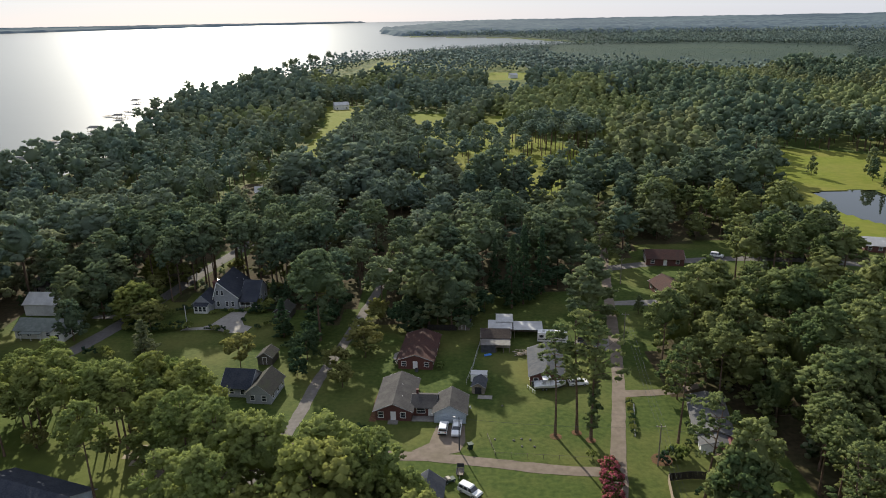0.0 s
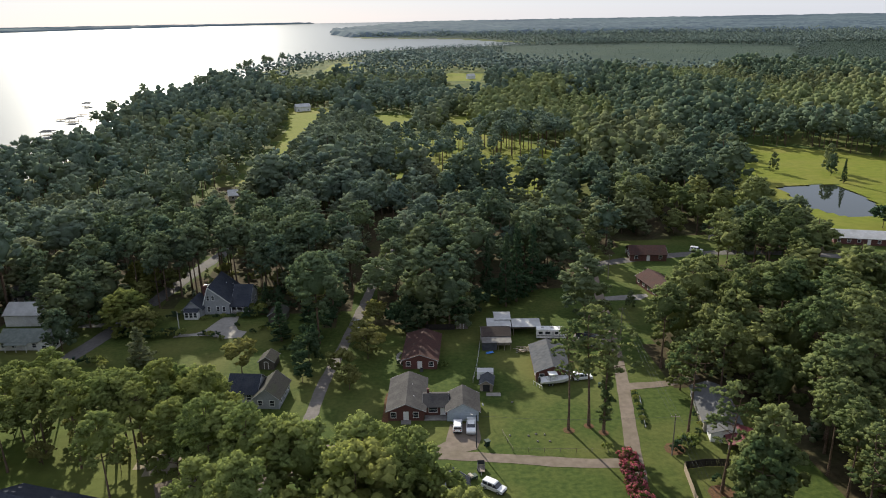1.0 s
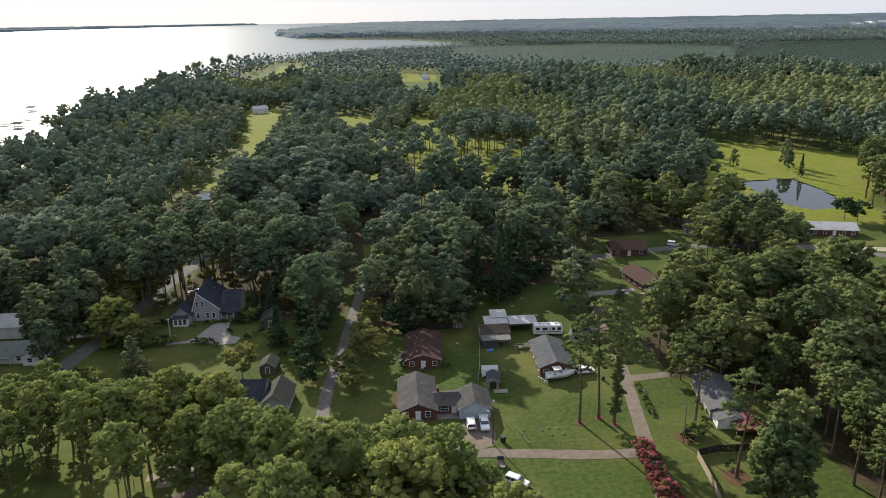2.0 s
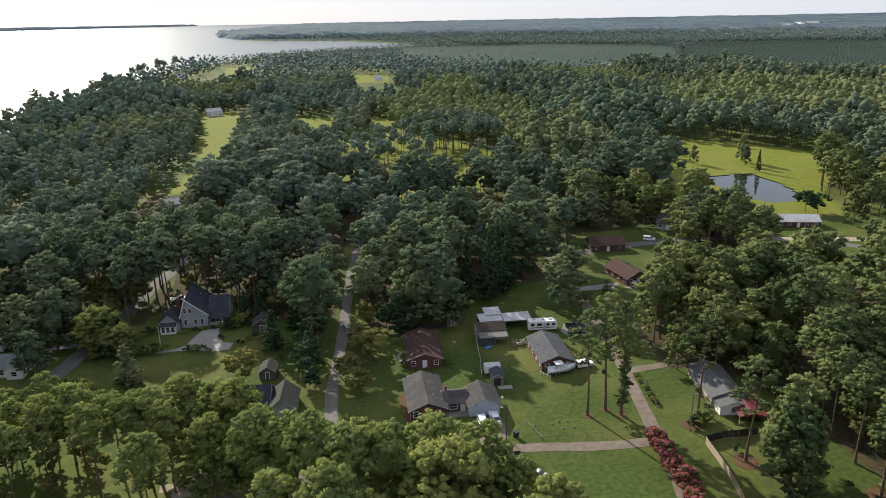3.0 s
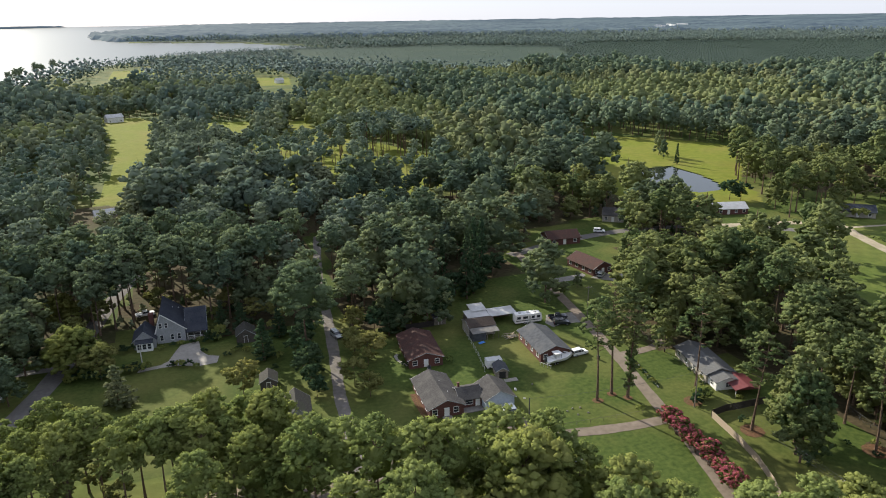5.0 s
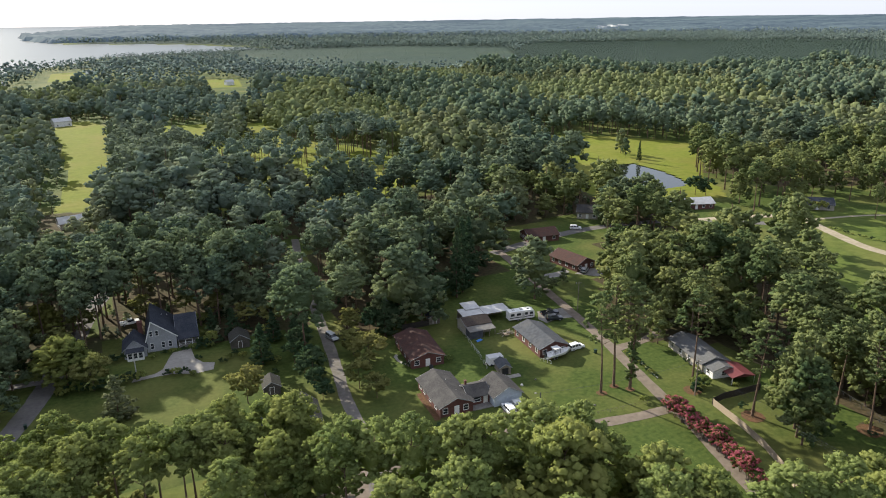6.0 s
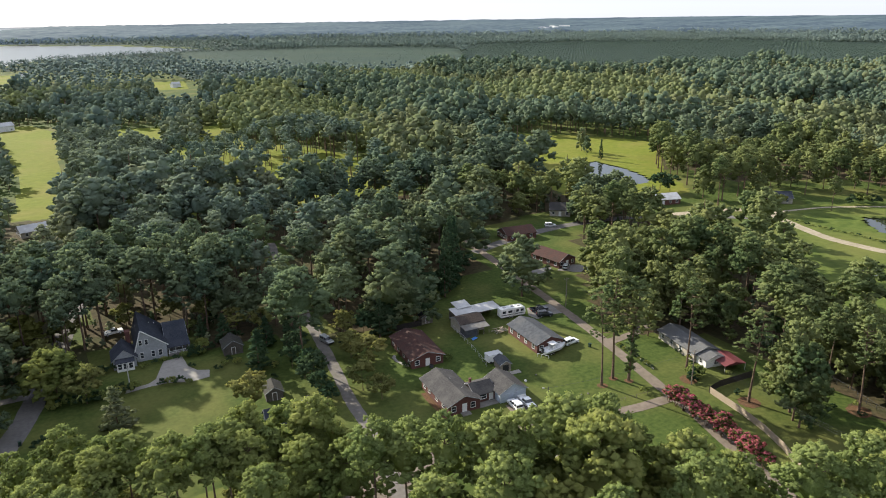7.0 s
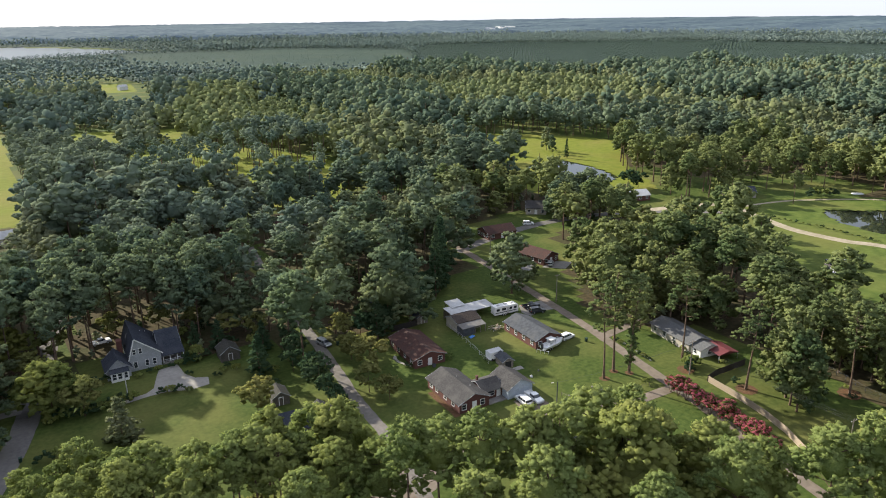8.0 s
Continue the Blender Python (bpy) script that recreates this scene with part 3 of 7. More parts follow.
def house_main():
    h = tagged(empty("house", -12.2, 147.0, -4.5), "brick house with grey shingle roof and pale blue garage wing", "house")
    block(h, -3.8, 4.2, -7.4, 7.4, 2.6, 1.7, "y", BRICK, SHINGLE, 0.6)
    block(h, 4.2, 9.4, -5.2, 0.8, 2.4, 1.35, "x", BRICK, SHINGLE, 0.5)
    block(h, 9.4, 16.4, -7.8, 0.2, 2.6, 1.9, "y", SIDING, SHINGLE, 0.5, gable=SIDING)
    for x in (-2.6, 2.4):
        window(h, x, -7.4, 1.5, 1.1, 1.3, 0)
    door(h, 0.2, -7.4, 0.95, 2.05, 0)
    window(h, 6.2, -5.2, 1.45, 1.8, 1.2, 0)
    door(h, 8.4, -5.2, 0.9, 2.0, 0)
    for y in (-4.5, -1, 3, 5.6):
        window(h, -3.8, y, 1.5, 1.2, 1.2, -90)
    for x in (11.2, 14.6):
        d = new("garage_door")
        d.parent = h
        d.matrix_basis = pose(x, -7.8, 0)
        b = Build()
        for k in range(4):
            b.box(0, -0.03, 0.32 + k * 0.54, 2.6, 0.06, 0.5)
        part("door_panel", b, SIDING, d)
    chimney(h, 5.0, -1.0, 2.5, 4.4, 0.5)
    vent(h, 1.2, 2, 3.6)
    vent(h, 1.8, -3, 3.4)
    part("step", Build().box(0.2, -8.2, 0.12, 2.2, 1.5, 0.24), CONCRETE, h)
    part("porch", Build().box(6.8, -6.4, 0.08, 5, 2.2, 0.16), CONCRETE, h)
    return h


def house_plain(name, x, y, rz, w, l, h, rise, wall, roof, label, front=3, side=4, hip=0.0, along="y", gable=None, chim=False, over=0.5, front_door=True):
    o = tagged(empty(name, x, y, rz), label, "house")
    block(o, -w / 2, w / 2, -l / 2, l / 2, h, rise, along, wall, roof, over, hip=hip, gable=gable)
    z = min(1.5, h - 0.9)
    for i in range(front):
        u = -w / 2 + w * (i + 0.5) / front
        if front_door and i == front // 2:
            door(o, u, -l / 2, 0.95, 2.0, 0)
        else:
            window(o, u, -l / 2, z, 1.1, 1.2, 0)
    for i in range(side):
        v = -l / 2 + l * (i + 0.5) / side
        window(o, -w / 2, v, z, 1.1, 1.2, -90)
        window(o, w / 2, v, z, 1.1, 1.2, 90)
    if chim:
        chimney(o, w * 0.2, l * 0.1, h, h + rise + 0.6)
    return o


house_main()
house_plain("house", -7.6, 171.7, -7, 8.8, 15.8, 2.6, 1.5, BRICK, SHINGLE_BROWN, "low red brick house with a rusty brown roof")
house_plain("house", 24.4, 161.6, -5, 8.2, 15.0, 2.7, 1.6, BRICK, METAL, "red brick house with a grey metal roof")
o = house_plain("house", 56.4, 136.0, -12, 7.4, 15.5, 2.5, 1.3, BEIGE, SHINGLE_PALE, "beige house with a long pale grey roof under pines")
block(o, -3.1, 3.3, -11.6, -7.75, 2.2, 1.0, "y", WHITE, SHINGLE_PALE, 0.4)
window(o, 0, -11.6, 1.3, 1.2, 1.1, 0)
window(o, -3.1, -9.6, 1.3, 1.0, 1.1, -90)
house_plain("house", 71.0, 211.5, 8, 8.5, 14, 2.6, 2.0, BRICK, SHINGLE_BROWN, "brick house with brown shingle roof and carport")
house_plain("house", 78, 243.5, -8, 13, 9, 2.6, 2.0, BRICK, SHINGLE_BROWN, "long brick house with brown roof", along="x")
house_plain("house", 116, 262.0, -40, 9, 10, 3.0, 2.2, BEIGE, SHINGLE, "beige house with a two-door garage", along="x")
house_plain("house", 166, 252.0, -18, 21, 9, 2.7, 1.9, BRICK, METAL_WHITE, "long brick house with a pale metal roof", along="x", front=6, side=2)
house_plain("house", 216, 224.0, -40, 14, 9, 2.7, 2.2, BEIGE, SHINGLE_DARK, "house with a dark roof among pines", along="x")
o = house_plain("house", -118, 190.0, -5, 11.5, 8, 2.7, 2.0, WHITE, METAL_GREEN, "small white house with a grey-green roof", along="x", front=4, side=2)
block(o, 5.9, 9.9, -5.4, 3.6, 2.6, 1.5, "y", WHITE, METAL_GREEN, 0.4)
for v in (-4.2, -2.4, -0.6, 1.4):
    window(o, 9.9, v, 1.5, 1.0, 1.2, 90)
window(o, 7.9, -5.4, 1.5, 1.2, 1.2, 0)
part("porch_roof", Build().slab((-3.5, -5.6, 2.2), (3.0, -5.6, 2.2), (3.0, -4.05, 2.6), (-3.5, -4.05, 2.6), 0.1), METAL_GREEN, o)
for x in (-3.2, -0.2, 2.7):
    part("porch_post", Build().box(x, -5.4, 1.05, 0.14, 0.14, 2.1), WHITE, o)
house_plain("house", -124, 207.0, -4, 12.5, 8.5, 3.8, 2.3, WHITE, METAL_WHITE, "white outbuilding with a pale metal roof", along="x", front=0, side=0)
house_plain("house", -131, 225.0, -4, 13, 8, 2.8, 2.0, BEIGE, SHINGLE, "grey-roofed house behind the white outbuilding", along="x", front=4, side=2)
house_plain("house", -78, 111.0, -20, 20, 11, 2.8, 2.3, SIDING, SHINGLE_DARK, "house with a blue-grey roof under pines", along="x", front=5, side=2)
house_plain("house", -4.5, 110.0, -5, 5.5, 9, 2.6, 2.0, BEIGE, SHINGLE_DARK, "small house with a dark shingle roof", front=1, side=2)
house_plain("house", -102, 712.0, 20, 14, 9, 4.5, 2.5, WHITE, METAL_WHITE, "white house at the end of the fairway", along="x")


def house_big():
    h = tagged(empty("house", -69.2, 212.2, -4), "large white house with steep slate-blue gables and a porch", "house")
    # tall middle block: its gable looks at the drive, the ridge lies left of its middle
    x0, x1, xr, y0, y1, eave, top = -3.2, 4.4, -1.6, -6.2, 8.0, 4.0, 8.8
    b = Build()
    b.box((x0 + x1) / 2, y0 + 0.1, eave / 2, x1 - x0, 0.2, eave).box((x0 + x1) / 2, y1 - 0.1, eave / 2, x1 - x0, 0.2, eave)
    b.box(x0 + 0.1, (y0 + y1) / 2, eave / 2, 0.2, y1 - y0 - 0.4, eave).box(x1 - 0.1, (y0 + y1) / 2, eave / 2, 0.2, y1 - y0 - 0.4, eave)
    part("wall", b, GREY_PAINT, h)
    for y, d in ((y0, 0.2), (y1, -0.2)):
        p = [(x0, y, eave), (x1, y, eave), (xr, y, top), (x0, y + d, eave), (x1, y + d, eave), (xr, y + d, top)]
        part("gable", Build().add(p, [(0, 1, 2), (5, 4, 3), (0, 3, 4, 1), (1, 4, 5, 2), (2, 5, 3, 0)]), GREY_PAINT, h)
    f0, f1 = y0 - 0.4, y1 + 0.4
    part("roof", Build().slab((x1 + 0.5, f0, eave - 0.3), (x1 + 0.5, f1, eave - 0.3), (xr, f1, top + 0.15), (xr, f0, top + 0.15), 0.15), SHINGLE_DARK, h)
    part("roof", Build().slab((xr, f0, top + 0.15), (xr, f1, top + 0.15), (x0 - 0.3, f1, eave - 0.75), (x0 - 0.3, f0, eave - 0.75), 0.15), SHINGLE_DARK, h)
    for xe, ze in ((x1 + 0.5, eave - 0.3), (x0 - 0.3, eave - 0.75)):
        n, tilt = math.hypot(xe - xr, top + 0.15 - ze), math.degrees(math.atan2(top + 0.15 - ze, xe - xr))
        part("fascia", Build().box((xe + xr) / 2, f0 - 0.03, (ze + top) / 2 - 0.02, n, 0.06, 0.26, 0, tilt if xe > xr else tilt + 180), WHITE, h)
    # wing with the porch under its long front slope
    block(h, 4.6, 10.0, -2.6, 5.4, 3.6, 3.2, "x", GREY_PAINT, SHINGLE_DARK, 0.4)
    part("porch_roof", Build().slab((4.5, -6.4, 2.5), (10.4, -6.4, 2.5), (10.4, -2.95, 3.55), (4.5, -2.95, 3.55), 0.14), SHINGLE_DARK, h)
    part("porch_floor", Build().box(7.5, -4.6, 0.25, 5.6, 3.7, 0.5), CONCRETE, h)
    for x in (4.9, 6.6, 8.4, 10.0):
        part("porch_post", Build().box(x, -6.1, 1.5, 0.16, 0.16, 2.0), WHITE, h)
    part("porch_rail", Build().box(7.5, -6.1, 1.2, 5.2, 0.07, 0.09).box(7.5, -6.1, 0.75, 5.2, 0.05, 0.06), WHITE, h)
    # low gabled wing with a row of windows
    block(h, -9.0, -3.4, -8.4, -1.0, 2.7, 2.5, "y", GREY_PAINT, SHINGLE_DARK, 0.5)
    part("chimney", Build().box(-4.6, -0.2, 3.4, 1.2, 1.6, 6.8).box(-4.6, -0.2, 6.9, 1.4, 1.8, 0.2), BRICK, h)
    part("sun_room", Build().box(-6.2, -9.3, 1.25, 4.2, 1.6, 2.5), WHITE, h)
    part("sun_room_roof", Build().slab((-8.5, -10.3, 2.45), (-3.9, -10.3, 2.45), (-3.9, -8.4, 2.95), (-8.5, -8.4, 2.95), 0.1), SHINGLE_DARK, h)
    for x in (-7.5, -6.2, -4.9):
        window(h, x, -10.1, 1.45, 0.9, 1.5, 0)
    for x in (-1.9, -0.4):
        window(h, x, y0, 5.3, 0.7, 1.4, 0)
    for x in (-1.9, 0.9, 2.7):
        window(h, x, y0, 1.7, 0.8, 1.6, 0)
    for x in (5.9, 8.9):
        window(h, x, -2.6, 1.7, 1.0, 1.5, 0)
    for y in (-0.4, 3.2):
        window(h, 10.0, y, 1.7, 1.0, 1.5, 90)
        window(h, x0, y + 3, 3.0, 0.9, 1.1, -90)
    door(h, 7.4, -2.6, 0.95, 2.0, 0)
    vent(h, 1.2, 3.6, 6.4)
    vent(h, 2.6, 5.4, 5.4)
    return h


house_big()

# ---- trees ----


_g = (1 + 5 ** 0.5) / 2
ICO = np.array([(0, _g, 1), (0, -_g, 1), (_g, 1, 0), (-_g, 1, 0), (1, 0, _g), (-1, 0, _g), (0, _g, -1), (0, -_g, -1), (_g, -1, 0), (-_g, -1, 0), (1, 0, -_g), (-1, 0, -_g)]) / math.hypot(1, _g)
# the faces of the ball but for those that look down
ICO_F = np.array([(4, 0, 5), (4, 5, 1), (4, 1, 8), (4, 8, 2), (4, 2, 0), (0, 3, 5), (5, 3, 9), (5, 9, 1), (1, 9, 7), (1, 7, 8), (8, 10, 2), (2, 10, 6), (2, 6, 0), (0, 6, 3), (3, 11, 9), (6, 11, 3), (7, 10, 8), (9, 11, 7)])


OCT = np.array([(0, 0, 1), (1, 0, 0), (0, 1, 0), (-1, 0, 0), (0, -1, 0), (0, 0, -1)], float)
OCT_F = np.array([(0, 1, 2), (0, 2, 3), (0, 3, 4), (0, 4, 1), (5, 2, 1), (5, 3, 2), (5, 4, 3), (5, 1, 4)])


def lumps(c, r, rng, mid, big, round_to, shape, faces, rough=0.25):
    """Uneven solid clumps of foliage at centres c with radii r -> vertices, faces, normals rounded towards the whole crown."""
    k = len(c)
    a = rng.uniform(0, 6.28, k)
    ca, sa = np.cos(a)[:, None], np.sin(a)[:, None]
    m = len(shape)
    d = np.stack([shape[None, :, 0] * ca - shape[None, :, 1] * sa, shape[None, :, 0] * sa + shape[None, :, 1] * ca, np.repeat(shape[None, :, 2], k, 0)], -1)
    v = c[:, None, :] + d * r[:, None, :] * rng.uniform(1 - rough, 1 + rough, (k, m, 1))
    n = d * (1 - round_to) + (v - mid) / big * round_to
    n /= np.linalg.norm(n, axis=2)[:, :, None]
    f = faces[None] + (np.arange(k) * m)[:, None, None]
    return v.reshape(-1, 3), f.reshape(-1, 3), n.reshape(-1, 3)


def pads_mesh(pads, puffs, leaves, size, rng, puff=(0.3, 0.5), round_to=0.3, hearts=0.6, cores=1.0, fine=True, body=0.0):
    """A crown: each pad has a dark heart and small puffs of foliage over its outside; leaf sprays cover the puffs' cores."""
    mid = np.array([0, 0, pads[:, 2].min() * 0.6 + pads[:, 2].max() * 0.4])
    big = np.abs(pads[:, :3] - mid).max(0) + pads[:, 3:6].max(0) * 0.6
    V, F, N, at = [], [], [], 0
    if hearts:
        v, f, n = lumps(pads[:, :3], pads[:, 3:6] * hearts, rng, mid, big, round_to, *((ICO, ICO_F) if fine else (OCT, OCT_F)))
        V.append(v), F.append(f), N.append(n)
        at += len(v)
    if body:
        v, f, n = lumps(mid[None] + np.array([[0, 0, 0.06 * big[2]]]), big[None] * np.array([[body, body, body * 0.9]]), rng, mid, big, round_to, ICO, ICO_F, 0.12)
        V.append(v), F.append(f + at), N.append(n)
        at += len(v)
    c, r = np.repeat(pads[:, :3], puffs, 0), np.repeat(pads[:, 3:6], puffs, 0)
    out = (c - mid) / big
    d = rng.normal(size=c.shape) + out * 0.9
    d[:, 2] = np.where(rng.random(len(c)) < 0.82, np.abs(d[:, 2]), d[:, 2]) + 0.1
    d /= np.linalg.norm(d, axis=1)[:, None]
    c = c + d * r * rng.uniform(0.62, 0.98, (len(c), 1))
    r = r * rng.uniform(*puff, (len(c), 1)) * np.array([1.0, 1.0, 0.85])
    if cores:
        v, f, n = lumps(c, r * cores, rng, mid, big, round_to, OCT, OCT_F)
        V.append(v), F.append(f + at), N.append(n)
        at += len(v)
    if leaves:
        c, r, o = np.repeat(c, leaves, 0), np.repeat(r, leaves, 0), np.repeat(d, leaves, 0)
        k = len(c)
        d = rng.normal(size=(k, 3)) + o * 0.8
        d[:, 2] += 0.25
        d /= np.linalg.norm(d, axis=1)[:, None]
        p = c + d * r * rng.uniform(0.85, 1.25, (k, 1))
        nrm = d + rng.normal(size=(k, 3)) * 0.5
        nrm /= np.linalg.norm(nrm, axis=1)[:, None]
        a = np.cross(nrm, rng.normal(size=(k, 3)))
        a /= np.linalg.norm(a, axis=1)[:, None]
        b = np.cross(nrm, a)
        w = size * rng.uniform(0.6, 1.4, (k, 1))
        a, b = a * w * 0.5, b * w * 0.5 * rng.uniform(0.55, 1.0, (k, 1))
        soft = d * (1 - round_to) + (p - mid) / big * round_to + nrm * 0.25
        soft /= np.linalg.norm(soft, axis=1)[:, None]
        V.append(np.stack([p - a - b, p + a - b * 0.6, p + b * 1.3], 1).reshape(-1, 3))
        F.append(np.arange(3 * k).reshape(-1, 3) + at)
        N.append(np.repeat(soft, 3, 0))
    return np.concatenate(V), np.concatenate(F), np.concatenate(N)


def pine_pads(rng, H, R, first, count):
    """Branch pads of a pine crown: a tall rounded dome, open between the pads."""
    out = []
    for i in range(count):
        u = (i + rng.random()) / count
        z = H * (first + (1 - first) * (u ** 0.8)) - 0.6
        prof = math.sin(math.pi * min(1.0, 0.18 + 0.82 * u) ** 0.9) ** 0.7 if u < 0.97 else 0.1
        rad = R * max(0.12, prof) * rng.uniform(0.35, 1.0)
        a = i * 2.4 + rng.uniform(-0.5, 0.5)
        s = rng.uniform(0.75, 1.25) * R / 4.2
        out.append((rad * math.cos(a), rad * math.sin(a), z, 1.55 * s, 1.55 * s, 0.95 * s))
    return np.array(out)


def hard_pads(rng, H, R, first, count):
    out = []
    for i in range(count):
        d = rng.normal(size=3)
        d /= np.linalg.norm(d)
        d[2] = abs(d[2]) if rng.random() < 0.75 else d[2] * 0.7
        zc, rz = H * (first + 1) / 2, H * (1 - first) / 2
        q = rng.uniform(0.55, 0.92)
        s = rng.uniform(0.8, 1.3) * R / 5.0
        out.append((d[0] * R * q, d[1] * R * q, zc + d[2] * rz * q, 1.7 * s, 1.7 * s, 1.35 * s))
    return np.array(out)


def round_pads(rng, H, R, first, count):
    """Lobes of a tall egg-shaped crown: close rings round a high middle, low lobes rarer."""
    out = []
    zb, zt = H * first, H
    zc, rz = zb + (zt - zb) * 0.40, (zt - zb) * 0.60
    for i in range(count):
        u = (i + 0.5) / count
        a = i * 2.4 + rng.uniform(-0.4, 0.4)
        e = math.acos(1 - 1.5 * u)                # angle from the top
        q = rng.uniform(0.60, 0.80) * (1 - 0.22 * max(0.0, math.cos(e)))
        s = R * rng.uniform(0.30, 0.44)
        out.append((math.sin(e) * math.cos(a) * R * q, math.sin(e) * math.sin(a) * R * q, zc + math.cos(e) * (rz - s * 0.6) * rng.uniform(0.88, 1.02), s, s, s * 0.8))
    return np.array(out)


def cone_pads(rng, H, R, first, count):
    out = []
    for i in range(count):
        u = (i + 0.5) / count
        z = H * (first + (1 - first) * u)
        rad = R * (1 - u) ** 0.8 * rng.uniform(0.4, 0.8)
        a = i * 2.4
        s = 0.5 + 0.9 * (1 - u)
        out.append((rad * math.cos(a), rad * math.sin(a), z, R * 0.38 * s, R * 0.38 * s, H * 0.06))
    return np.array(out)


def trunk_build(rng, H, r, pads, lean, limbs, top=0.93):
    b = Build()
    pts = [Vector((lean * H * 0.06 * (u ** 1.5) * math.cos(1.3 + u), lean * H * 0.06 * (u ** 1.5) * math.sin(1.3 + u), H * top * u)) for u in np.linspace(0, 1, 7)]
    for i in range(6):
        r0, r1 = (r * (1.25 if i == 0 else 1 - 0.14 * i)), r * (1 - 0.14 * (i + 1))
        b.tube(pts[i], pts[i + 1], r0, max(r1, 0.03), 7)
    idx = rng.permutation(len(pads))[:limbs]
    for i in idx:
        q = Vector(pads[i][:3])
        z = max(q.z - 0.25 * math.hypot(q.x, q.y) - 0.4, 1.0)
        u = min(z / (H * top), 0.98) * 6
        j = int(u)
        s = pts[j].lerp(pts[min(j + 1, 6)], u - j)
        b.tube(s, q, r * 0.32, 0.03, 4)
    return b


def make_tree(name, kind, H, R, first, pads, leaves, size, leaf, label, category, seed, limbs=14, lean=1.0, r=None, puffs=9, puff=(0.3, 0.5), hearts=0.45):
    rng = np.random.default_rng(seed)
    fn = {"pine": pine_pads, "hard": hard_pads, "cone": cone_pads, "round": round_pads}[kind]
    p = fn(rng, H, R, first, pads)
    o = tagged(empty(name, 0, 0), label, category)
    part("trunk", trunk_build(rng, H, r or H * 0.0125, p, lean if kind == "pine" else 0.3, limbs, 0.93 if kind == "pine" else 0.8), BARK, o)
    v, q, nr = pads_mesh(p, puffs, leaves, size, rng, puff, 0.35, hearts, body=0.5 if kind == "round" else 0.0)
    c = new("crown", np_mesh("crown", v, q, leaf, True, normals=nr))
    c.parent = o
    return o


def template(kind, H, R, first, pads, puffs, leaves, size, seed, puff=(0.32, 0.52), round_to=0.4, hearts=0.75, cores=1.0, fine=True):
    rng = np.random.default_rng(seed)
    p = {"pine": pine_pads, "hard": hard_pads, "cone": cone_pads, "round": round_pads}[kind](rng, H, R, first, pads)
    return pads_mesh(p, puffs, leaves, size, rng, puff, round_to, hearts, cores, fine, 0.55 if kind == "round" and fine else 0.0)


def trunk_template(H, r, n=5):
    a = np.linspace(0, 2 * np.pi, n, endpoint=False)
    ring = np.stack([np.cos(a) * r, np.sin(a) * r], 1)
    v = np.concatenate([np.c_[ring, np.zeros(n)], np.c_[ring * 0.4, np.full(n, H * 0.88)]])
    return v, np.array([(i, (i + 1) % n, n + (i + 1) % n, n + i) for i in range(n)]), None


def woods(name, temps, places, material, label, category="trees"):
    """Many trees as one mesh; places: rows of x, y, z, scale, turn."""
    V, Q, N, T, k = [], [], [], [], 0
    for i, (x, y, z, s, a) in enumerate(places):
        v, q, nr = temps[i % len(temps)]
        w = 0.85 + 0.4 * ((i * 4391) % 97) / 97
        c, d = math.cos(a), math.sin(a)
        V.append(np.stack([(v[:, 0] * c - v[:, 1] * d) * s * w + x, (v[:, 0] * d + v[:, 1] * c) * s * w + y, v[:, 2] * s * (0.85 + 0.3 * ((i * 7919) % 100) / 100) + z], 1))
        Q.append(q + k)
        if nr is not None:
            N.append(np.stack([nr[:, 0] * c - nr[:, 1] * d, nr[:, 0] * d + nr[:, 1] * c, nr[:, 2]], 1))
        T.append(np.full(len(v), ((i * 2654435) % 1013) / 1013))
        k += len(v)
    me = np_mesh(name, np.concatenate(V), np.concatenate(Q), material, bool(N), normals=np.concatenate(N) if N else None)
    me.attributes.new("tree_tone", "FLOAT", "POINT").data.foreach_set("value", np.concatenate(T).astype(np.float32))
    return tagged(new(name, me), label, category, kind="stuff")


def near_line(points, x, y, d):
    """Which places lie within d of the line."""
    r = np.zeros(np.shape(x), bool)
    for (x0, y0), (x1, y1) in zip(points[:-1], points[1:]):
        dx, dy = x1 - x0, y1 - y0
        t = np.clip(((x - x0) * dx + (y - y0) * dy) / (dx * dx + dy * dy), 0, 1)
        r |= np.hypot(x - x0 - t * dx, y - y0 - t * dy) < d
    return r


def scatter(x0, x1, y0, y1, step, seed, jitter=0.42):
    rng = np.random.default_rng(seed)
    gx, gy = np.meshgrid(np.arange(x0, x1, step), np.arange(y0, y1, step * 0.87))
    gx = gx + (np.arange(gx.shape[0]) % 2)[:, None] * step / 2
    gx, gy = gx + rng.uniform(-jitter, jitter, gx.shape) * step, gy + rng.uniform(-jitter, jitter, gy.shape) * step
    return gx.ravel(), gy.ravel(), rng


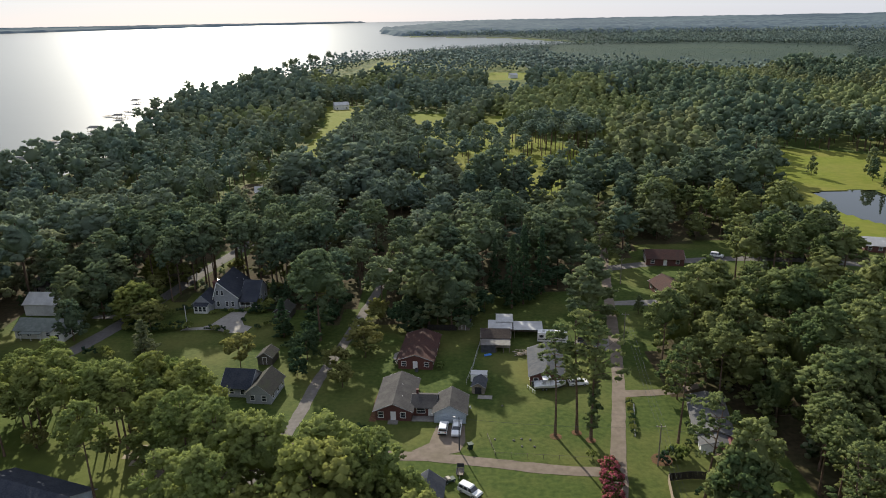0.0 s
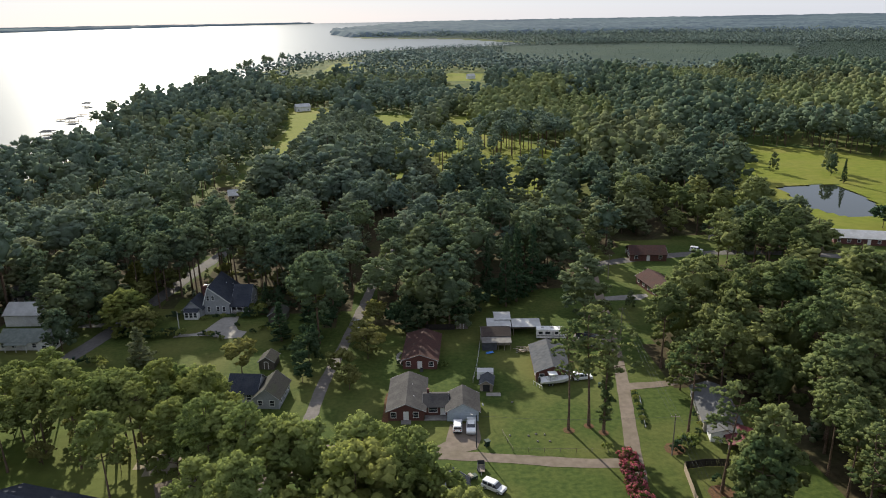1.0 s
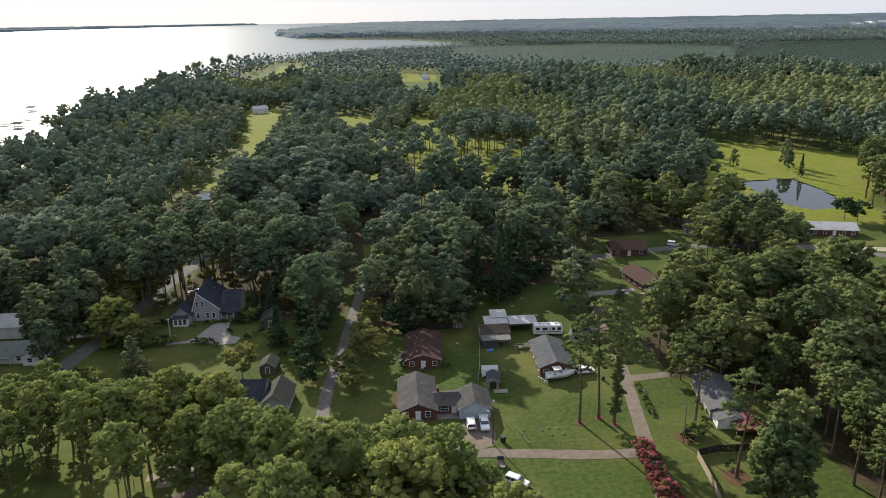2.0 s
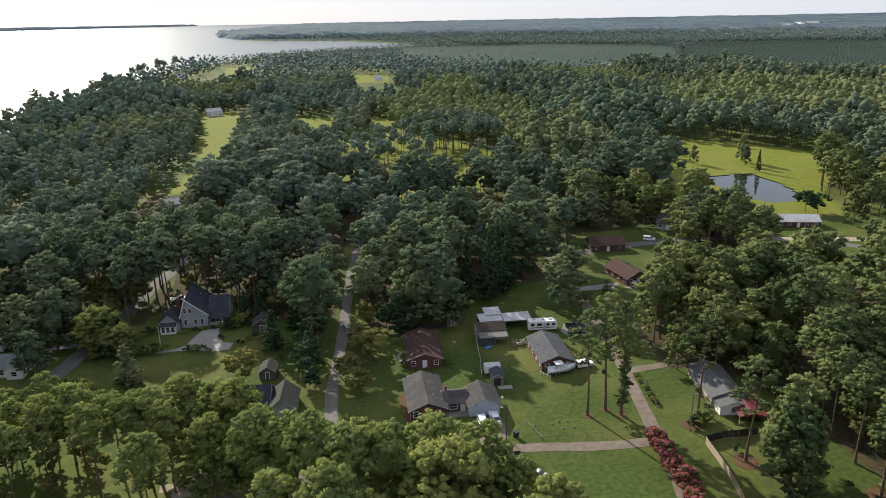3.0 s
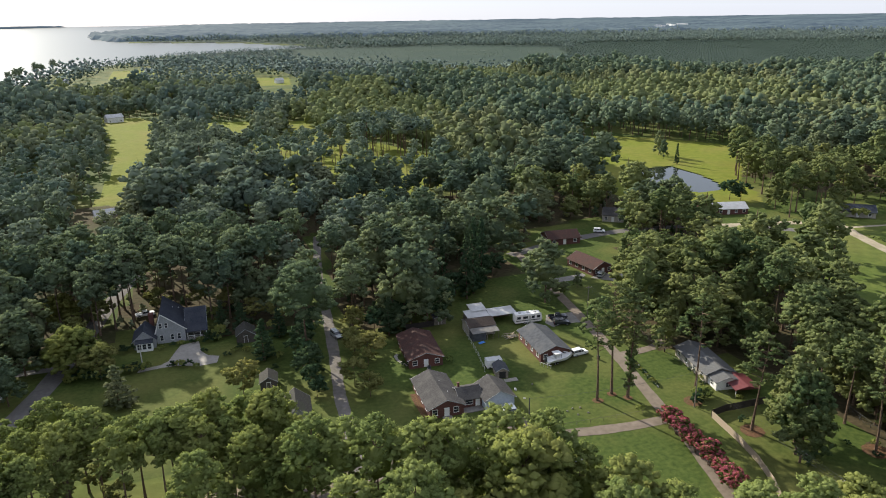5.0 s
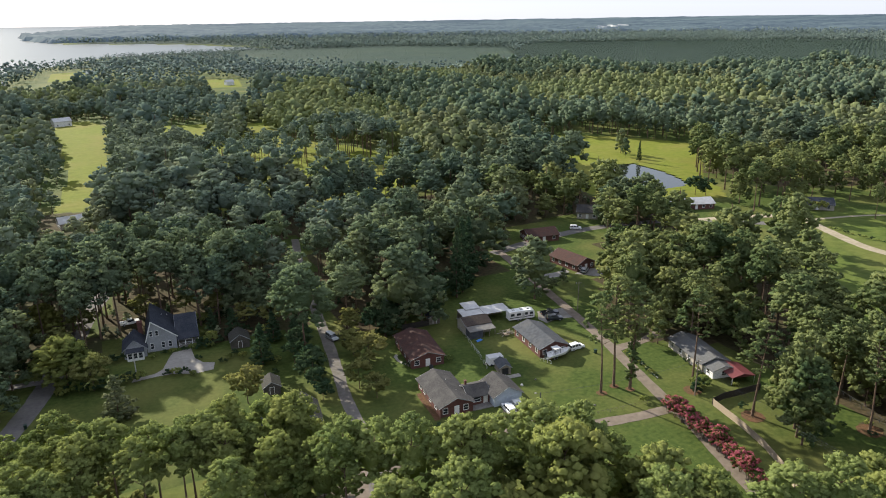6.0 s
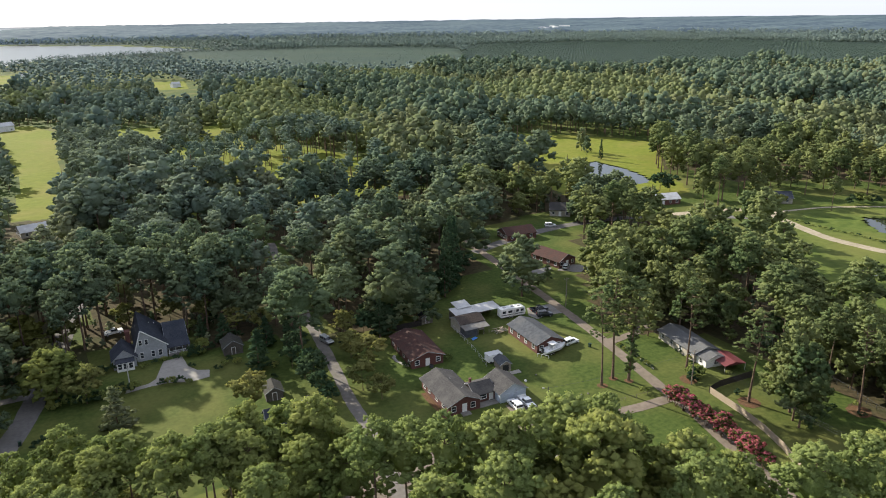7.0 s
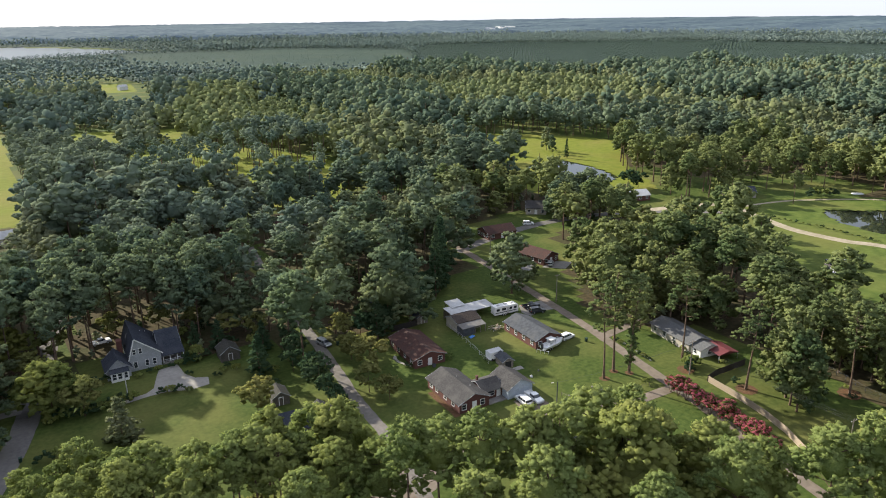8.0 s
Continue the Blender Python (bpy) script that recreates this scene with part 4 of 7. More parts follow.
YARDS = [
    [(-31, 128), (-8, 112), (4, 88), (24, 88), (46, 190), (52, 216), (0, 214), (-8, 190), (-24, 192)],
    [(-104, 168), (-96, 162), (-50, 162), (-36, 146), (-30, 176), (-36, 203), (-54, 203), (-58, 220), (-82, 220), (-92, 200)],
    [(27, 76), (64, 82), (68, 112), (66, 140), (50, 152), (52, 180), (42, 182), (36, 150)],
    [(-132, 172), (-104, 172), (-100, 206), (-134, 214)],
    [(-88, 106), (-58, 106), (-52, 128), (-60, 140), (-84, 136)],
    [(60, 198), (88, 200), (92, 226), (124, 240), (124, 270), (72, 262), (56, 226)],
    [(150, 240), (116, 206), (124, 188), (150, 188), (182, 204), (200, 215), (192, 262), (154, 268)],
    [(205, 215), (230, 212), (228, 236), (208, 234)],
    [(88, 112), (112, 98), (128, 118), (112, 142), (96, 134)],
    [(48, 176), (56, 172), (66, 186), (72, 198), (60, 226), (48, 206)],
    [(176, 262), (176, 232), (192, 222), (212, 200), (250, 190), (292, 190), (292, 232), (262, 250), (236, 262), (240, 300), (222, 306), (206, 284)],
]
FAIR_L_EDGE = [(x + ((7 if y > 500 else 2) if x > -83 else -4), y) for x, y in FAIR_L]
GAP_1 = [(-32, 545), (-8, 545), (4, 600), (8, 664), (-38, 664)]
GAP_2 = [(28, 530), (44, 530), (54, 640), (32, 646)]
GAP_3 = [(42, 790), (92, 790), (130, 1130), (74, 1162)]
GAP_4 = [(-190, 930), (-104, 990), (-58, 1462), (-132, 1442)]
GAP_5 = [(-222, 930), (-200, 930), (-174, 1215), (-198, 1222)]
FOOT = [(-108, 318), (-83, 316), (-79, 384), (-104, 384)]
SIGHT = [(-96, 296), (-84, 296), (-83, 320), (-98, 320)]
CLUMP = [(-76, 396), (-42, 382), (-16, 424), (-10, 490), (-34, 548), (-70, 564), (-72, 480)]
OPEN = [CLUMP, GAP_1, GAP_2, GAP_3, GAP_4, GAP_5, LOW_GAP, FOOT, SIGHT, PLANTATION, FAIR_L_EDGE, GROVE, CLEAR_5, FAIR_R, FAIR_L, FAIR_SE, POND_R, POND_SE]


def free(x, y, yards=True):
    ok = inside(LAND, x - 6, y)
    for p in OPEN + (YARDS if yards else []):
        ok &= ~inside(p, x, y)
    for ln, d in ((LANE_A, 4.5), (ROAD_R, 5), (ROAD_L, 5), (ROAD_J, 4.5), (ROAD_SE, 6), (PATH_SE, 3)):
        ok &= ~near_line(ln, x, y, d)
    return ok


def in_view(x, y):
    az = np.degrees(np.arctan2(x + 50, y + 20))
    return (az > -42) & (az < 70)


PT = [template("round", 23 + i % 3, 5.9 + 0.5 * (i % 3), 0.34 + 0.05 * (i % 2), 14 + i % 3, 6, 2, 0.7, 100 + i, (0.3, 0.5), 0.4, 0.6) for i in range(7)]
HT = [template("round", 18, 6.2 + 0.4 * (i % 3), 0.05, 16, 6, 2, 0.7, 120 + i, (0.3, 0.5), 0.4, 0.6) for i in range(6)]
TT = [trunk_template(23, 0.3)]
GT = [template("round", 24, 4.7, 0.62, 11, 5, 2, 0.8, 150 + i, (0.32, 0.52), 0.4, 0.6) for i in range(4)]
PT2 = [template("round", 22, 5.2 + 0.5 * (i % 3), 0.28, 8 + i % 2, 0, 0, 1.1, 140 + i, (0.45, 0.7), 0.6, 1.05) for i in range(6)]
HT2 = [template("round", 18, 5.5, 0.0, 8, 0, 0, 1.1, 160 + i, (0.45, 0.7), 0.6, 1.05) for i in range(5)]
PT1 = [template("round", 22, 5.5 + 0.5 * (i % 3), 0.28, 10 + i % 2, 3, 0, 0.9, 170 + i, (0.38, 0.6), 0.5, 0.75) for i in range(5)]
HT1 = [template("round", 18, 5.8, 0.0, 11, 3, 0, 0.9, 176 + i, (0.38, 0.6), 0.5, 0.75) for i in range(4)]
PT3 = [template("round", 18, 5.8, 0.1, 3, 0, 0, 3.2, 180 + i, (0.5, 0.8), 0.8, 1.05, fine=False) for i in range(5)]
CT = [template("cone", 11, 3.6, 0.0, 3, 0, 0, 2.6, 190 + i, (0.5, 0.8), 0.4, 1.1, fine=False) for i in range(3)]

# trees that stand apart: x, y, height, in groups
YARD_PINES = [(22.5, 132.6, 26), (27.3, 133.8, 29), (29.8, 130.9, 28), (46.0, 108.8, 23.5), (47.3, 128.2, 24.5), (63.4, 93.0, 24)]
FRONT_PINES = [(-99.6, 146, 15), (-95, 139, 17), (-91.5, 144, 15), (-101, 153, 13), (-103, 138, 17), (-66.5, 112, 22), (-97, 131, 19), (-83, 137, 20), (-78.5, 128, 20.5), (-72, 129.1, 20.5), (-70.2, 131.5, 20), (-67.7, 129.4, 21), (-64.8, 126, 20), (-60, 129, 17.5), (-48, 111.5, 24.5), (-43, 109.5, 24), (-38.8, 103.5, 26.5),
               (-32.5, 99.0, 27), (-28.5, 96.5, 28), (-19.5, 97.6, 27.5), (-12, 96, 25.5), (-37, 89.5, 26.5), (-12, 75, 26.2), (7.5, 70, 24), (14, 67, 25), (-88, 134, 20), (-26, 78, 24), (-45, 96, 22)]
FRONT_LEFT = [(-88, 131, 17), (-93, 128, 18), (-104, 130, 17), (-110, 138, 15), (-96, 150, 14), (-106, 147, 14), (-92, 150, 17), (-99, 124, 19), (-86, 141, 18), (-76, 135, 18.5)]
FRONT_LOW = [(-90, 138, 6), (-80, 133.5, 6.5), (-98, 141, 6), (-87, 130, 5.5), (-70, 126, 6), (-66, 133, 5.5), (-84, 141, 6), (-96, 128, 5.5)]
FRONT_BROAD = [(-63, 134.5, 20.5), (-52, 128, 21.5), (-61.6, 140.5, 16), (-55, 133, 19.5), (-20.5, 88, 29), (-17.5, 92, 26), (-7.5, 93, 20), (29, 71, 18), (24, 66, 20), (-25, 104, 17), (0, 78, 20), (-5, 84, 22), (-30, 88, 21), (-50, 118, 18), (-57, 121, 19)]
EAST_PINES = [(50, 101, 23.5), (68.5, 112, 21), (66.5, 103, 22.5), (83.5, 161, 27.5), (52.5, 158.5, 24), (89, 167, 26), (80, 137, 28.5), (82, 127, 23), (77, 167, 23.5), (72, 119, 22), (61, 143, 22), (92, 145, 25), (76, 103, 22), (74, 93, 21)]
EAST_BROAD = [(46, 96.0, 19), (52, 103.5, 18), (72, 100, 16), (75, 108, 17), (79, 98, 18), (73, 90, 15), (71, 83, 14), (80, 120, 18), (84, 106, 19), (88, 98, 18), (84, 90, 17), (78, 84, 17), (47.5, 98.5, 20), (77, 172, 18.5), (74, 184, 22), (68, 144, 18), (62, 154, 19), (58, 165, 20), (66, 166, 19), (64, 177, 20), (70, 157, 21), (82, 150, 21), (76, 112, 19), (86, 116, 20), (53, 147, 14), (70, 134, 17)]
WEST_PINES = [(-93.6, 233, 22), (-78, 250, 27), (-67.5, 258, 27), (-57.6, 253, 25.5), (-47, 253, 25), (-40, 226, 26), (-84, 244, 24), (-62, 246, 23), (-72, 241, 24), (-52, 244, 24), (-105, 293, 23), (-16, 235, 21), (-33, 243, 22), (-26, 250, 24), (21, 246, 28), (10, 240, 24), (-98, 240, 22), (-44, 238, 22)]
MIDDLE_BROAD = [(-5.5, 190, 25.5), (1.0, 188.5, 23), (41.0, 190, 21.5), (42.0, 229, 25.5), (32, 240, 22), (-104.5, 199.5, 18.5), (-112, 198, 18), (-102.5, 211, 17), (-106, 184, 13), (-14, 214, 20), (6, 208, 20), (-6, 222, 21), (-40, 213, 17), (-46, 219, 18), (83, 278, 23), (58, 246, 16)]
YELLOW_TREES = [(-54.0, 166.5, 10), (-28.2, 161, 8.5), (-22, 171, 9), (-23.5, 179, 8), (-20.4, 191, 9), (-86.4, 189.8, 9.5), (-26, 155, 6.5), (-72, 232, 8), (-52, 223, 8), (-88, 226, 9), (-60, 230, 8), (-45, 212, 7.5), (-39, 207, 8), (-94, 214, 9)]
LANE_TREES = [(-35.8, 181.8, 27.5)]
GOLDEN_TREES = [(-92.2, 196.0, 13.2), (-98, 229, 11)]
HOUSE_PINES = [(-83, 230, 27), (-79, 221.5, 25), (-98, 223, 24), (-106, 236, 25), (-101, 244, 25), (-93, 250, 26), (-112, 242, 25), (-91, 231, 26), (-82, 237, 27), (-76, 245, 27), (-96, 240, 26), (-67, 226, 26), (-58, 237, 26), (-45, 233, 25), (-88, 219, 24), (-84, 222, 23), (-79, 227, 25), (-57, 224, 24), (-52, 217, 22), (-49, 227, 25), (-88.5, 213, 21), (-64, 230, 24), (-71, 234, 24)]
ROUND_CEDARS = [(-11.5, 186, 12), (-46.6, 184.6, 12), (-50, 206, 9), (-40.5, 198, 9), (-55, 211, 8)]
DARK_CONES = [(23.5, 206, 26), (19.6, 202.5, 24), (30, 214, 23), (34, 242, 19), (15, 212, 20), (218.9, 347.7, 13)]
THICKET = [(-8, 188, 8), (-3, 191.5, 9), (3, 191, 8), (-11, 193, 8), (0, 196, 8.5), (7, 195, 7), (-14.5, 190.5, 7), (-6, 197, 8), (11, 199, 7), (27, 211, 8), (18, 208, 8), (36, 218, 8), (-106, 203, 8), (-113, 198, 7), (-100, 208, 6)]
LANE_SHRUBS = [(-37.6, 163.5, 7.5), (-37.2, 169.5, 9), (-38.2, 174, 8), (-36.6, 187.5, 7), (-33.2, 190, 6), (-38.8, 181.8, 6.5), (-37.8, 159.6, 5.5), (-33, 196.5, 6.5), (-31.5, 202, 7)]
GOLF_TREES = [(222.6, 364.7, 12.5), (197.5, 378.8, 11.5), (156.6, 341.7, 17.5), (143.7, 346, 21), (228, 376, 16), (139, 318, 16), (57, 197, 6)]
POND_TREES = [(113, 246, 18), (119, 250, 19), (126, 250, 20), (132, 247, 20), (138, 250, 20), (135, 240, 18), (122, 243, 17), (128, 256, 18), (110, 238, 16)]
POND_PINES = [(220, 299, 30), (228, 309, 28), (236, 318, 27), (214, 287, 24), (204, 262, 24), (208, 270, 30), (187, 233, 24), (196, 238, 24), (202, 231, 24), (210, 240, 25), (217, 233, 26), (225, 248, 23), (240, 224, 22), (252, 216, 24), (264, 207, 21), (281, 201, 20), (222, 199, 16.5)]
POND_BROAD = [(231, 300, 22), (224, 291, 19), (246, 326, 23), (256, 334, 22), (212, 262, 18), (220, 256, 18), (192, 246, 17), (206, 226, 15), (232, 238, 18), (240, 250, 18), (249, 238, 18), (258, 226, 18), (272, 218, 17), (285, 212, 17)]
POND_WILLOW = [(186, 268, 10.5), (190, 265, 9)]
KNOWN = POND_PINES + POND_BROAD + LANE_TREES + GOLDEN_TREES + HOUSE_PINES + ROUND_CEDARS + YARD_PINES + FRONT_LEFT + FRONT_PINES + FRONT_BROAD + EAST_PINES + EAST_BROAD + WEST_PINES + MIDDLE_BROAD + YELLOW_TREES + DARK_CONES + GOLF_TREES + POND_TREES
_kx, _ky = np.array([k[0] for k in KNOWN]), np.array([k[1] for k in KNOWN])


def apart(x, y, d):
    """Which places lie at least d from every tree that stands apart."""
    return np.array([np.min(np.hypot(_kx - a, _ky - b)) > d for a, b in zip(x, y)])


def plant(x, y, ok, rng, lo, hi):
    x, y = x[ok], y[ok]
    X, Y, Z, K = far_map(x, y)
    st = np.array([0.92 + 0.5 * noise.noise(Vector((a * 0.011, b * 0.011, 1.5))) for a, b in zip(x, y)]) if len(x) else 1.0
    return np.stack([X, Y, Z, rng.uniform(lo, hi, len(x)) * K * np.clip(st, 0.7, 1.15), rng.uniform(0, 6.28, len(x))], 1)


# woods within about 330 m
x, y, rng = scatter(-300, 330, 60, 340, 10.6, 1)
ok = free(x, y) & in_view(x, y) & apart(x, y, 5.0) & ~((x > -112) & (x < 34) & (y < 166))
near = ok & (x > -130) & (x < 110) & (y < 235)
kind = np.array([noise.noise(Vector((a * 0.016, b * 0.016, 3))) for a, b in zip(x, y)]) + rng.uniform(-0.25, 0.25, len(x))
tall = kind < np.where(x > 40, 0.3, 0.1)
NEAR_PINES, NEAR_BROAD = plant(x, y, near & tall, rng, 0.7, 1.15), plant(x, y, near & ~tall, rng, 0.6, 1.1)
ok &= ~near
a = plant(x, y, ok & (kind < 0.12), rng, 0.62, 1.2)
b = plant(x, y, ok & (kind >= 0.12), rng, 0.58, 1.15)
# haze-tinted leaf copy on the left, towards the sun; clearer copies rightward
warm, deep = (a[:, 0] > 84) & (a[:, 1] < 300), a[:, 0] > 10
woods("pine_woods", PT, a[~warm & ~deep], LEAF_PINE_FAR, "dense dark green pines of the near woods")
woods("pine_woods", PT, a[~warm & deep], LEAF_PINE_CENTRE, "deep green pines behind the gardens")
woods("pine_woods", PT, a[warm], LEAF_PINE_EAST, "warm green pines near the golf course")
woods("pine_woods_trunks", TT, a, BARK, "tall bare brown pine trunks of the near woods", "trunks")
warm, deep = (b[:, 0] > 84) & (b[:, 1] < 300), b[:, 0] > 10
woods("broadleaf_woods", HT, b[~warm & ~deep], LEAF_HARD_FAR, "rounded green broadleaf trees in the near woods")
woods("broadleaf_woods", HT, b[~warm & deep], LEAF_HARD_CENTRE, "deep green broadleaf trees behind the gardens")
woods("broadleaf_woods", HT, b[warm], LEAF_HARD_EAST, "warm green broadleaf trees near the golf course")
woods("broadleaf_woods_trunks", TT, b * np.array([1, 1, 1, 0.6, 1]), BARK, "brown trunks of the broadleaf woods", "trunks")
x, y, rng = scatter(-160, 150, 90, 300, 6.5, 31)
ok = free(x, y) & in_view(x, y) & ~((x > -112) & (x < 34) & (y < 166))
u = plant(x, y, ok, rng, 0.16, 0.34)
woods("understorey", HT2, u[::5], LEAF_DARK, "low dark shrubs under the woodland trees", "shrubs")
woods("understorey", HT2, u[1::4], LEAF_HARD_FAR, "low green shrubs under the woodland trees", "shrubs")
gx, gy = np.meshgrid(np.arange(-300, 330, 4.0), np.arange(60, 330, 4.0))
gx, gy = gx.ravel(), gy.ravel()
ok = free(gx + 2, gy + 2) & in_view(gx, gy) & ~((gx > -112) & (gx < 34) & (gy < 166))
gx, gy = gx[ok], gy[ok]
v = np.stack([np.stack([gx, gx + 4, gx + 4, gx], 1), np.stack([gy, gy, gy + 4, gy + 4], 1), np.full((len(gx), 4), 0.018)], -1).reshape(-1, 3)
tagged(new("forest_floor", np_mesh("forest_floor", v, np.arange(len(v)).reshape(-1, 4), LITTER)), "brown leaf litter under the woods", "forest floor", kind="structure")
# woods to 1 km
x, y, rng = scatter(-320, 1000, 330, 1000, 10.6, 2)
x2, y2, rng = scatter(330, 800, 60, 340, 10.6, 12)
x, y = np.concatenate([x, x2]), np.concatenate([y, y2])
ok = free(x, y) & in_view(x, y)
kind = np.array([noise.noise(Vector((a * 0.006, b * 0.006, 5))) for a, b in zip(x, y)]) + rng.uniform(-0.3, 0.3, len(x))
a = plant(x, y, ok & (kind < 0.05) & ~(inside([(40, 560), (190, 540), (300, 535), (445, 450), (620, 560), (540, 690), (420, 760), (350, 890), (150, 930), (90, 760)], x, y) & (kind > -0.22)), rng, 0.65, 1.25)
glade = inside([(40, 560), (190, 540), (300, 535), (445, 450), (620, 560), (540, 690), (420, 760), (350, 890), (150, 930), (90, 760)], x, y)
olive = (glade & (kind > -0.22)) | (kind >= 0.5)
b = plant(x, y, ok & (kind >= 0.05) & ~olive, rng, 0.65, 1.25)
c = plant(x, y, ok & olive, rng, 0.65, 1.25)
close = a[:, 1] < 520 - 0.25 * np.abs(a[:, 0])
# left of this line the leaf colour holds more haze, right of it less
deep = a[:, 0] > 0.35 * a[:, 1] - 70
woods("pine_woods", PT1, a[close & ~deep], LEAF_PINE_FAR, "dark green pine woods beyond the gardens")
woods("pine_woods", PT1, a[close & deep], LEAF_PINE_CENTRE, "deep green pine woods beside the fairway")
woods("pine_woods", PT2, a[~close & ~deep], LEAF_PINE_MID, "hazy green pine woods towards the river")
woods("pine_woods", PT2, a[~close & deep], LEAF_PINE_CENTRE, "dark green pine woods behind the golf course")
woods("pine_woods_trunks", TT, a, BARK, "brown pine trunks behind the houses", "trunks")
close = b[:, 1] < 520 - 0.25 * np.abs(b[:, 0])
deep = b[:, 0] > 0.35 * b[:, 1] - 70
woods("broadleaf_woods", HT1, b[close & ~deep], LEAF_HARD_FAR, "green broadleaf woods beyond the gardens")
woods("broadleaf_woods", HT1, b[close & deep], LEAF_HARD_CENTRE, "deep green broadleaf woods beside the fairway")
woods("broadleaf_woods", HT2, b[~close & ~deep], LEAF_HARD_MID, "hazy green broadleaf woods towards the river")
woods("broadleaf_woods", HT2, b[~close & deep], LEAF_HARD_CENTRE, "dark green broadleaf woods behind the golf course")
woods("broadleaf_woods", HT2, c, LEAF_OLIVE, "yellowing broadleaf trees behind the fairway")
# pines scattered on the golf grass
x, y, rng = scatter(-60, 110, 310, 560, 10.5, 21)
belt = (y > 428) & (y < 510) & (x > -18)
lone = (np.arange(len(x)) % 5 == 0) & (y < 405)
a = plant(x, y, inside(GROVE, x, y) & (belt | lone), rng, 0.85, 1.05)
x, y, rng2 = scatter(-80, 0, 380, 570, 9.5, 23)
clump = plant(x, y, inside([(-74, 398), (-42, 384), (-18, 424), (-12, 490), (-34, 545), (-68, 560), (-70, 480)], x, y), rng, 0.9, 1.12)
woods("pine_clump", PT, clump, LEAF_PINE_FAR, "dense dark clump of tall pines beside the fairway")
woods("pine_clump_trunks", TT, clump, BARK, "bare trunks of a dense pine clump", "trunks")
woods("pine_grove", GT, a, LEAF_PINE_FAR, "open grove of tall pines on golf grass")
woods("pine_grove_trunks", TT, a, BARK, "bare trunks of an open pine grove", "trunks")
# tall pines along the river bank
rng = np.random.default_rng(51)
_y = np.arange(250, 1500, 8.5) + rng.uniform(-3, 3, 148)[:len(np.arange(250, 1500, 8.5))]
_x = np.interp(_y, [p[1] for p in SHORE[1:9]], [p[0] for p in SHORE[1:9]]) + rng.uniform(3, 13, len(_y))
_k = np.sin(_y * 0.045 + 0.6) + 0.5 * np.sin(_y * 0.13) > 0.35
_x, _y = _x[_k], _y[_k]
a = np.stack([_x, _y, np.zeros(len(_y)), rng.uniform(0.7, 1.1, len(_y)), rng.uniform(0, 6.28, len(_y))], 1)
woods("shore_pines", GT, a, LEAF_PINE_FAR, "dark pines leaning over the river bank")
woods("shore_pine_trunks", TT, a, BARK, "bare trunks of pines on the river bank", "trunks")
# planted pines in rows
u, v = np.meshgrid(np.arange(400, 1900, 16.0), np.arange(650, 1900, 13.0))
u, v = u.ravel() + 0.25 * v.ravel() - 350, v.ravel()
ok = inside(PLANTATION, u, v) & in_view(u, v)
woods("planted_pines", CT, plant(u, v, ok, rng, 0.95, 1.15), LEAF_ROWS, "rows of young planted pines")
u, v, rng = scatter(180, 970, 1000, 2070, 21.0, 61)
woods("young_growth", CT, plant(u, v, inside(LOW_GAP, u, v), rng, 0.25, 0.75), LEAF_ROWS, "sparse young pines in a low field")
# woods to 2.4 km
x, y, rng = scatter(-320, 2300, 1000, 2350, 15.0, 3)
x2, y2, rng = scatter(1000, 2200, 100, 1000, 15.0, 13)
x, y = np.concatenate([x, x2]), np.concatenate([y, y2])
ok = free(x, y) & in_view(x, y)
a = plant(x, y, ok, rng, 0.75, 1.25)
a[:, 3] *= np.where((a[:, 1] > 1600) & (a[:, 0] < 500), 0.6, 1.0)
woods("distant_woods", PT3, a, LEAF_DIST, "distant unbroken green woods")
x, y, rng = scatter(-500, 3700, 1000, 3700, 30.0, 41)
dd = np.hypot(x, y)
a = plant(x, y, inside(LAND, x, y) & in_view(x, y) & (dd > 2250) & (dd < 3700), rng, 0.9, 1.4)
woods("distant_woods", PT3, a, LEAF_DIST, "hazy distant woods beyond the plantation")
# past 2.4 km: bumpy canopy; haze put into its colour and a glow


def canopy(name, gx, gy, zone, label, seed):
    X, Y = np.meshgrid(gx, gy)
    rr = np.random.default_rng(seed)
    px, py, pz, pk = far_map(X + rr.uniform(-9, 9, X.shape), Y + rr.uniform(-9, 9, X.shape))
    hh = np.where(zone(X, Y), rr.uniform(8, 24, X.shape), -8.0)
    nx, ny = len(gx), len(gy)
    ii = (np.arange(ny - 1)[:, None] * nx + np.arange(nx - 1)[None, :]).ravel()
    q = np.stack([ii, ii + 1, ii + nx + 1, ii + nx], 1)
    up = hh.ravel()[q].max(1) > 0
    return tagged(new(name, np_mesh(name, np.stack([px, py, pz + hh * pk], -1).reshape(-1, 3), q[up], FAR)), label, "woods", kind="structure")


FAR = bpy.data.materials.new("distant_canopy")
FAR.use_nodes = True
_n, _l = FAR.node_tree.nodes, FAR.node_tree.links
_b = _n["Principled BSDF"]
_b.inputs["Roughness"].default_value, _b.inputs["Specular IOR Level"].default_value = 0.95, 0.05
_g = _n.new("ShaderNodeNewGeometry")
_t = _n.new("ShaderNodeTexNoise")
_t.inputs["Scale"].default_value, _t.inputs["Detail"].default_value = 0.006, 6
_r = _n.new("ShaderNodeValToRGB")
_r.color_ramp.elements[0].position, _r.color_ramp.elements[1].position = 0.35, 0.65
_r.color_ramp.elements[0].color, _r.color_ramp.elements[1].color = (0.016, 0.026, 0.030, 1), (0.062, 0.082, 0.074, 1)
_m = _n.new("ShaderNodeMapping")
_m.inputs["Scale"].default_value = (0.35, 1.6, 1.0)
_l.new(_g.outputs["Position"], _m.inputs["Vector"])
_l.new(_m.outputs[0], _t.inputs["Vector"])
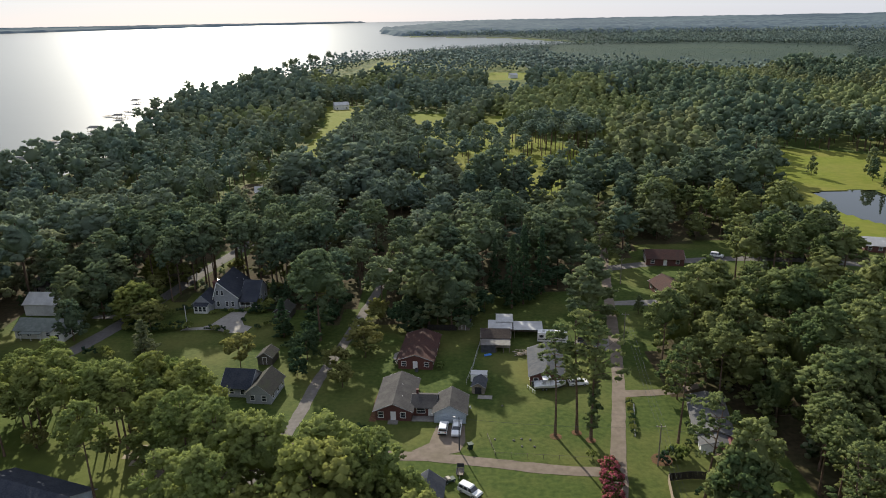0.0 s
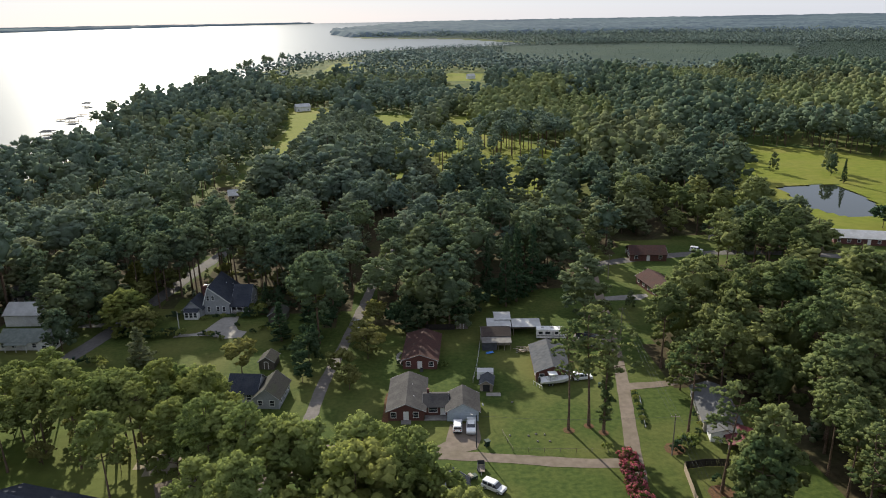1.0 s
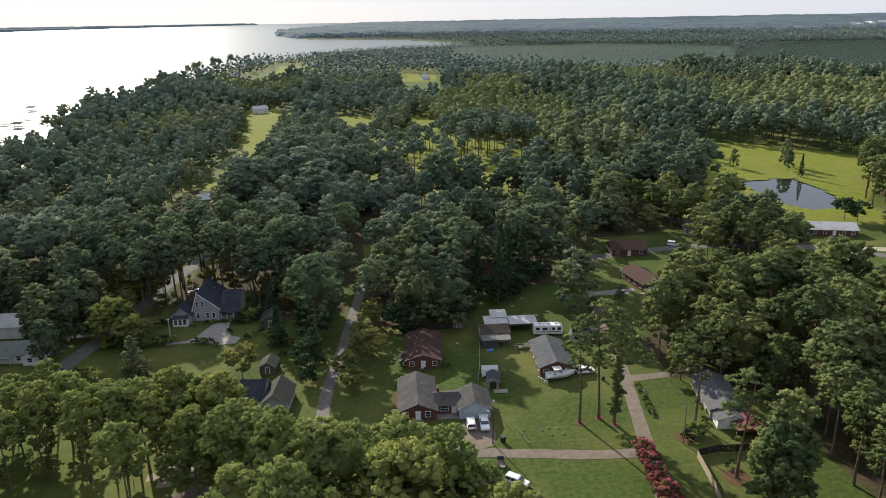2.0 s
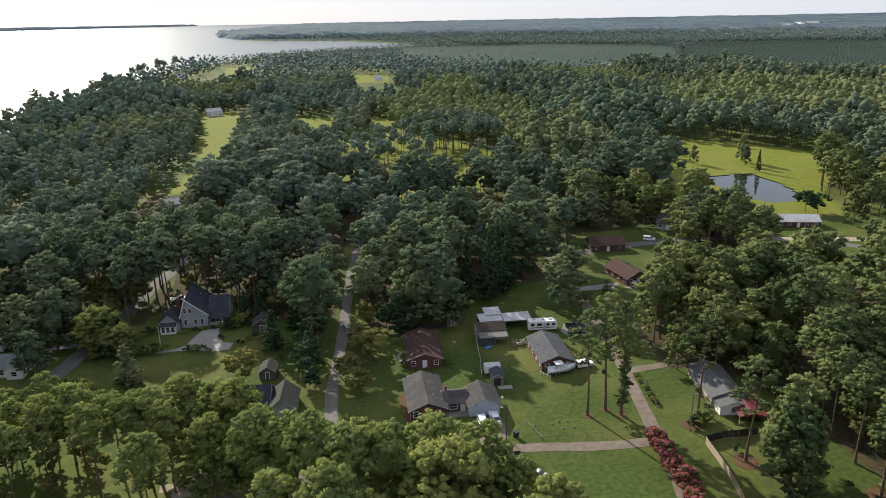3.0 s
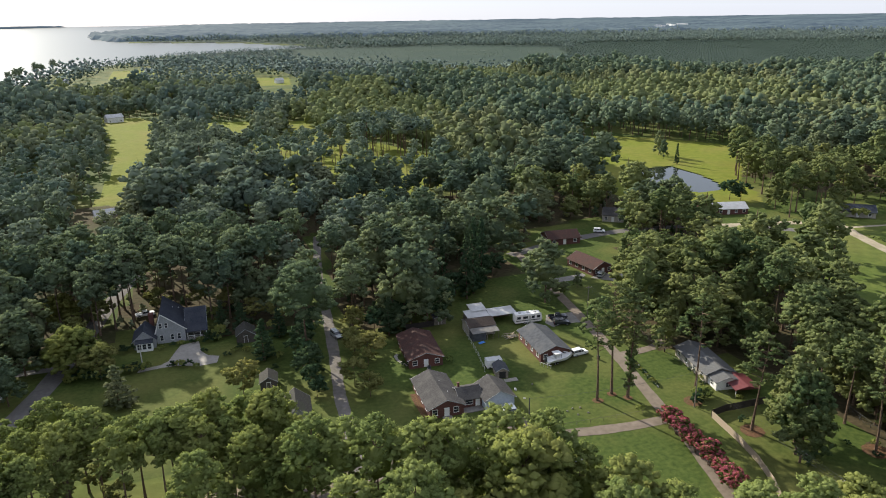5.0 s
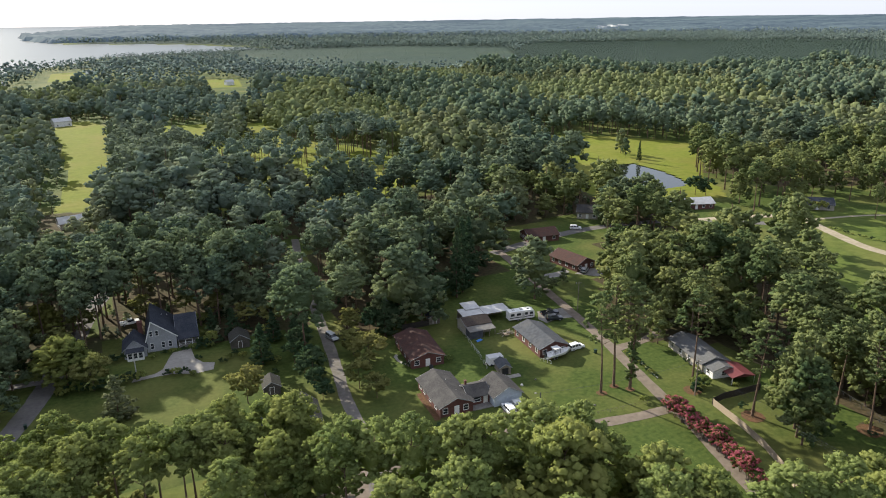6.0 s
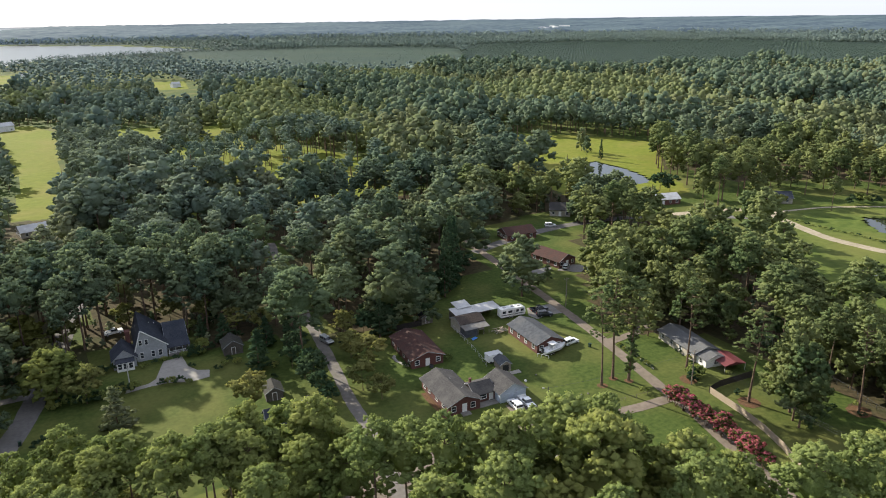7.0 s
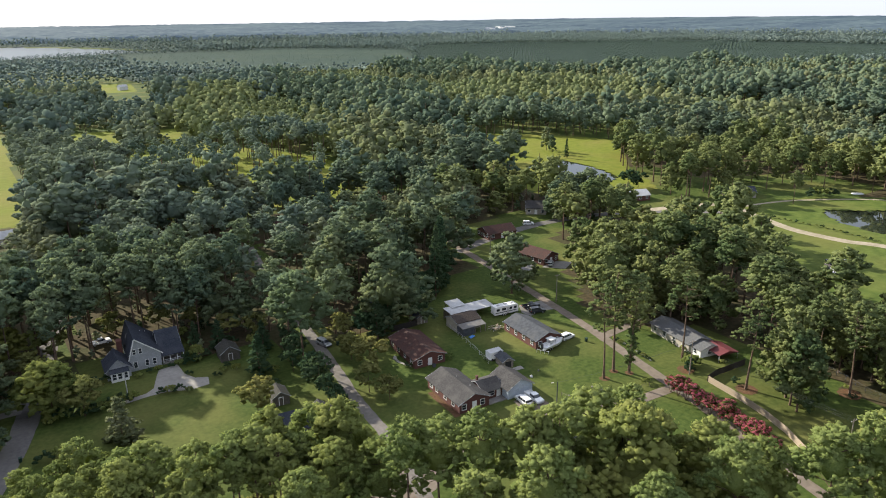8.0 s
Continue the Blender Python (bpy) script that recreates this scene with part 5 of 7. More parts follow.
_l.new(_t.outputs["Fac"], _r.inputs[0])
_l.new(_r.outputs[0], _b.inputs["Base Color"])
# even blue glow stands in for haze over the canopy
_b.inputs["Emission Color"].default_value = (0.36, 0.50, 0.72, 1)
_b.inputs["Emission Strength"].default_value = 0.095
FAR_SHORE = [(-4144, 6963), (-2782, 10688), (-1700, 12200), (-1400, 13500), (-13000, 13500), (-13000, 5000), (-5200, 5800)]
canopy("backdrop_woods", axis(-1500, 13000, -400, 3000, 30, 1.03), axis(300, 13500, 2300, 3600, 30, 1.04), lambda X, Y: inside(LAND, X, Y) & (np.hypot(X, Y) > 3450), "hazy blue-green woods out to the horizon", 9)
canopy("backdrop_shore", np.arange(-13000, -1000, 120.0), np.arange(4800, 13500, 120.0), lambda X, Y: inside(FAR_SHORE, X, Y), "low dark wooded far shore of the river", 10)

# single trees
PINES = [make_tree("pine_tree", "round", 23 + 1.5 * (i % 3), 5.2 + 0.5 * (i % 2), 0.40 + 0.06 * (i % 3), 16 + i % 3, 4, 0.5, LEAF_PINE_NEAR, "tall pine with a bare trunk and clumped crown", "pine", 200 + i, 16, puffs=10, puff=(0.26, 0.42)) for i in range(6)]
EPINES = [make_tree("pine_tree", "round", 23 + 1.5 * (i % 3), 4.9 + 0.5 * (i % 2), 0.42 + 0.06 * (i % 3), 16 + i % 3, 4, 0.5, LEAF_PINE_EAST, "tall green pine with a bare trunk and clumped crown", "pine", 290 + i, 16, puffs=10, puff=(0.26, 0.42)) for i in range(4)]
EHARDS = [make_tree("broadleaf_tree", "round", 17 + i, 5.4 + 0.3 * i, 0.02, 21, 4, 0.5, LEAF_HARD_EAST, "rounded broadleaf tree in warm green leaf", "tree", 296 + i, 16, puffs=10, puff=(0.26, 0.42)) for i in range(4)]
YPINES = [make_tree("pine_tree", "pine", 24, 4.0 + 0.4 * i, 0.52, 20, 7, 0.42, LEAF_PINE_EAST, "lone tall pine with a long bare trunk on the lawn", "pine", 210 + i, 16, puffs=8, puff=(0.24, 0.4), hearts=0.0) for i in range(3)]
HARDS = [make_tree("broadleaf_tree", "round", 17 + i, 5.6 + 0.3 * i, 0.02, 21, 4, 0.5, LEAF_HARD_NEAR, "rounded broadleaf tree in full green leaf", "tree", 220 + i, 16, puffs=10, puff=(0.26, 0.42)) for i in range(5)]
YELLOWS = [make_tree("yellowing_tree", "hard", 10 + i, 4.2 + 0.4 * i, 0.1, 24, 8, 0.42, LEAF_YELLOW, "small tree with yellow-green leaves", "tree", 230 + i, 12, puffs=6, hearts=0.45) for i in range(3)]
CONES = [make_tree("cedar_tree", "cone", 22, 3.2, 0.06, 36, 3, 0.5, LEAF_DARK, "dark pointed evergreen tree", "cedar", 240 + i, 6, puffs=6) for i in range(2)]
MAGNOLIA = [make_tree("magnolia_tree", "cone", 11, 3.4, 0.03, 32, 5, 0.42, LEAF_SILVER, "glossy pale magnolia with a pointed crown on the lawn", "magnolia", 250, 6, puffs=6)]
LANE_TREE = [make_tree("broadleaf_tree", "round", 26, 7.2, 0.36, 24, 6, 0.45, LEAF_PALE, "tall pale green tree with a broad lobed crown by the lane", "tree", 252, 18, puffs=14, puff=(0.22, 0.36))]
GOLDEN = [make_tree("yellowing_tree", "round", 12, 5.8, 0.05, 24, 5, 0.42, LEAF_GOLD, "broad yellow-green tree at the drive entrance", "tree", 254, 12, puffs=9)]
SHRUBS = [make_tree("large_shrub", "hard", 6, 2.6, 0.0, 16, 6, 0.36, LEAF_DARK, "dense dark green overgrown shrub beside the lane", "shrub", 260 + i, 4, puffs=6) for i in range(2)]
FPINES = [make_tree("pine_tree", "round", 24 + 1.5 * (i % 3), 5.0 + 0.4 * (i % 2), 0.42 + 0.05 * (i % 3), 18 + 2 * (i % 2), 7, 0.32, LEAF_PINE, "tall pine with a dense bright clumped crown", "pine", 270 + i, 18, puffs=17, puff=(0.2, 0.34)) for i in range(4)]
FHARDS = [make_tree("broadleaf_tree", "round", 18 + i, 5.8 + 0.3 * i, 0.08, 24, 7, 0.32, LEAF_HARD, "broad leafy tree in full sunlit leaf", "tree", 280 + i, 16, puffs=17, puff=(0.2, 0.34)) for i in range(3)]
used = set()


def place(kinds, i, x, y, h, turn, label="", wide=1.0):
    """Stand a tree of that height at a place; the first use of a kind moves the tree itself."""
    src = kinds[i % len(kinds)]
    H = max(v[2] for ch in src.children if ch.name.startswith("crown") for v in ch.bound_box)
    s = h / H
    m = pose(x, y, 0, 0, 0, turn) @ Matrix.Diagonal((s * wide, s * wide, s, 1))
    if src.name not in used:
        used.add(src.name)
        src.matrix_basis = m
        t = src
    else:
        keep = src.matrix_basis.copy()
        src.matrix_basis = Matrix.Identity(4)
        t = copy_thing(src, m)
        src.matrix_basis = keep
    if label:
        tagged(t, label)
    return t


def stand(kinds, rows, group, wide=1.0, label=""):
    for i, (x, y, h) in enumerate(rows):
        tagged(place(kinds, i, x, y, h, 73 * i, label, wide * (0.92 + 0.05 * (i % 4))), group=group)


stand(YPINES, YARD_PINES, "lawn pines")
ivy_rng = np.random.default_rng(401)
ivy_pads = np.array([(0.25 * math.cos(2.1 * k), 0.25 * math.sin(2.1 * k), 2.5 + 0.85 * k, 0.75 + 0.3 * (k % 3), 0.75 + 0.3 * (k % 3), 0.8) for k in range(15)])
v, q, nr = pads_mesh(ivy_pads, 6, 7, 0.36, ivy_rng, (0.35, 0.6), 0.3, 0.5)
ivy = new("ivy", np_mesh("ivy", v, q, LEAF_HARD_EAST, True, normals=nr))
ivy.parent = YPINES[2]
tagged(ivy, "green ivy climbing the trunk")
stand(FPINES, FRONT_PINES, "front pines", 1.02)
stand(FPINES, FRONT_LEFT, "front pines", 1.1)
stand(YELLOWS, FRONT_LOW, "small trees under the front trees", 1.1, "small yellow-green tree under the front pines")
stand(FHARDS, FRONT_BROAD, "front broadleaf trees", 0.98)
stand(EPINES, EAST_PINES, "east pines")
stand(EHARDS, EAST_BROAD, "east broadleaf trees")
stand(PINES, WEST_PINES, "west pines")
stand(HARDS, MIDDLE_BROAD, "garden trees", 1.05)
stand(YELLOWS, YELLOW_TREES, "yellowing trees", 1.15)
stand(LANE_TREE, LANE_TREES, "lane trees", 1.1)
stand(GOLDEN, GOLDEN_TREES, "golden trees", 1.2)
stand(CONES, DARK_CONES, "dark evergreens")
stand(PINES, HOUSE_PINES, "pines round the large house")
stand(CONES, ROUND_CEDARS, "garden cedars", 2.1, "broad dark green cedar in the garden")
stand(SHRUBS, THICKET, "thicket under the garden trees", 1.3, "dense dark shrubs under tall trees")
stand(SHRUBS, LANE_SHRUBS, "lane shrubs")
stand(HARDS, GOLF_TREES, "golf course trees", 0.8)
stand(HARDS, POND_TREES, "trees before the pond")
stand(EPINES, POND_PINES, "pines beside the pond", 1.0)
stand(EHARDS, POND_BROAD, "broadleaf trees beside the pond", 1.0)
stand(SHRUBS, POND_WILLOW, "willows beside the pond", 1.3, "drooping yellow-green willow behind the long house")
place(MAGNOLIA, 0, -81.6, 173.6, 11.0, 0, wide=1.25)
for i, (x, y, z, s, a) in enumerate(NEAR_PINES.tolist()):
    tagged(place(EPINES if x > 40 else PINES, i, x, y, 24 * s, math.degrees(a), wide=1.15), group="woodland pines")
for i, (x, y, z, s, a) in enumerate(NEAR_BROAD.tolist()):
    tagged(place(EHARDS if x > 40 else HARDS, i, x, y, 19 * s, math.degrees(a)), group="woodland broadleaf trees")

# ---- more buildings ----
WOOD_OLD = mat("old_dark_boards", (0.06, 0.052, 0.044), (0.12, 0.105, 0.09), 4.0, 0.9, bump=0.3, c3=(0.05, 0.05, 0.04), scale3=0.7)
SHINGLE_WORN = mat("worn_brown_shingle", (0.046, 0.036, 0.031), (0.078, 0.062, 0.053), 3.0, 0.9, bump=0.3, c3=(0.09, 0.075, 0.062), scale3=0.4, spec=0.1)
METAL_DULL = mat("dull_zinc_sheet", (0.13, 0.125, 0.115), (0.19, 0.18, 0.165), 1.2, 0.6, bump=0.1, c3=(0.10, 0.085, 0.07), scale3=0.4, spec=0.3)
SHINGLE_MOSS = mat("mossy_shingle", (0.035, 0.034, 0.030), (0.066, 0.063, 0.055), 3.0, 0.9, bump=0.3, c3=(0.05, 0.058, 0.034), scale3=0.4, spec=0.1)


def shed(name, x, y, rz, w, l, h, rise, wall, roof, label, opening=None, along="y", category="shed"):
    """A small gabled outbuilding with a door, or a black panel in place of an open front."""
    o = tagged(empty(name, x, y, rz), label, category)
    block(o, -w / 2, w / 2, -l / 2, l / 2, h, rise, along, wall, roof, 0.3)
    if opening == "open":
        # flat black panel on the closed wall imitates the shade inside
        part("opening", Build().box(0, -l / 2 - 0.012, h * 0.45, w * 0.55, 0.03, h * 0.9), RUBBER, o, "black panel drawn as a shaded open doorway")
    else:
        door(o, 0, -l / 2, 0.9, min(1.95, h - 0.2), 0, wall)
    return o


def post_roof(o, x0, x1, y0, y1, z0, z1, roof, posts=WOOD_GREY, t=0.08):
    """A single-slope roof on posts: z0 at the front, z1 behind."""
    part("roof", Build().slab((x0, y0, z0), (x1, y0, z0), (x1, y1, z1), (x0, y1, z1), t), roof, o)
    for x in (x0 + 0.3, x1 - 0.3):
        for y, z in ((y0 + 0.3, z0), (y1 - 0.3, z1)):
            part("post", Build().box(x, y, z / 2 - t / 2, 0.14, 0.14, z - t), posts, o)


o = tagged(empty("workshop", 13.0, 178.2, -4), "tan workshop with a dark roof and a grey lean-to", "shed")
block(o, -4.0, 3.8, -2.6, 3.4, 2.9, 1.1, "x", BEIGE, SHINGLE_WORN, 0.3)
part("lean_to_roof", Build().slab((-4.1, -5.8, 2.3), (3.9, -5.8, 2.3), (3.9, -2.75, 2.75), (-4.1, -2.75, 2.75), 0.1), METAL_DULL, o)
part("lean_to_wall", Build().box(-2.0, -5.6, 1.1, 3.9, 0.12, 2.2), METAL, o)
part("lean_to_wall", Build().box(-3.95, -4.1, 1.15, 0.12, 2.9, 2.3), METAL, o)
for x in (0.3, 2.0, 3.7):
    part("post", Build().box(x, -5.6, 1.1, 0.14, 0.14, 2.2), WOOD_GREY, o)
o = tagged(empty("carport", 18.0, 183.6, -4), "long low shed with flat white metal roofs", "carport")
post_roof(o, -6.8, 0.0, -2.6, 2.6, 2.9, 3.4, METAL_WHITE)
post_roof(o, -4.6, 0.2, 1.0, 5.6, 3.5, 4.0, METAL_WHITE)
post_roof(o, 0.3, 8.4, -2.4, 2.6, 2.7, 3.1, METAL_WHITE)
part("back_wall", Build().box(0.6, 2.4, 1.25, 14.6, 0.12, 2.5), WOOD_GREY, o)
shed("shed", 7.3, 152.9, -12, 3.0, 4.2, 2.0, 0.9, WOOD_GREY, METAL, "small grey gabled shed with a black panel as its open front", "open")
o = tagged(empty("storage_box", 7.4, 157.2, -6), "white box trailer beside a small shed", "trailer")
part("body", Build().box(0, 0, 1.35, 4.0, 2.3, 1.9), WHITE, o)
part("roof", Build().box(0, 0, 2.34, 4.1, 2.4, 0.08), METAL_WHITE, o)
for x in (-1.3, 1.3):
    part("wheel", Build().tube((x, -1.2, 0.33), (x, -0.95, 0.33), 0.33, 0.33, 12), RUBBER, o)
part("hitch", Build().box(-2.6, 0, 0.45, 1.3, 0.1, 0.1), RUBBER, o)
shed("shed", -47.6, 170.0, -8, 4.0, 4.8, 2.2, 1.3, WOOD_OLD, SHINGLE_MOSS, "small weathered shed with a grey roof under trees")
shed("shed", -49.5, 200.0, -5, 5.0, 5.4, 2.4, 1.7, WOOD_OLD, SHINGLE_MOSS, "weathered garden shed with a grey roof")
shed("shed", 4.6, 188.6, -6, 3.4, 2.8, 2.2, 0.9, WOOD_GREY, SHINGLE_DARK, "old dark wooden shed behind the carport")
shed("shed", -2.0, 205.0, -6, 3.2, 3.6, 2.2, 1.0, BEIGE, METAL, "small pale shed beneath tall trees")
o = tagged(empty("carport", 56.6, 123.6, -14), "red metal carport beside the beige house", "carport")
part("roof", Build().slab((-3.2, -3.6, 1.95), (0, -3.6, 2.75), (0, 3.6, 2.75), (-3.2, 3.6, 1.95), 0.06), METAL_RED, o)
part("roof", Build().slab((0, -3.6, 2.75), (3.2, -3.6, 1.95), (3.2, 3.6, 1.95), (0, 3.6, 2.75), 0.06), METAL_RED, o)
for y in (-3.5, 3.5):
    part("gable", Build().add([(-3.0, y, 1.9), (3.0, y, 1.9), (0, y, 2.68), (-3.0, y + 0.04, 1.9), (3.0, y + 0.04, 1.9), (0, y + 0.04, 2.68)], [(0, 1, 2), (5, 4, 3), (0, 3, 4, 1), (1, 4, 5, 2), (2, 5, 3, 0)]), METAL_RED, o)
for x in (-3.0, 3.0):
    for y in (-3.4, 0, 3.4):
        part("post", Build().box(x, y, 0.97, 0.08, 0.08, 1.94), METAL_WHITE, o)
part("back_panel", Build().box(0, 3.35, 0.95, 5.8, 0.06, 1.9), METAL_RED, o)
o = tagged(empty("shelter", 139.8, 136.0, 30), "low pale-roofed trailer shelter at the edge of the grass", "shelter")
post_roof(o, -3.0, 3.0, -2.0, 2.0, 2.0, 2.4, METAL_WHITE)
o = tagged(empty("house", -47.0, 153.2, -8), "dark-roofed house with a pale blue gabled wing", "house")
block(o, -7.0, 0.0, -2.6, 5.0, 2.7, 2.9, "x", GREY_PAINT, SHINGLE_DARK, 0.5)
block(o, 0.0, 6.0, -5.0, 4.0, 2.7, 2.4, "y", GREY_PAINT, SHINGLE_MOSS, 0.5)
for x in (1.6, 4.4):
    window(o, x, -5.0, 1.5, 1.0, 1.3, 0)
for y in (-3.2, -0.2, 2.6):
    window(o, 6.0, y, 1.5, 1.0, 1.2, 90)
for x in (-4.6, -1.8):
    window(o, x, -2.6, 1.5, 1.1, 1.2, 0)


# ---- driveways, beds ----
POOL = mat("turquoise_water", (0.05, 0.30, 0.32), (0.08, 0.38, 0.40), 1.0, 0.1, spec=0.5)
SLAB = mat("pale_concrete", (0.24, 0.222, 0.195), (0.31, 0.29, 0.26), 1.2, 0.85, bump=0.15, c3=(0.19, 0.175, 0.15), scale3=0.3, spec=0.15)
sheet("driveway", [(-78, 190.0), (-77.6, 191.6), (-72.3, 192.4), (-70.2, 194), (-68.2, 199.5), (-66.8, 203), (-62.2, 203.6), (-62.0, 197), (-60.4, 193.4), (-57.6, 192.0), (-58.4, 188.0), (-63.4, 187.6), (-68.0, 190.2), (-72, 190.6)], 0.06, SLAB, "pale concrete driveway of the large house", "driveway", 1.5, 0.3)
sheet("driveway", [(-108.5, 199.8), (-97.0, 199.4), (-97.0, 202.2), (-108.5, 202.8)], 0.065, CONCRETE, "pale concrete driveway meeting the road", "driveway", 2, 0.1)
sheet("driveway", [(-8, 127.6), (-4.2, 131), (-3.2, 137.4), (3.4, 137.2), (3.0, 131), (1.6, 127), (-3, 126)], 0.05, DIRT, "worn gravel drive before the garage", "driveway", 1.5, 0.6)
sheet("driveway", [(45, 180), (36, 181), (33, 176), (34, 172.5), (39, 173.5), (44.2, 172)], 0.05, CONCRETE, "pale gravel drive where vehicles stand", "driveway", 1.5, 0.4)
sheet("driveway", [(40.4, 148), (52, 149), (60, 152), (60, 154.4), (51, 151.6), (41, 151.4)], 0.05, DIRT, "dirt drive off the sandy road", "driveway", 2, 0.4)
sheet("driveway", [(50, 204), (62, 203), (66, 206), (66, 208), (51, 207)], 0.05, CONCRETE, "concrete drive to the brown-roofed house", "driveway", 2, 0.3)
sheet("driveway", [(66, 203), (72, 197), (79, 201), (74, 206)], 0.055, CONCRETE, "concrete apron before the brown-roofed house", "driveway", 2, 0.3)
sheet("patio", [(6.6, 148.6), (10.0, 148.2), (10.2, 149.9), (6.8, 150.2)], 0.06, SLAB, "small pale concrete slab in the grass", "slab", 1.0, 0.05)
sheet("yard_dirt", [(-60, 116), (-48, 117), (-36, 121), (-30, 126), (-24, 128), (-25, 131), (-33, 132), (-42, 128), (-52, 124), (-62, 121)], 0.03, DIRT, "bare sandy track under front trees", "track", 2, 0.8)
for k, (x, y, r) in enumerate([(22.5, 132.3, 1.3), (27.3, 133.6, 1.2), (29.8, 130.6, 1.2), (46.0, 108.5, 2.6), (63.4, 93.0, 2.8), (42.5, 123.5, 2.2), (26.5, 93.5, 1.2)]):
    sheet("mulch_ring", [(x + r * math.cos(a * 0.7), y + r * math.sin(a * 0.7)) for a in range(9)], 0.05 + 0.001 * k, STRAW, "ring of brown pine straw round a trunk", "mulch", 0.8, 0.3, kind="")


sheet("garden_path", [(-13.0, 166.0), (-13.8, 167.6), (-14.6, 170.4), (-14.4, 173.0), (-13.2, 174.2), (-13.0, 173.2), (-13.6, 172.4), (-13.8, 170.4), (-13.1, 168.2), (-12.4, 166.6)], 0.07, SLAB, "pale curved garden path beside the brick house", "path", 0.8, 0.1)
sheet("planting_bed", [(-18.2, 139.6), (-16.6, 139.4), (-15.6, 152.0), (-17.0, 152.2)], 0.05, STRAW, "brown planting bed along the brick wall", "bed", 1.0, 0.25)
o = tagged(empty("swimming_pool", 95.0, 203.0, 0), "round above-ground pool with turquoise water in the woods", "pool")
part("pool_wall", Build().tube((0, 0, 0), (0, 0, 1.2), 2.7, 2.7, 20), METAL_WHITE, o)
part("pool_water", Build().tube((0, 0, 1.19), (0, 0, 1.215), 2.6, 2.6, 20), POOL, o)


# ---- vehicles ----
def profile(o, name, pts, w, material, label="", taper=0.0):
    """A body from its side outline (x, z), w wide, drawn in by taper at the top."""
    zs = [p[1] for p in pts]
    lo, hi = min(zs), max(zs)
    v = []
    for s in (-1, 1):
        for x, z in pts:
            v.append((x, s * (w / 2 - taper * (z - lo) / max(hi - lo, 1e-6)), z))
    n = len(pts)
    f = [tuple(range(n)), tuple(range(2 * n - 1, n - 1, -1))] + [(i, n + i, n + (i + 1) % n, (i + 1) % n) for i in range(n)]
    me = Build().add(v, f).mesh(name, material)
    bm = bmesh.new()
    bm.from_mesh(me)
    bmesh.ops.recalc_face_normals(bm, faces=bm.faces)
    bmesh.ops.bevel(bm, geom=bm.edges[:], offset=0.04, segments=1, affect="EDGES")
    bm.to_mesh(me)
    bm.free()
    ob = new(name, me)
    ob.parent = o
    return tagged(ob, label) if label else ob


def wheels(o, xs, w, r=0.36):
    for x in xs:
        for s in (-1, 1):
            wh = new("wheel")
            wh.parent = o
            wh.matrix_basis = pose(x, s * (w / 2 - 0.1), r)
            part("tyre", Build().tube((0, -0.11, 0), (0, 0.11, 0), r, r, 14), RUBBER, wh)
            part("rim", Build().tube((0, s * 0.1, 0), (0, s * 0.125, 0), r * 0.6, r * 0.55, 10), CAR_SILVER, wh)


def lights(o, x, w, z, name, material):
    for s in (-1, 1):
        part(name, Build().box(x, s * (w / 2 - 0.25), z, 0.06, 0.3, 0.16), material, o)


TAIL = mat("red_lens", (0.25, 0.01, 0.01), (0.32, 0.02, 0.02), 3, 0.2)
LENS = mat("clear_lens", (0.5, 0.5, 0.5), (0.6, 0.6, 0.6), 3, 0.1)


def suv(x, y, rz, paint, label):
    o = tagged(empty("suv", x, y, rz), label, "car")
    profile(o, "body", [(-2.35, 0.35), (2.3, 0.35), (2.4, 0.75), (2.2, 1.0), (1.15, 1.12), (-2.3, 1.15), (-2.4, 0.8)], 1.94, paint)
    profile(o, "window_band", [(-2.28, 1.08), (1.25, 1.08), (0.55, 1.74), (-2.18, 1.74)], 1.84, GLASS, taper=0.18)
    profile(o, "roof", [(-2.25, 1.68), (0.62, 1.68), (0.42, 1.88), (-2.12, 1.88)], 1.62, paint, taper=0.06)
    for px in (-2.02, -0.95, 0.12):
        part("pillar", Build().box(px, 0, 1.4, 0.14, 1.74, 0.62), paint, o)
    part("bumper", Build().box(2.38, 0, 0.5, 0.12, 1.8, 0.24), RUBBER, o)
    part("bumper", Build().box(-2.4, 0, 0.5, 0.12, 1.8, 0.24), RUBBER, o)
    lights(o, 2.3, 1.9, 0.86, "headlight", LENS)
    lights(o, -2.36, 1.9, 0.95, "tail_light", TAIL)
    wheels(o, (-1.42, 1.42), 1.94)
    return o


def pickup(x, y, rz, paint, label):
    o = tagged(empty("pickup_truck", x, y, rz), label, "truck")
    profile(o, "body", [(-2.8, 0.5), (2.65, 0.45), (2.75, 0.85), (2.6, 1.08), (1.2, 1.18), (-0.7, 1.18), (-0.7, 0.72), (-2.8, 0.72)], 1.98, paint)
    for s in (-1, 1):
        part("bed_side", Build().box(-1.8, s * 0.94, 0.94, 2.1, 0.1, 0.5), paint, o)
    part("tailgate", Build().box(-2.8, 0, 0.94, 0.1, 1.78, 0.5), paint, o)
    profile(o, "window_band", [(-0.72, 1.1), (1.35, 1.1), (0.7, 1.72), (-0.6, 1.72)], 1.84, GLASS, taper=0.16)
    profile(o, "roof", [(-0.65, 1.68), (0.75, 1.68), (0.6, 1.82), (-0.55, 1.82)], 1.58, paint, taper=0.06)
    part("bumper", Build().box(2.74, 0, 0.55, 0.12, 1.8, 0.26), CAR_SILVER, o)
    lights(o, 2.66, 1.94, 0.92, "headlight", LENS)
    lights(o, -2.86, 1.94, 0.95, "tail_light", TAIL)
    wheels(o, (-1.75, 1.75), 1.98, 0.4)
    return o


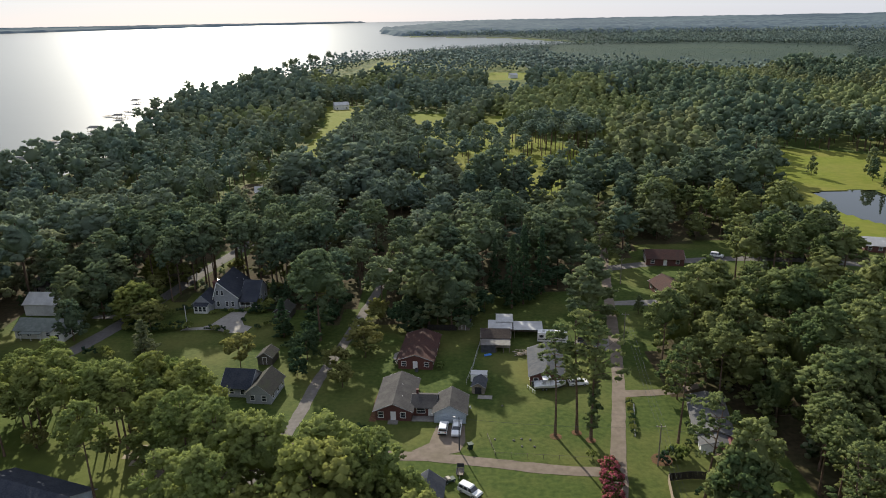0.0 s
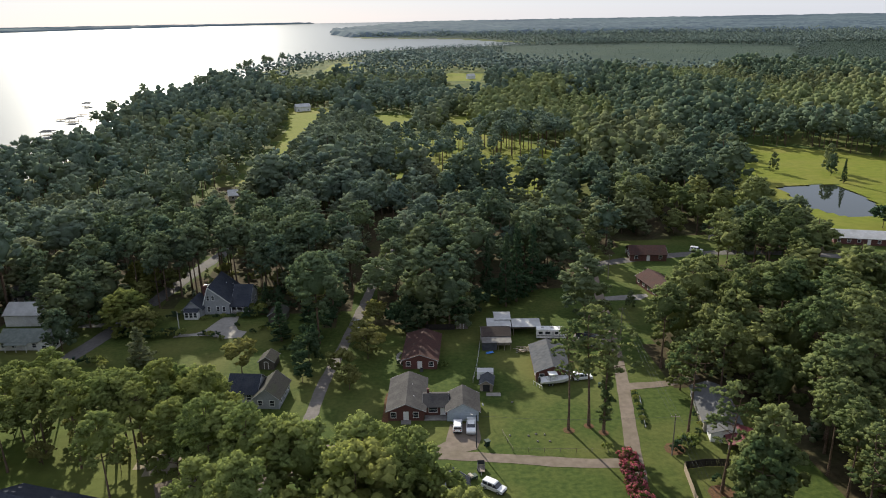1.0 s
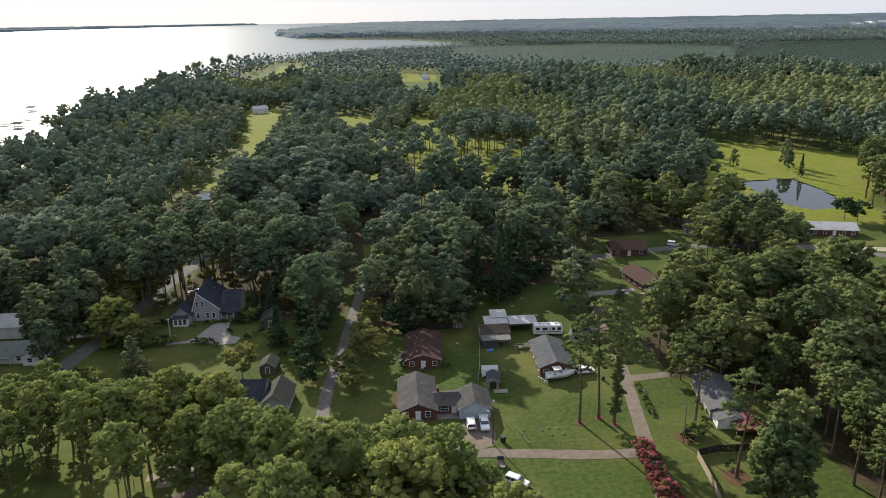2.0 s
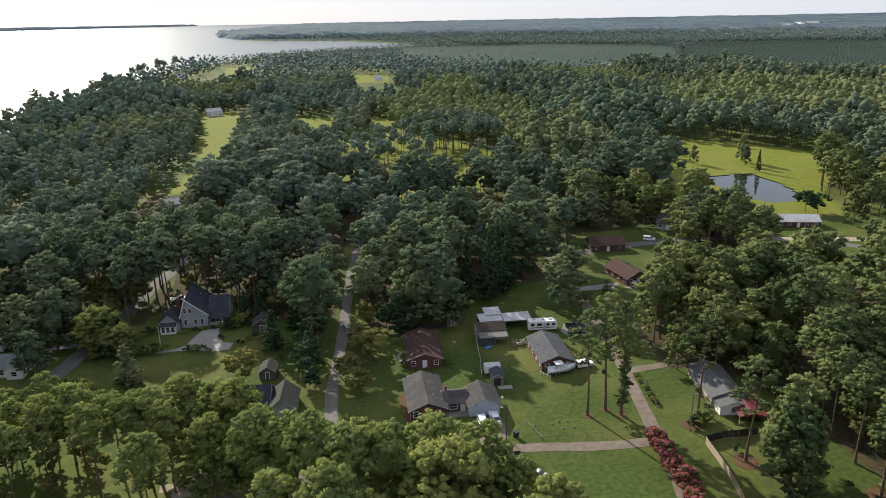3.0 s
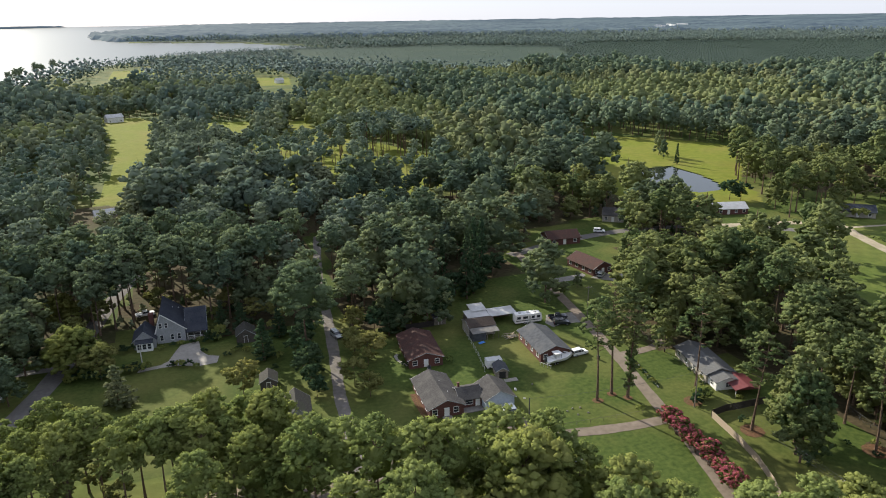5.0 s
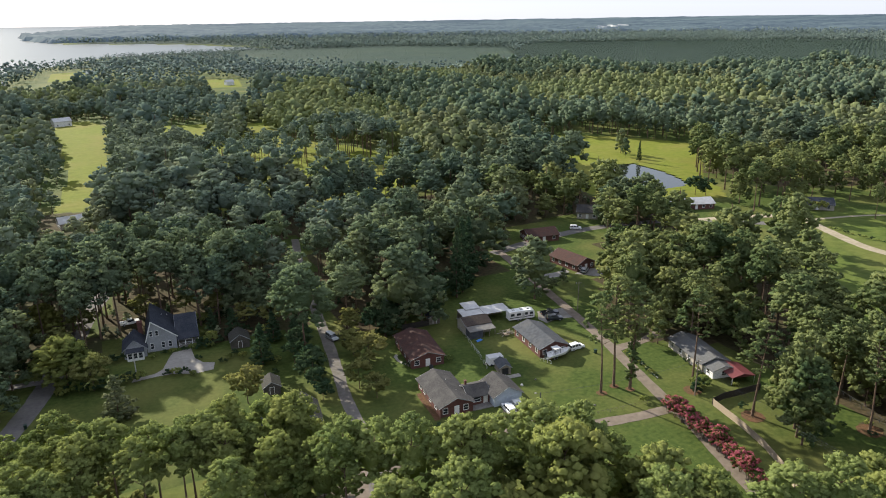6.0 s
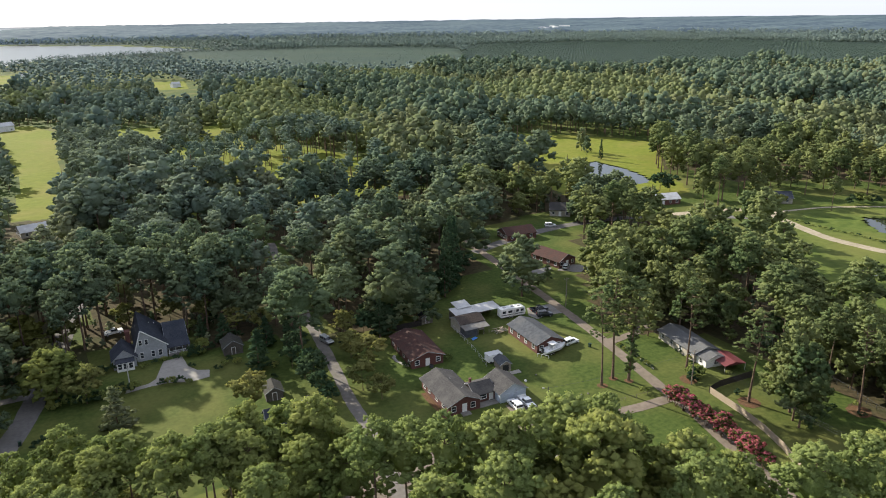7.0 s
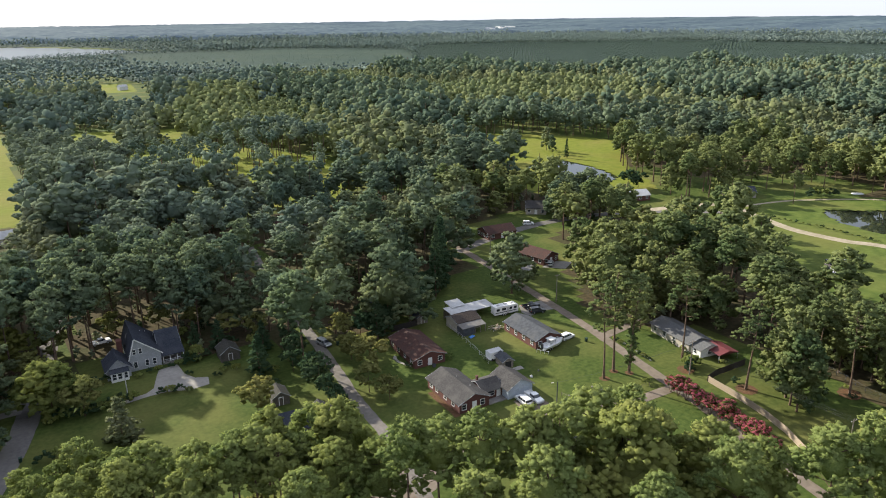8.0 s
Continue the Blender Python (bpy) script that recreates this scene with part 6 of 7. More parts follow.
suv(-1.4, 135.4, 84, CAR_WHITE, "white minivan parked before the garage")
pickup(1.5, 134.9, -96, CAR_WHITE, "white pickup truck parked before the garage")
suv(3.6, 113.6, -40, CAR_WHITE, "white suv parked on the front lawn")
suv(31.3, 154.6, 4, CAR_WHITE, "white suv parked beside the boat")
suv(-25.6, 191.2, -78, CAR_SILVER, "silver car parked beside the lane")
pickup(38.2, 177.4, -12, CAR_DARK, "black pickup truck on the gravel drive")
suv(37.2, 173.4, -16, CAR_DARK, "dark suv parked by the brick house")
pickup(-76.0, 229.0, 6, CAR_WHITE, "white pickup truck behind the large house")
suv(98.9, 247.6, -30, CAR_WHITE, "white car at the roadside")
suv(70.2, 203.0, 40, CAR_SILVER, "silver car under the carport roof")
suv(-46.0, 268.0, 10, CAR_WHITE, "white car among pines")
suv(18.0, 267.0, 30, CAR_WHITE, "white car parked among trees")

o = tagged(empty("motorhome", 28.6, 178.6, -8), "white travel trailer with dark windows", "camper")
profile(o, "body", [(-4.1, 0.55), (4.0, 0.55), (4.2, 1.6), (3.9, 2.9), (3.2, 3.15), (-4.1, 3.15)], 2.5, WHITE)
for x, w in ((-3.0, 1.1), (-1.0, 1.4), (1.4, 0.9), (3.0, 1.0)):
    part("window", Build().box(x, -1.26, 2.15, w, 0.05, 0.75), GLASS, o)
part("stripe", Build().box(-0.2, -1.262, 1.25, 7.4, 0.03, 0.22), CAR_DARK, o)
part("door", Build().box(0.4, -1.27, 1.6, 0.75, 0.05, 1.9), METAL_WHITE, o)
for x in (-2.4, 0.2, 2.2):
    part("roof_unit", Build().box(x, 0.1, 3.25, 0.8, 0.8, 0.24), METAL_WHITE, o)
wheels(o, (-1.2, -0.4), 2.5)

o = tagged(empty("boat_trailer", 23.6, 152.9, 3), "galvanised boat trailer on the grass", "trailer")
part("beam", Build().box(0, -0.5, 0.5, 6.6, 0.12, 0.14), METAL, o)
part("beam", Build().box(0, 0.5, 0.5, 6.6, 0.12, 0.14), METAL, o)
part("tongue", Build().box(4.0, 0, 0.5, 1.8, 0.12, 0.12), METAL, o)
for x in (-2.4, 0, 2.4):
    part("cross_beam", Build().box(x, 0, 0.5, 0.12, 1.2, 0.1), METAL, o)
wheels(o, (-1.2, -0.4), 2.1, 0.32)
o = tagged(empty("motorboat", 23.9, 152.7, 3, 0.58), "white open motorboat on a trailer", "boat")
o.scale = (1.05, 1.2, 1.15)
_v, _f = [], []
_st = [(-3.4, 1.1, 0.75), (-2.0, 1.18, 0.9), (0.0, 1.2, 0.95), (1.8, 1.0, 1.05), (3.0, 0.55, 1.2), (3.9, 0.05, 1.35)]
for sx, hw, hz in _st:
    kz = 0.0 if sx < 2 else 0.25 * (sx - 2)
    _v += [(sx, -hw, hz), (sx, -hw * 0.75, 0.25 + kz * 0.7), (sx, 0, kz), (sx, hw * 0.75, 0.25 + kz * 0.7), (sx, hw, hz)]
for i in range(len(_st) - 1):
    for j in range(4):
        _f.append((i * 5 + j, i * 5 + j + 1, i * 5 + j + 6, i * 5 + j + 5))
_f.append((0, 1, 2, 3, 4))
part("hull", Build().add(_v, _f), CAR_WHITE, o)
part("deck", Build().add([(s[0], k * s[1] * 0.97, s[2] - 0.08) for s in _st for k in (-1, 1)], [(2 * i, 2 * i + 2, 2 * i + 3, 2 * i + 1) for i in range(5)]), WHITE, o)
part("console", Build().box(-0.4, 0, 1.2, 0.8, 0.8, 0.7), WHITE, o)
part("hard_top", Build().box(-0.5, 0, 2.15, 2.0, 1.7, 0.1), WHITE, o)
for x in (-1.3, 0.3):
    for y in (-0.7, 0.7):
        part("top_post", Build().tube((x, y, 0.85), (x, y, 2.1), 0.03, 0.03, 5), METAL, o)
part("outboard", Build().box(-3.7, 0, 0.95, 0.5, 0.45, 1.0), CAR_DARK, o)
part("seat", Build().box(-1.7, 0, 1.05, 0.5, 1.1, 0.5), WHITE, o)

o = tagged(empty("golf_cart", -0.3, 117.2, 30), "small green utility cart on the lawn", "cart")
part("body", Build().box(0, 0, 0.55, 2.3, 1.15, 0.4), PLASTIC_GREEN, o)
part("seat", Build().box(-0.2, 0, 0.95, 0.6, 1.1, 0.4), BEIGE, o)
part("cargo_bed", Build().box(-0.95, 0, 0.9, 0.8, 1.15, 0.3), RUBBER, o)
wheels(o, (-0.8, 0.8), 1.2, 0.28)
o = tagged(empty("utility_trailer", 1.9, 119.9, 85), "small grey utility trailer on the lawn", "trailer")
part("deck", Build().box(0, 0, 0.5, 2.4, 1.4, 0.1), WOOD_GREY, o)
for s in (-1, 1):
    part("side_rail", Build().box(0, s * 0.7, 0.85, 2.4, 0.06, 0.5), METAL, o)
part("ramp", Build().box(1.25, 0, 1.05, 0.06, 1.4, 0.9), METAL, o)
part("tongue", Build().box(-1.8, 0, 0.45, 1.2, 0.1, 0.1), METAL, o)
wheels(o, (0,), 1.6, 0.3)


def bin_(x, y, rz, label):
    o = tagged(empty("wheeled_bin", x, y, rz), label, "bin")
    part("body", Build().add([(a * s, b * s, z) for z, s in ((0.06, 0.24), (1.0, 0.33)) for a, b in ((-1, -1), (1, -1), (1, 1), (-1, 1))], [(3, 2, 1, 0), (4, 5, 6, 7), (0, 1, 5, 4), (1, 2, 6, 5), (2, 3, 7, 6), (3, 0, 4, 7)]), PLASTIC_GREEN, o)
    part("lid", Build().box(0, 0, 1.05, 0.74, 0.76, 0.08), PLASTIC_GREEN, o)
    for s in (-1, 1):
        part("wheel", Build().tube((-0.3, s * 0.3, 0.1), (-0.3, s * 0.22, 0.1), 0.1, 0.1, 10), RUBBER, o)
    return o


b = bin_(4.2, 128.2, 20, "large dark green wheeled bin on the lawn")
b.scale = (1.5, 1.5, 1.25)
bin_(34.4, 150.2, 0, "dark green wheeled bin beside the road")
bin_(-22.5, 189.0, 0, "dark wheeled bin beside the lane")
bin_(-100.5, 178.0, 0, "dark wheeled bin beside the road")

# ---- fences, poles, wires ----


def board_fence(points, h, material, label, board=0.3, gap=0.012):
    """Upright boards on posts and rails along a line."""
    o = tagged(empty("wooden_fence", *points[0]), label, "fence")
    bx, by = points[0]
    me = Build().box(0, 0, h / 2 + 0.03, board - gap, 0.03, h).mesh("board", material)
    pm = Build().box(0, 0, h / 2, 0.12, 0.12, h).mesh("post", material)
    for (x0, y0), (x1, y1) in zip(points[:-1], points[1:]):
        d = math.hypot(x1 - x0, y1 - y0)
        a = math.degrees(math.atan2(y1 - y0, x1 - x0))
        n = int(d / board)
        for i in range(n):
            u = (i + 0.5) / n
            q = new("board", me)
            q.parent = o
            q.matrix_basis = pose(x0 + (x1 - x0) * u - bx, y0 + (y1 - y0) * u - by, 0, 0, 0, a) @ pose(0, 0.008 * math.sin(i * 2.3), 0, 0, 0.5 * math.sin(i * 1.7), 0)
        m = max(1, int(d / 2.6))
        for i in range(m + 1):
            u = i / m
            q = new("post", pm)
            q.parent = o
            q.matrix_basis = pose(x0 + (x1 - x0) * u - bx, y0 + (y1 - y0) * u - by, 0, 0, 0, a) @ pose(0, 0.1, 0)
        for z in (0.4, h - 0.3):
            part("rail", Build().box((x0 + x1) / 2 - bx, (y0 + y1) / 2 - by, z, d, 0.05, 0.1, a), material, o)
    return o


def wire_fence(points, h, material, label, step=2.6, category="fence", wires=4):
    """Posts with thin wires between them."""
    o = tagged(empty("wire_fence", *points[0]), label, category)
    bx, by = points[0]
    pm = Build().tube((0, 0, 0), (0, 0, h + 0.08), 0.045, 0.045, 6).mesh("post", material)
    for (x0, y0), (x1, y1) in zip(points[:-1], points[1:]):
        d = math.hypot(x1 - x0, y1 - y0)
        m = max(1, int(d / step))
        for i in range(m + 1):
            q = new("post", pm)
            q.parent = o
            q.matrix_basis = pose(x0 + (x1 - x0) * i / m - bx, y0 + (y1 - y0) * i / m - by, 0)
        for k in range(wires):
            z = h * (k + 1) / wires
            part("top_rail" if k == wires - 1 else "wire", Build().tube((x0 - bx, y0 - by, z), (x1 - bx, y1 - by, z), 0.03 if k == wires - 1 else 0.008, 0.03 if k == wires - 1 else 0.008, 4), material, o)
    return o


FENCE_TAN = mat("tan_fence_boards", (0.27, 0.21, 0.15), (0.40, 0.32, 0.235), 3.0, 0.85, bump=0.2, c3=(0.22, 0.19, 0.15), scale3=0.5)
FENCE_DARK = mat("dark_fence_boards", (0.022, 0.018, 0.016), (0.045, 0.038, 0.033), 3.0, 0.85, bump=0.2)
board_fence([(41.7, 116.2), (40.0, 106), (38.2, 99), (35.6, 92.5), (31.8, 86)], 1.7, FENCE_TAN, "tan wooden board fence along the sandy road")
board_fence([(41.9, 116.4), (46.2, 117.0), (50.6, 116.6), (57, 116.2)], 1.8, FENCE_DARK, "dark wooden board fence behind the garden")
board_fence([(-6, 187.5), (2.4, 187.0)], 1.8, FENCE_DARK, "dark wooden privacy fence by the sheds")
wire_fence([(71.4, 106), (70.1, 99.6), (67.3, 91.3), (66.0, 84)], 1.5, METAL, "chain-link fence along the wood edge")
wire_fence([(4.2, 155.5), (6.2, 164), (9.4, 182)], 1.2, METAL_WHITE, "thin wire fence between the two yards")
wire_fence([(8.0, 132.5), (9.2, 125.6), (28.6, 123.4)], 0.9, WOOD_GREY, "low wire and post fence along the lawn", 3.2, wires=3)
o = tagged(empty("picket_rail", 19.6, 151.8, -62), "short white handrail at the house corner", "rail")
part("rail", Build().box(0, 0, 0.9, 3.4, 0.08, 0.08), WHITE, o)
for x in (-1.6, -0.5, 0.6, 1.6):
    part("post", Build().box(x, 0, 0.45, 0.08, 0.08, 0.9), WHITE, o)
o = tagged(empty("edging_beam", 41.4, 140.5, 77), "long white timber edging a planting strip", "edging")
part("beam", Build().box(0, 0, 0.14, 9.0, 0.2, 0.24), METAL_WHITE, o)
part("beam", Build().box(-6.8, 0, 0.12, 4.2, 0.18, 0.2), METAL_WHITE, o)


def pole(x, y, h, arm=0.0, lamp=False, material=None, label="tall wooden utility pole with a crossarm", rz=0):
    o = tagged(empty("utility_pole", x, y, rz), label, "pole")
    part("pole_shaft", Build().tube((0, 0, 0), (0, 0, h), 0.15, 0.1, 8), material or WOOD_GREY, o)
    if arm:
        part("crossarm", Build().box(0, 0, h - 0.5, arm, 0.1, 0.12), WOOD_GREY, o)
        for s in (-0.9, 0.9):
            part("insulator", Build().tube((s * arm / 2, 0, h - 0.44), (s * arm / 2, 0, h - 0.25), 0.05, 0.03, 6), WHITE, o)
    if lamp:
        part("lamp_arm", Build().tube((0, 0, h - 0.4), (0.9, 0, h - 0.2), 0.03, 0.03, 5), METAL, o)
        part("lamp_head", Build().box(1.1, 0, h - 0.22, 0.5, 0.24, 0.16), METAL_WHITE, o)
    return o


def wire(a, b, sag, label="thin black overhead power line between poles"):
    o = tagged(empty("power_line", a[0], a[1]), label, "power line")
    n = 12
    p = [Vector(a).lerp(Vector(b), i / n) - Vector((a[0], a[1], 0)) - Vector((0, 0, sag * 4 * (i / n) * (1 - i / n))) for i in range(n + 1)]
    v = [(q.x + 0.018 * a, q.y + 0.018 * b, q.z + 0.018 * c) for q in p for a, b, c in ((1, 0, 0), (0, 1, 0.6), (-1, 0, 0), (0, -1, -0.6))]
    bd = Build().add(v, [(i * 4 + k, i * 4 + (k + 1) % 4, i * 4 + 4 + (k + 1) % 4, i * 4 + 4 + k) for i in range(n) for k in range(4)])
    part("cable", bd, METAL, o)
    return o


POLES = [(47.5, 176, 9.5), (41.2, 121.3, 9.5), (36.5, 80, 9.5)]
for x, y, h in POLES:
    pole(x, y, h, 1.8, rz=-8)
for (x0, y0, h0), (x1, y1, h1) in zip(POLES[:-1], POLES[1:]):
    for s in (-0.8, 0, 0.8):
        wire((x0 + s, y0, h0 - 0.3), (x1 + s, y1, h1 - 0.3), 0.9)
pole(1.9, 127.8, 7.8, 0, True, METAL, "grey pole with a yard lamp beside the garage", 150)
pole(-76.6, 192.0, 7.0, 0, False, METAL_WHITE, "slim pale pole beside the driveway")
pole(-107.0, 206.0, 9.0, 1.6, label="wooden utility pole beside the asphalt road")
pole(57.5, 222.0, 9.0, 1.6, label="wooden utility pole by the far houses")
wire((1.9, 127.8, 7.6), (41.2, 121.3, 9.0), 0.8)
wire((41.2, 121.3, 8.4), (55.0, 128.0, 3.6), 0.4)

# ---- crape myrtles, hedges, bushes ----


def bush(name, h, r, leaf, label, category, seed, flower=None, stems=0, n=14):
    rng = np.random.default_rng(seed)
    o = tagged(empty(name, 0, 0), label, category)
    p = hard_pads(rng, h, r, 0.12 if stems else -0.1, n)
    p[:, 3:6] *= 0.8 * r / 1.6
    v, q, nr = pads_mesh(p, 6, 8, 0.24, rng, (0.35, 0.55))
    c = new("crown", np_mesh("crown", v, q, leaf, True, normals=nr))
    c.parent = o
    if flower:
        p2 = p[p[:, 2] > h * 0.3].copy()
        p2[:, 3:6] *= 1.06
        v, q, nr = pads_mesh(p2, 8, 9, 0.22, rng, (0.28, 0.45), 0.3, 0.0)
        c = new("blossom", np_mesh("blossom", v, q, flower, True, normals=nr))
        c.parent = o
    if stems:
        for i in range(stems):
            a = i * 6.28 / stems
            part("stem", Build().tube((0.12 * math.cos(a), 0.12 * math.sin(a), 0), (r * 0.5 * math.cos(a), r * 0.5 * math.sin(a), h * 0.6), 0.06, 0.03, 5), BARK, o)
    return o


MYRTLES = [bush("crape_myrtle", 4.6, 1.9, LEAF_MYRTLE, "crape myrtle covered in pink-red blossom", "shrub", 300 + i, FLOWER, 4, 16) for i in range(3)]
BUSHES = [bush("garden_bush", 1.6, 1.2, LEAF_DARK if i else LEAF_HARD, "low rounded green garden bush", "bush", 310 + i) for i in range(2)]


def spread(kinds, rows, group, label=""):
    for i, (x, y, s) in enumerate(rows):
        src = kinds[i % len(kinds)]
        m = pose(x, y, 0, 0, 0, 61 * i) @ Matrix.Scale(s, 4)
        if src.name not in used:
            used.add(src.name)
            src.matrix_basis = m
            t = src
        else:
            keep = src.matrix_basis.copy()
            src.matrix_basis = Matrix.Identity(4)
            t = copy_thing(src, m)
            src.matrix_basis = keep
        tagged(t, label, group=group)


spread(MYRTLES, [(30.4 - 0.025 * i * i * 0.75 - 0.12 * i, 118.6 - 2.35 * i, 0.98 + 0.07 * ((i * 5) % 4)) for i in range(13)], "crape myrtle row")
spread(BUSHES, [(45.6, 123.8, 1.9), (44.2, 123.0, 1.7), (47.0, 124.4, 1.5), (42.6, 122.4, 1.1), (45.2, 125.4, 1.2)], "bushes under the pine")
spread(BUSHES, [(41.6 - 0.24 * i, 146.5 - 1.5 * i, 0.6 + 0.1 * (i % 3)) for i in range(10)], "bushes along the road")
spread(BUSHES, [(-61.5, 203.0, 1.1), (-59.5, 201.4, 1.2), (-57.0, 202.0, 1.2), (-63.6, 203.0, 0.8), (-72, 201.8, 0.9), (-69, 203.4, 0.8), (-66.8, 203.2, 0.9), (-79.5, 204, 1.3), (-60, 208.5, 1.5)], "bushes at the large house")
spread(BUSHES, [(-93.5 + 1.75 * k, 190.2 + 0.7 * math.sin(k * 0.9), 1.45 + 0.25 * ((k * 7) % 4) / 3) for k in range(11)] + [(-69.6, 190.0, 1.1), (-67.6, 189.4, 1.25), (-65.6, 188.6, 1.15), (-63.6, 186.8, 0.9), (-55.5, 190.8, 0.9), (-53.4, 192.6, 0.9), (-52, 194.4, 1.0), (-50.4, 191.4, 1.1)], "hedge along the driveway", "clipped dark green hedge bush by the driveway")
spread(BUSHES, [(-93.5, 175, 1.7), (-96.5, 174.4, 1.6), (-91, 172.6, 1.4), (-58.4, 203.2, 1.8), (-56.4, 204.4, 1.9), (-54.6, 203.6, 1.5), (-57, 220, 2.2), (-50, 220.5, 2.0), (-55.8, 207, 1.6), (-61.0, 196.0, 0.8), (-85, 200, 1.7), (-82, 204, 1.5), (-41, 203.5, 2.0), (-47, 206, 1.8)], "shrubs round the large house", "rounded dark shrub near the large house")
spread(BUSHES, [(192.4 - 0.9 * math.sin(k * 0.42) + 0.3 * (k % 3), 198.5 - 2.6 * k, 0.5 + 0.12 * ((k * 5) % 4)) for k in range(21)], "tufts along the sandy track", "low brownish grass tuft beside the sandy track")
spread(BUSHES, [(212, 219, 3.2), (239, 199.5, 3.0), (244.4, 198.5, 3.4), (249, 195.5, 2.8)], "pond shrubs", "broad pale green shrub beside the pond path")
spread(BUSHES, [(-17.4, 131.5, 2.0), (-20.0, 133.5, 1.7), (-2.2, 164.0, 1.1), (-13.4, 166.5, 0.9), (-19.5, 174, 1.2), (-21, 184, 1.4), (28.6, 124.6, 1.0), (-5.4, 142.2, 0.8), (-6.0, 149, 1.0), (52, 135, 0.9), (51.4, 131, 0.9), (49.5, 128.5, 0.8), (53, 120, 0.8), (46.5, 112, 1.0), (49, 194, 1.6), (-34.8, 172, 1.2), (-43, 184, 1.3), (-45, 178, 1.0)], "garden bushes")
spread(BUSHES, [(47.5, 95.5, 0.9), (50.5, 96.2, 0.8), (49.0, 94.2, 0.7), (62.0, 91.5, 0.8), (65.0, 94.4, 0.9), (60, 97, 0.7), (-87, 168, 1.5), (-90, 165, 1.3), (-84, 163.5, 1.2)], "bushes round tree beds")

# ---- clutter ----
rng = np.random.default_rng(77)
o = tagged(empty("lumber_pile", 19.6, 171.5, 20), "heap of old boards and scrap beside the brick house", "lumber pile")
for i in range(26):
    part("plank", Build().box(rng.uniform(-1.6, 1.6), rng.uniform(-1.3, 1.3), 0.1 + rng.uniform(0, 0.7), rng.uniform(1.2, 2.8), 0.18, 0.06, rng.uniform(0, 180), rng.uniform(-12, 12)), (WOOD_GREY, BEIGE, FENCE_TAN)[i % 3], o)
o = tagged(empty("tarp", 10.4, 171.0, 10), "crumpled blue tarpaulin beside the workshop", "tarp")
_v = [(x * 0.4 - 1, y * 0.35 - 0.5, 0.12 + 0.28 * abs(math.sin(3 * x + 2 * y))) for y in range(4) for x in range(6)]
part("cloth", Build().add(_v, [(j * 6 + i, j * 6 + i + 1, j * 6 + i + 7, j * 6 + i + 6) for j in range(3) for i in range(5)]), BLUE, o)
for i, (x, y) in enumerate([(13.5, 131), (15.2, 131.6), (17.0, 131.2), (15.0, 128.8), (17.6, 128.6), (12.2, 145.2), (9.5, 131.5)]):
    o = tagged(empty("garden_stone", x, y, 40 * i), "small pale stone in the lawn", "stone", "lawn stones")
    part("stone", Build().add([(0.3 * math.cos(a * 1.05) * s, 0.22 * math.sin(a * 1.05) * s, z) for z, s in ((0, 1), (0.18, 0.85), (0.26, 0.4)) for a in range(6)], [(k * 6 + a, k * 6 + (a + 1) % 6, k * 6 + 6 + (a + 1) % 6, k * 6 + 6 + a) for k in range(2) for a in range(6)] + [tuple(range(12, 18))]), CONCRETE, o)
o = tagged(empty("air_conditioner", -8.2, 162.6, -7), "grey outdoor air conditioning unit beside the house", "air conditioner")
part("cabinet", Build().box(0, 0, 0.45, 0.8, 0.8, 0.8), METAL, o)
part("fan_grille", Build().tube((0, 0, 0.85), (0, 0, 0.9), 0.32, 0.32, 12), RUBBER, o)
o = tagged(empty("satellite_dish", 4.6, 139.5, -60, 2.9), "small white satellite dish on the garage corner", "dish")
part("dish", Build().add([(0.4 * s * math.cos(a * 0.7854), -0.1 + 0.14 * s * s, 0.3 + 0.4 * s * math.sin(a * 0.7854)) for s in (0.1, 0.6, 1.0) for a in range(8)], [(k * 8 + a, k * 8 + (a + 1) % 8, k * 8 + 8 + (a + 1) % 8, k * 8 + 8 + a) for k in range(2) for a in range(8)] + [tuple(range(8))]), WHITE, o)
part("arm", Build().tube((0, -0.1, 0.3), (0, 0.1, -0.2), 0.03, 0.03, 5), METAL, o)

pickup(150.8, 144.0, 40, CAR_DARK, "old dark pickup truck on the rough grass")
o = tagged(empty("motorboat", 154.0, 141.0, 20, 0.3), "small white cabin boat stored on the grass", "boat")
profile(o, "hull", [(-2.6, 0.0), (1.8, 0.0), (3.0, 0.9), (-2.7, 0.8)], 2.0, CAR_WHITE)
profile(o, "cabin", [(-1.4, 0.75), (1.2, 0.75), (0.6, 1.7), (-1.2, 1.7)], 1.5, WHITE, taper=0.15)
part("keel_block", Build().box(0, 0, -0.15, 2.6, 0.5, 0.3), WOOD_GREY, o)
o = tagged(empty("utility_trailer", 146.2, 142.6, 15), "flat rusty trailer loaded with boards", "trailer")
part("deck", Build().box(0, 0, 0.7, 6.0, 2.1, 0.14), WOOD_OLD, o)
for k in range(5):
    part("plank", Build().box(0.2 * k - 0.3, -0.8 + 0.4 * k, 0.84, 4.2, 0.3, 0.12, 4 * k - 8), FENCE_TAN, o)
wheels(o, (-0.5, 0.5), 2.0, 0.34)
o = tagged(empty("rowing_boat", 264, 190, -35), "upturned pale rowing boat on the bank", "boat")
profile(o, "hull", [(-3.0, 0.35), (-2.2, 0.05), (2.2, 0.05), (3.2, 0.4), (2.4, 0.75), (-2.6, 0.75)], 1.5, CAR_WHITE)

# ---- docks on the river ----


